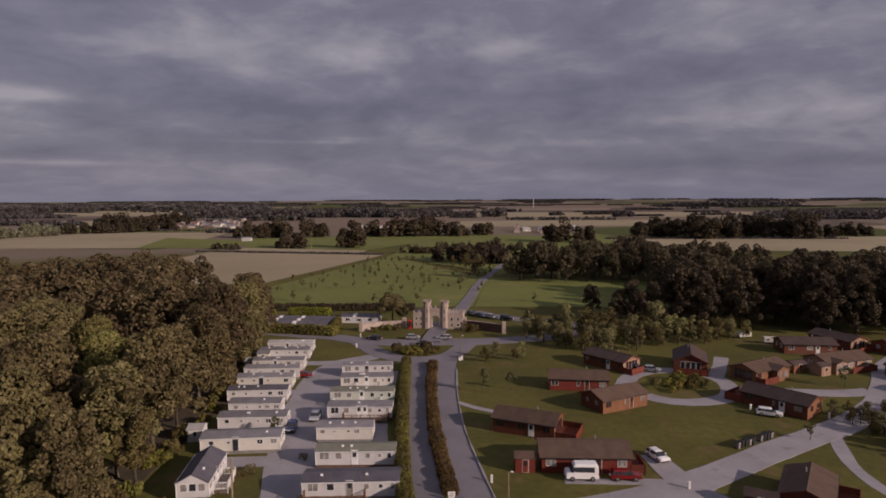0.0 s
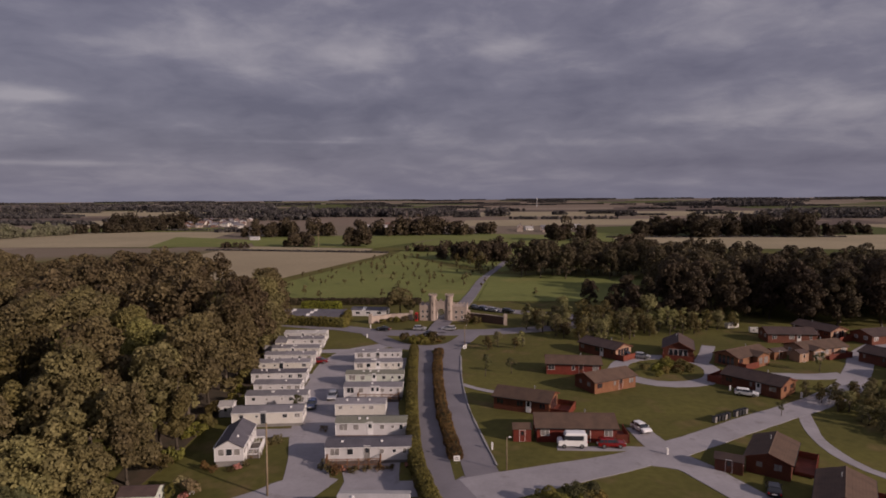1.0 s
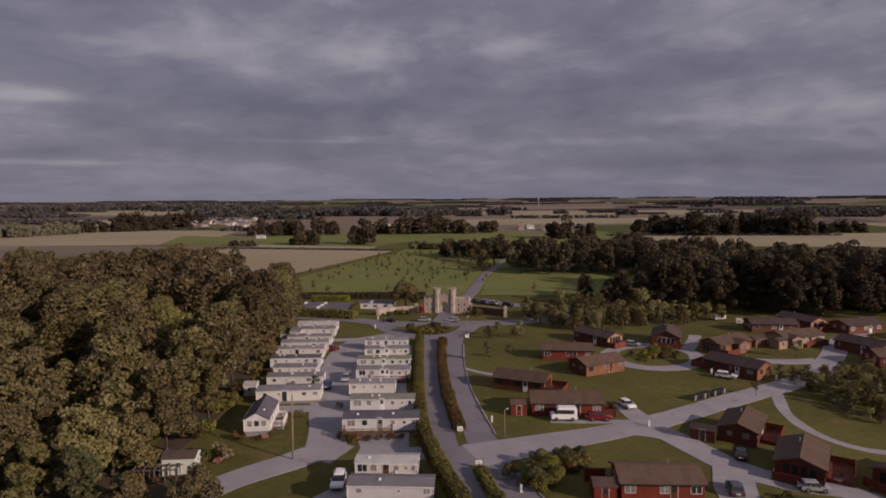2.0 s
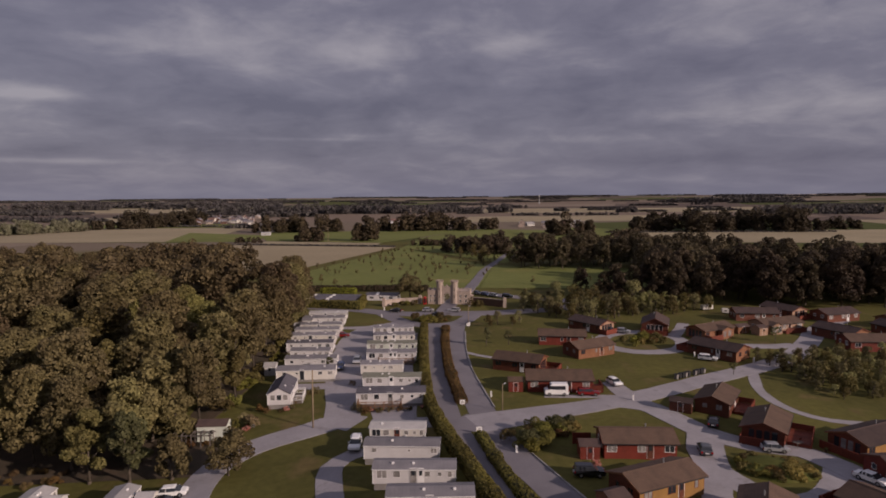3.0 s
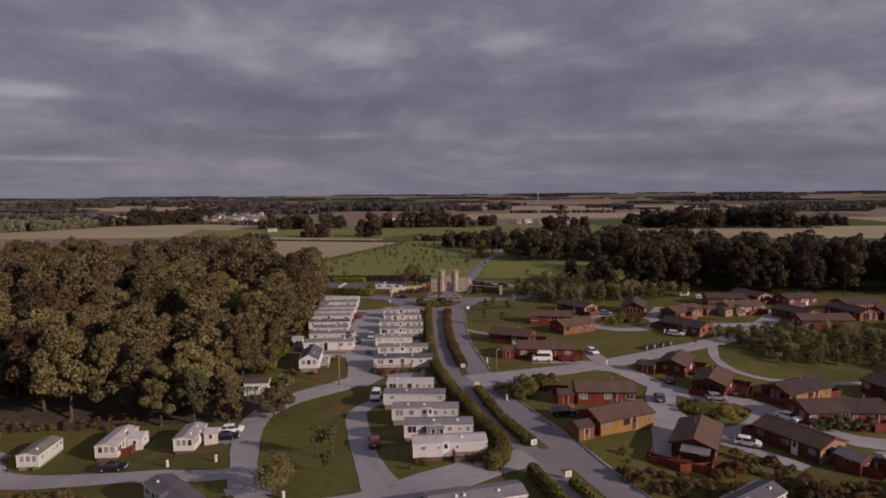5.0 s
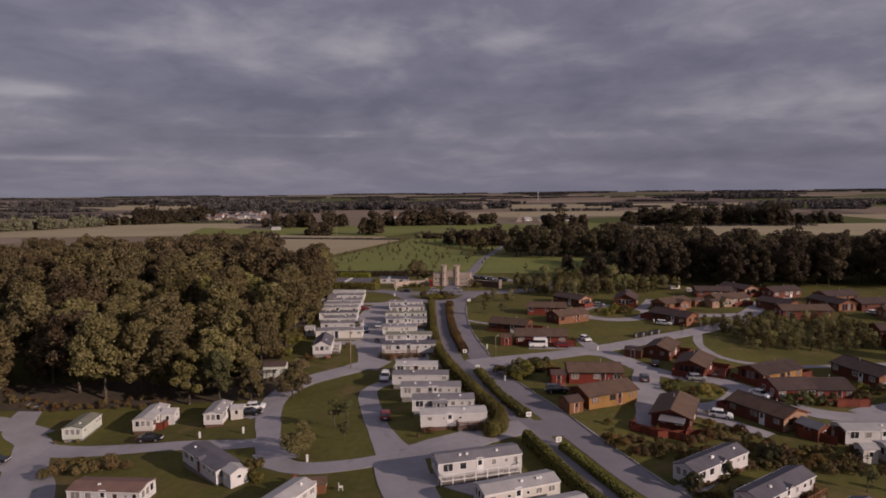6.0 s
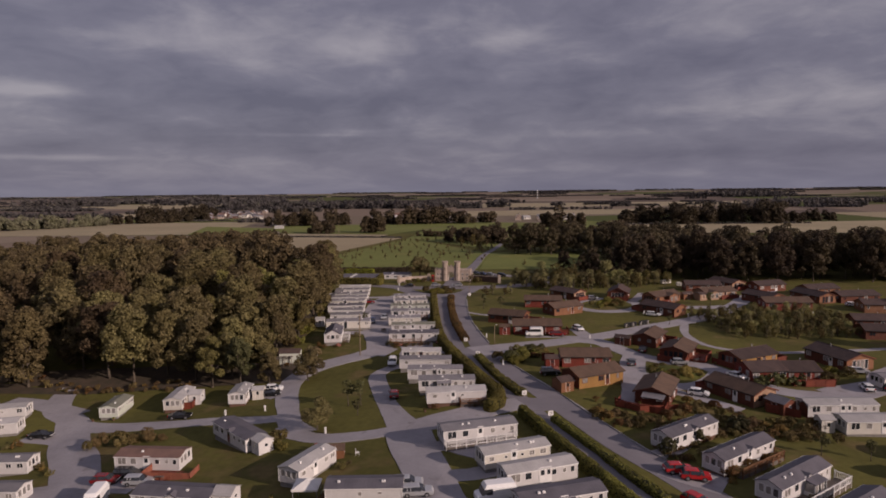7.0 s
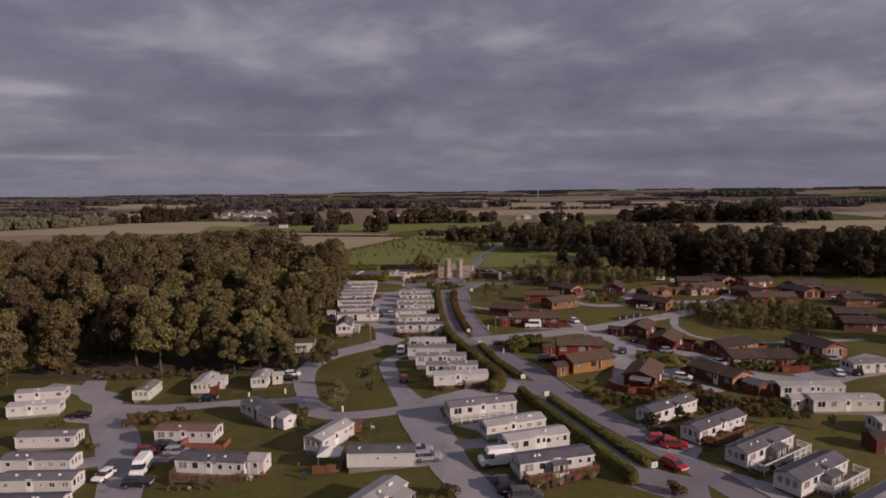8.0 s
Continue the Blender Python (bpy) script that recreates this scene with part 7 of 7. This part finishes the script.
board_fence([(58.0, 47.6), (63.6, 48.4)], 1.2, "red-brown boarded fence before a lodge")
board_fence([(44.8, 33.0), (49.0, 30.4)], 1.4, "red-brown boarded fence by a shed")
board_fence([(4.4, -5.0), (13.6, -1.4)], 0.9, "low orange boarded garden fence", PLANK)


def canopy(x, y, rz):
    root = thing("garden_canopy", at(x, y, rz), "white canvas garden canopy over a fenced deck", "canopy")
    for px in (-1.4, 1.4):
        for py in (-1.4, 1.4):
            part("leg", boxm(px - 0.04, px + 0.04, py - 0.04, py + 0.04, 0, 2.1), STEEL, root)
    bm = bmesh.new()
    base = [bm.verts.new((px, py, 2.05)) for px, py in ((-1.55, -1.55), (1.55, -1.55), (1.55, 1.55), (-1.55, 1.55))]
    low = [bm.verts.new((px, py, 1.85)) for px, py in ((-1.55, -1.55), (1.55, -1.55), (1.55, 1.55), (-1.55, 1.55))]
    top = bm.verts.new((0, 0, 2.75))
    for i in range(4):
        bm.faces.new((base[i], base[(i + 1) % 4], top))
        bm.faces.new((low[i], low[(i + 1) % 4], base[(i + 1) % 4], base[i]))
    part("roof", bm, CANVAS, root)


canopy(-21.6, 1.4, 5)
board_fence([(-23.4, -1.0), (-19.6, -0.6), (-19.4, 1.6)], 1.2, "brown boarded fence round a small deck", PLANK)

far_wood("hedgerow_belt", lines, LEAF_HAZED, "hedgerows and copses across the plain to the skyline", 4)


def house(x, y, rz, w, d, h, wall, roof):
    root = thing("village_house", at(x, y, rz), "small village house with pale walls and tiled roof", "house", "far village houses")
    part("wall", prism_x(bmesh.new(), [(-d / 2, -0.5), (-d / 2, h), (0, h + d * 0.33), (d / 2, h), (d / 2, -0.5)], -w / 2, w / 2), wall, root)
    part("roof", gable_roof(w, d, h, h + d * 0.35, 0.3, 0.2, 0.15), roof, root)
    part("chimney", boxm(w * 0.3, w * 0.3 + 0.7, -0.35, 0.35, h + d * 0.2, h + d * 0.35 + 1.0), SKIRT, root)
    for u in (-0.3, 0.3):
        window(root, face(u * w, -d / 2, h * 0.6, 0), 1.2, 1.2, 1)


hr = random.Random(5)
for i in range(36):
    v = hr.uniform(0, 1)
    house(-352 - 80 * v + hr.uniform(-48, 48), 745 + 230 * v + hr.uniform(-20, 20), hr.choice((0, 90, 20)), hr.uniform(7, 10), 6, hr.choice((2.6, 3.4)), hr.choice((CREAM, SKIRT, CREAM, STONE)), hr.choice((ROOF_PALE, ROOF_SLATE, ROOF_RED, ROOF_GREY)))
for i in range(12):
    house(-150 + hr.uniform(0, 60), 690 + hr.uniform(-10, 60), hr.choice((0, 90, 20)), hr.uniform(7, 11), 6.5, hr.choice((2.4, 4.0)), STONE, hr.choice((ROOF_PALE, ROOF_RED)))
for i in range(14):
    house(25 + hr.uniform(0, 70), 640 + hr.uniform(-10, 60), hr.choice((0, 90, 20)), hr.uniform(7, 11), 6.5, hr.choice((2.4, 4.0)), hr.choice((STONE, CREAM)), hr.choice((ROOF_PALE, ROOF_RED, ROOF_GREY)))


def mast(x, y, h):
    root = thing("radio_mast", at(x, y), "tall slim grey mast on the skyline", "mast")
    part("shaft", rod(bmesh.new(), (0, 0, -1), (0, 0, h), 1.5, 0.8, 8), STEEL, root)
    part("head", rod(bmesh.new(), (0, 0, h * 0.8), (0, 0, h * 0.95), 1.9, 1.8, 8), STEEL, root)


mast(152, 2073, 30)


# ---- unseen trees added east of the park to shade the outer lodges in late sun ----
unseen_shade_belt = [(124, 62), (132, 74), (141, 86), (149, 98)]
plant(dark, unseen_shade_belt, rng, 0.9, 1.15, "trees past the outer lodges")

# ---- bushes at the top of the avenue and in the last gardens ----
plant(young, [(-7.0, 296), (-6.0, 306), (8.0, 300), (10.5, 309), (-12, 322), (14, 292), (-20, 330)], rng, 1.0, 1.5, "round bushes along the avenue")
plant(bushes, [(-4.6, -9.0), (-6.2, -11.0), (-5.4, -13.0), (20.8, -10.6), (19.6, -12.0)], rng, 0.8, 1.2, "shrubs in the beds")
plant(thin_tree, [(50.8, 15.5), (45.0, 16.5)], rng, 0.8, 1.0, "thin young trees")


for (ax, ay), (bx, by), n in (((29.6, 8.2), (38.2, 14.6), 12), ((26.0, 15.6), (33.4, 21.6), 7), ((33.4, -0.6), (37.4, 2.6), 5), ((36.8, 24.4), (40.4, 20.6), 6), ((23.6, 13.4), (26.6, 12.2), 4), ((17.8, 34.6), (18.2, 28.6), 3), ((27.4, 27.8), (33.6, 31.4), 7), ((33.0, 35.2), (38.6, 32.0), 7)):
    plant([scrub[1], gardens[0], scrub[2], gardens[1]], [(ax + (bx - ax) * (k + rng.uniform(-0.3, 0.3)) / max(1, n - 1), ay + (by - ay) * (k + rng.uniform(-0.3, 0.3)) / max(1, n - 1)) for k in range(n)], rng, 0.5, 0.95, "shrubs round the chalet gardens")
plant([make_bush("upright_shrub", 156, 0.9, 2.6, 1300, 0.12, LEAF_BLUE, "tall grey-green shrub beside a chalet")], [(29.4, 17.6), (36.0, 21.8), (37.4, 22.4)], rng, 0.8, 1.1, "tall garden bushes")


plant([make_bush("spiky_shrub", 157, 1.2, 1.5, 700, 0.16, LEAF_BEECH, "spiky brown-green shrub beside the drive")], [(21.6, -7.0)], rng, 1, 1.01)


# ---- garden things ----
def planter(seed, leaf):
    root = thing("plant_pot", Matrix(), "terracotta pot with a low leafy plant beside a caravan", "planter")
    part("pot", rod(bmesh.new(), (0, 0, 0), (0, 0, 0.34), 0.15, 0.22, 10), STONE_DARK, root)
    r = np.random.default_rng(seed)
    d = r.normal(size=(46, 3))
    d[:, 2] = np.abs(d[:, 2])
    d /= np.linalg.norm(d, axis=1)[:, None]
    ob = new("plant", raw_mesh("plant", leaf_cards(d * 0.27 + (0, 0, 0.36), d, 0.1, r), 4, leaf))
    ob.parent = root
    return root


def garden_chair(material, label):
    root = thing("garden_chair", Matrix(), label, "chair")
    part("seat", boxm(-0.25, 0.25, -0.25, 0.25, 0.41, 0.45, bevel=0.012), material, root)
    part("backrest", boxm(-0.25, 0.25, 0.21, 0.25, 0.5, 0.95, bevel=0.012), material, root)
    for px in (-0.22, 0.22):
        for py in (-0.22, 0.23):
            part("leg", boxm(px - 0.02, px + 0.02, py - 0.02, py + 0.02, 0, 0.41 if py < 0 else 0.52), material, root)
    return root


def garden_table(material, label):
    root = thing("garden_table", Matrix(), label, "table")
    part("tabletop", boxm(-0.7, 0.7, -0.42, 0.42, 0.71, 0.75, bevel=0.015), material, root)
    for px in (-0.6, 0.6):
        for py in (-0.34, 0.34):
            part("leg", boxm(px - 0.03, px + 0.03, py - 0.03, py + 0.03, 0, 0.71), material, root)
    return root


def set_out(proto, spots, group):
    """Stands copies of small things at (x, y, turn, lift)."""
    for x, y, rz, lift in spots:
        src = proto[len(PLANTED) % len(proto)]
        m = at(x, y, rz, lift)
        ob = copy_thing(src, m) if src.name in PLANTED else src
        PLANTED.add(src.name)
        PLANTED.add((x, y))
        ob.matrix_basis = m
        ob["group"] = group


pots = [planter(200, LEAF_BUSH), planter(201, LEAF_YELLOW), planter(202, FLOWER)]
set_out(pots, [(5.7, -6.5, 0, 0), (6.8, -6.4, 0, 0), (7.6, -6.0, 0, 0), (8.5, -5.6, 0, 0), (-42.3, -3.2, 0, 0), (-40.8, -3.3, 0, 0), (-39.2, -3.5, 0, 0), (-37.6, -3.5, 0, 0), (-36.1, -3.6, 0, 0),
               (-12.4, 72.3, 0, 0), (-42.6, 10.4, 0, 0), (-44.2, 10.2, 0, 0), (29.4, 9.6, 0, 0), (31.2, 10.6, 0, 0), (24.8, 33.4, 0, 0), (38.2, 60.6, 0, 0), (46.2, 60.4, 0, 0),
               (-16.6, 56.0, 0, 0), (-9.4, 35.8, 0, 0), (-10.4, 28.9, 0, 0), (-26.4, 2.2, 0, 0), (52.0, 48.6, 0, 0), (53.4, 48.9, 0, 0), (54.8, 49.0, 0, 0), (56.2, 49.1, 0, 0), (-72.4, 36.0, 0, 0), (-68.4, 36.0, 0, 0)], "plant pots")
plastic = garden_chair(TRIM, "white plastic garden chair on a patio")
wooden = garden_chair(DECK, "red-brown wooden garden chair on a patio")
set_out([plastic, wooden], [(-33.6, -1.6, 20, 0), (-31.8, -1.4, 160, 0), (-30.0, -1.4, 60, 0), (10.6, -4.3, 200, 0), (9.2, -4.2, 10, 0), (-24.8, 16.4, 40, 0), (-18.2, 13.6, 100, 0),
                            (44.0, 62.6, 30, 0), (-38.9, 65.4, 90, 0), (-43.4, 9.6, 10, 0), (39.6, 4.6, 60, 0)], "garden chairs")
set_out([garden_chair(PAINTS["blue"], "blue folding garden chair on a lawn")], [(-24.2, -2.2, 30, 0)], "garden chairs")
set_out([garden_table(DECK_GREY, "weathered wooden garden table on a patio")], [(-32.7, -1.5, 0, 0), (9.9, -4.1, 20, 0), (-24.0, 15.4, 40, 0), (43.0, 61.6, 30, 0), (-39.6, 66.4, 0, 0), (-44.6, 9.4, 0, 0)], "garden tables")

plant([make_bush("pampas_clump", 122, 1.0, 2.0, 420, 0.16, LEAF_PALE, "tall pale pampas clump in a flower garden")], [(-38.7, 64.6), (-40.2, 65.4)], rng, 0.9, 1.2, "pampas clumps")
plant([make_bush("upright_conifer", 123, 0.5, 2.8, 420, 0.13, LEAF_HEDGE, "narrow upright yellow-green conifer in a garden")], [(-41.2, 63.6), (-41.1, 64.6), (50.4, 48.2), (51.6, 48.0), (52.8, 47.7), (54.0, 47.5), (55.2, 47.8), (49.6, 49.4), (56.4, 48.4)], rng, 0.6, 0.95, "upright conifers")
plant([make_bush("red_leaved_bush", 124, 0.8, 1.0, 300, 0.13, LEAF_RUST, "dark red-leaved bush beside a chalet")], [(-40.0, 71.4), (-44.0, 59.4), (-46.2, 59.2), (-48.2, 59.0)], rng, 0.8, 1.1, "red-leaved bushes")


def pergola(x, y, rz, length):
    root = thing("garden_pergola", at(x, y, rz), "weathered grey timber pergola over flower beds under trees", "pergola")
    n = 5
    for i in range(n):
        px = length * i / (n - 1)
        for py in (0, 1.6):
            part("post", boxm(px - 0.06, px + 0.06, py - 0.06, py + 0.06, -0.3, 2.2), DECK_GREY, root)
        part("cross_beam", boxm(px - 0.05, px + 0.05, -0.3, 1.9, 2.3, 2.42), DECK_GREY, root)
    for py in (0, 1.6):
        part("beam", boxm(-0.4, length + 0.4, py - 0.06, py + 0.06, 2.16, 2.3), DECK_GREY, root)


pergola(-48.6, 58.4, 6, 5.6)
plant([make_tree("drooping_tree", 103, 3.4, 9.6, 0.6, 36, 6000, 0.19, LEAF_OAK, "drooping brownish tree over a garden pergola")], [(-49.6, 61.0)], rng, 1, 1.01)
plant(bushes, [(-46.4, 70.5), (-45.8, 74), (-46.0, 80.5), (-46.6, 85), (-47.0, 90), (-47.2, 96), (-47.6, 102), (-49.0, 107), (-50.2, 113), (-51.4, 119), (-52.4, 125), (-54.4, 131), (-55.4, 139)], rng, 0.8, 1.5, "undergrowth at the wood's edge")
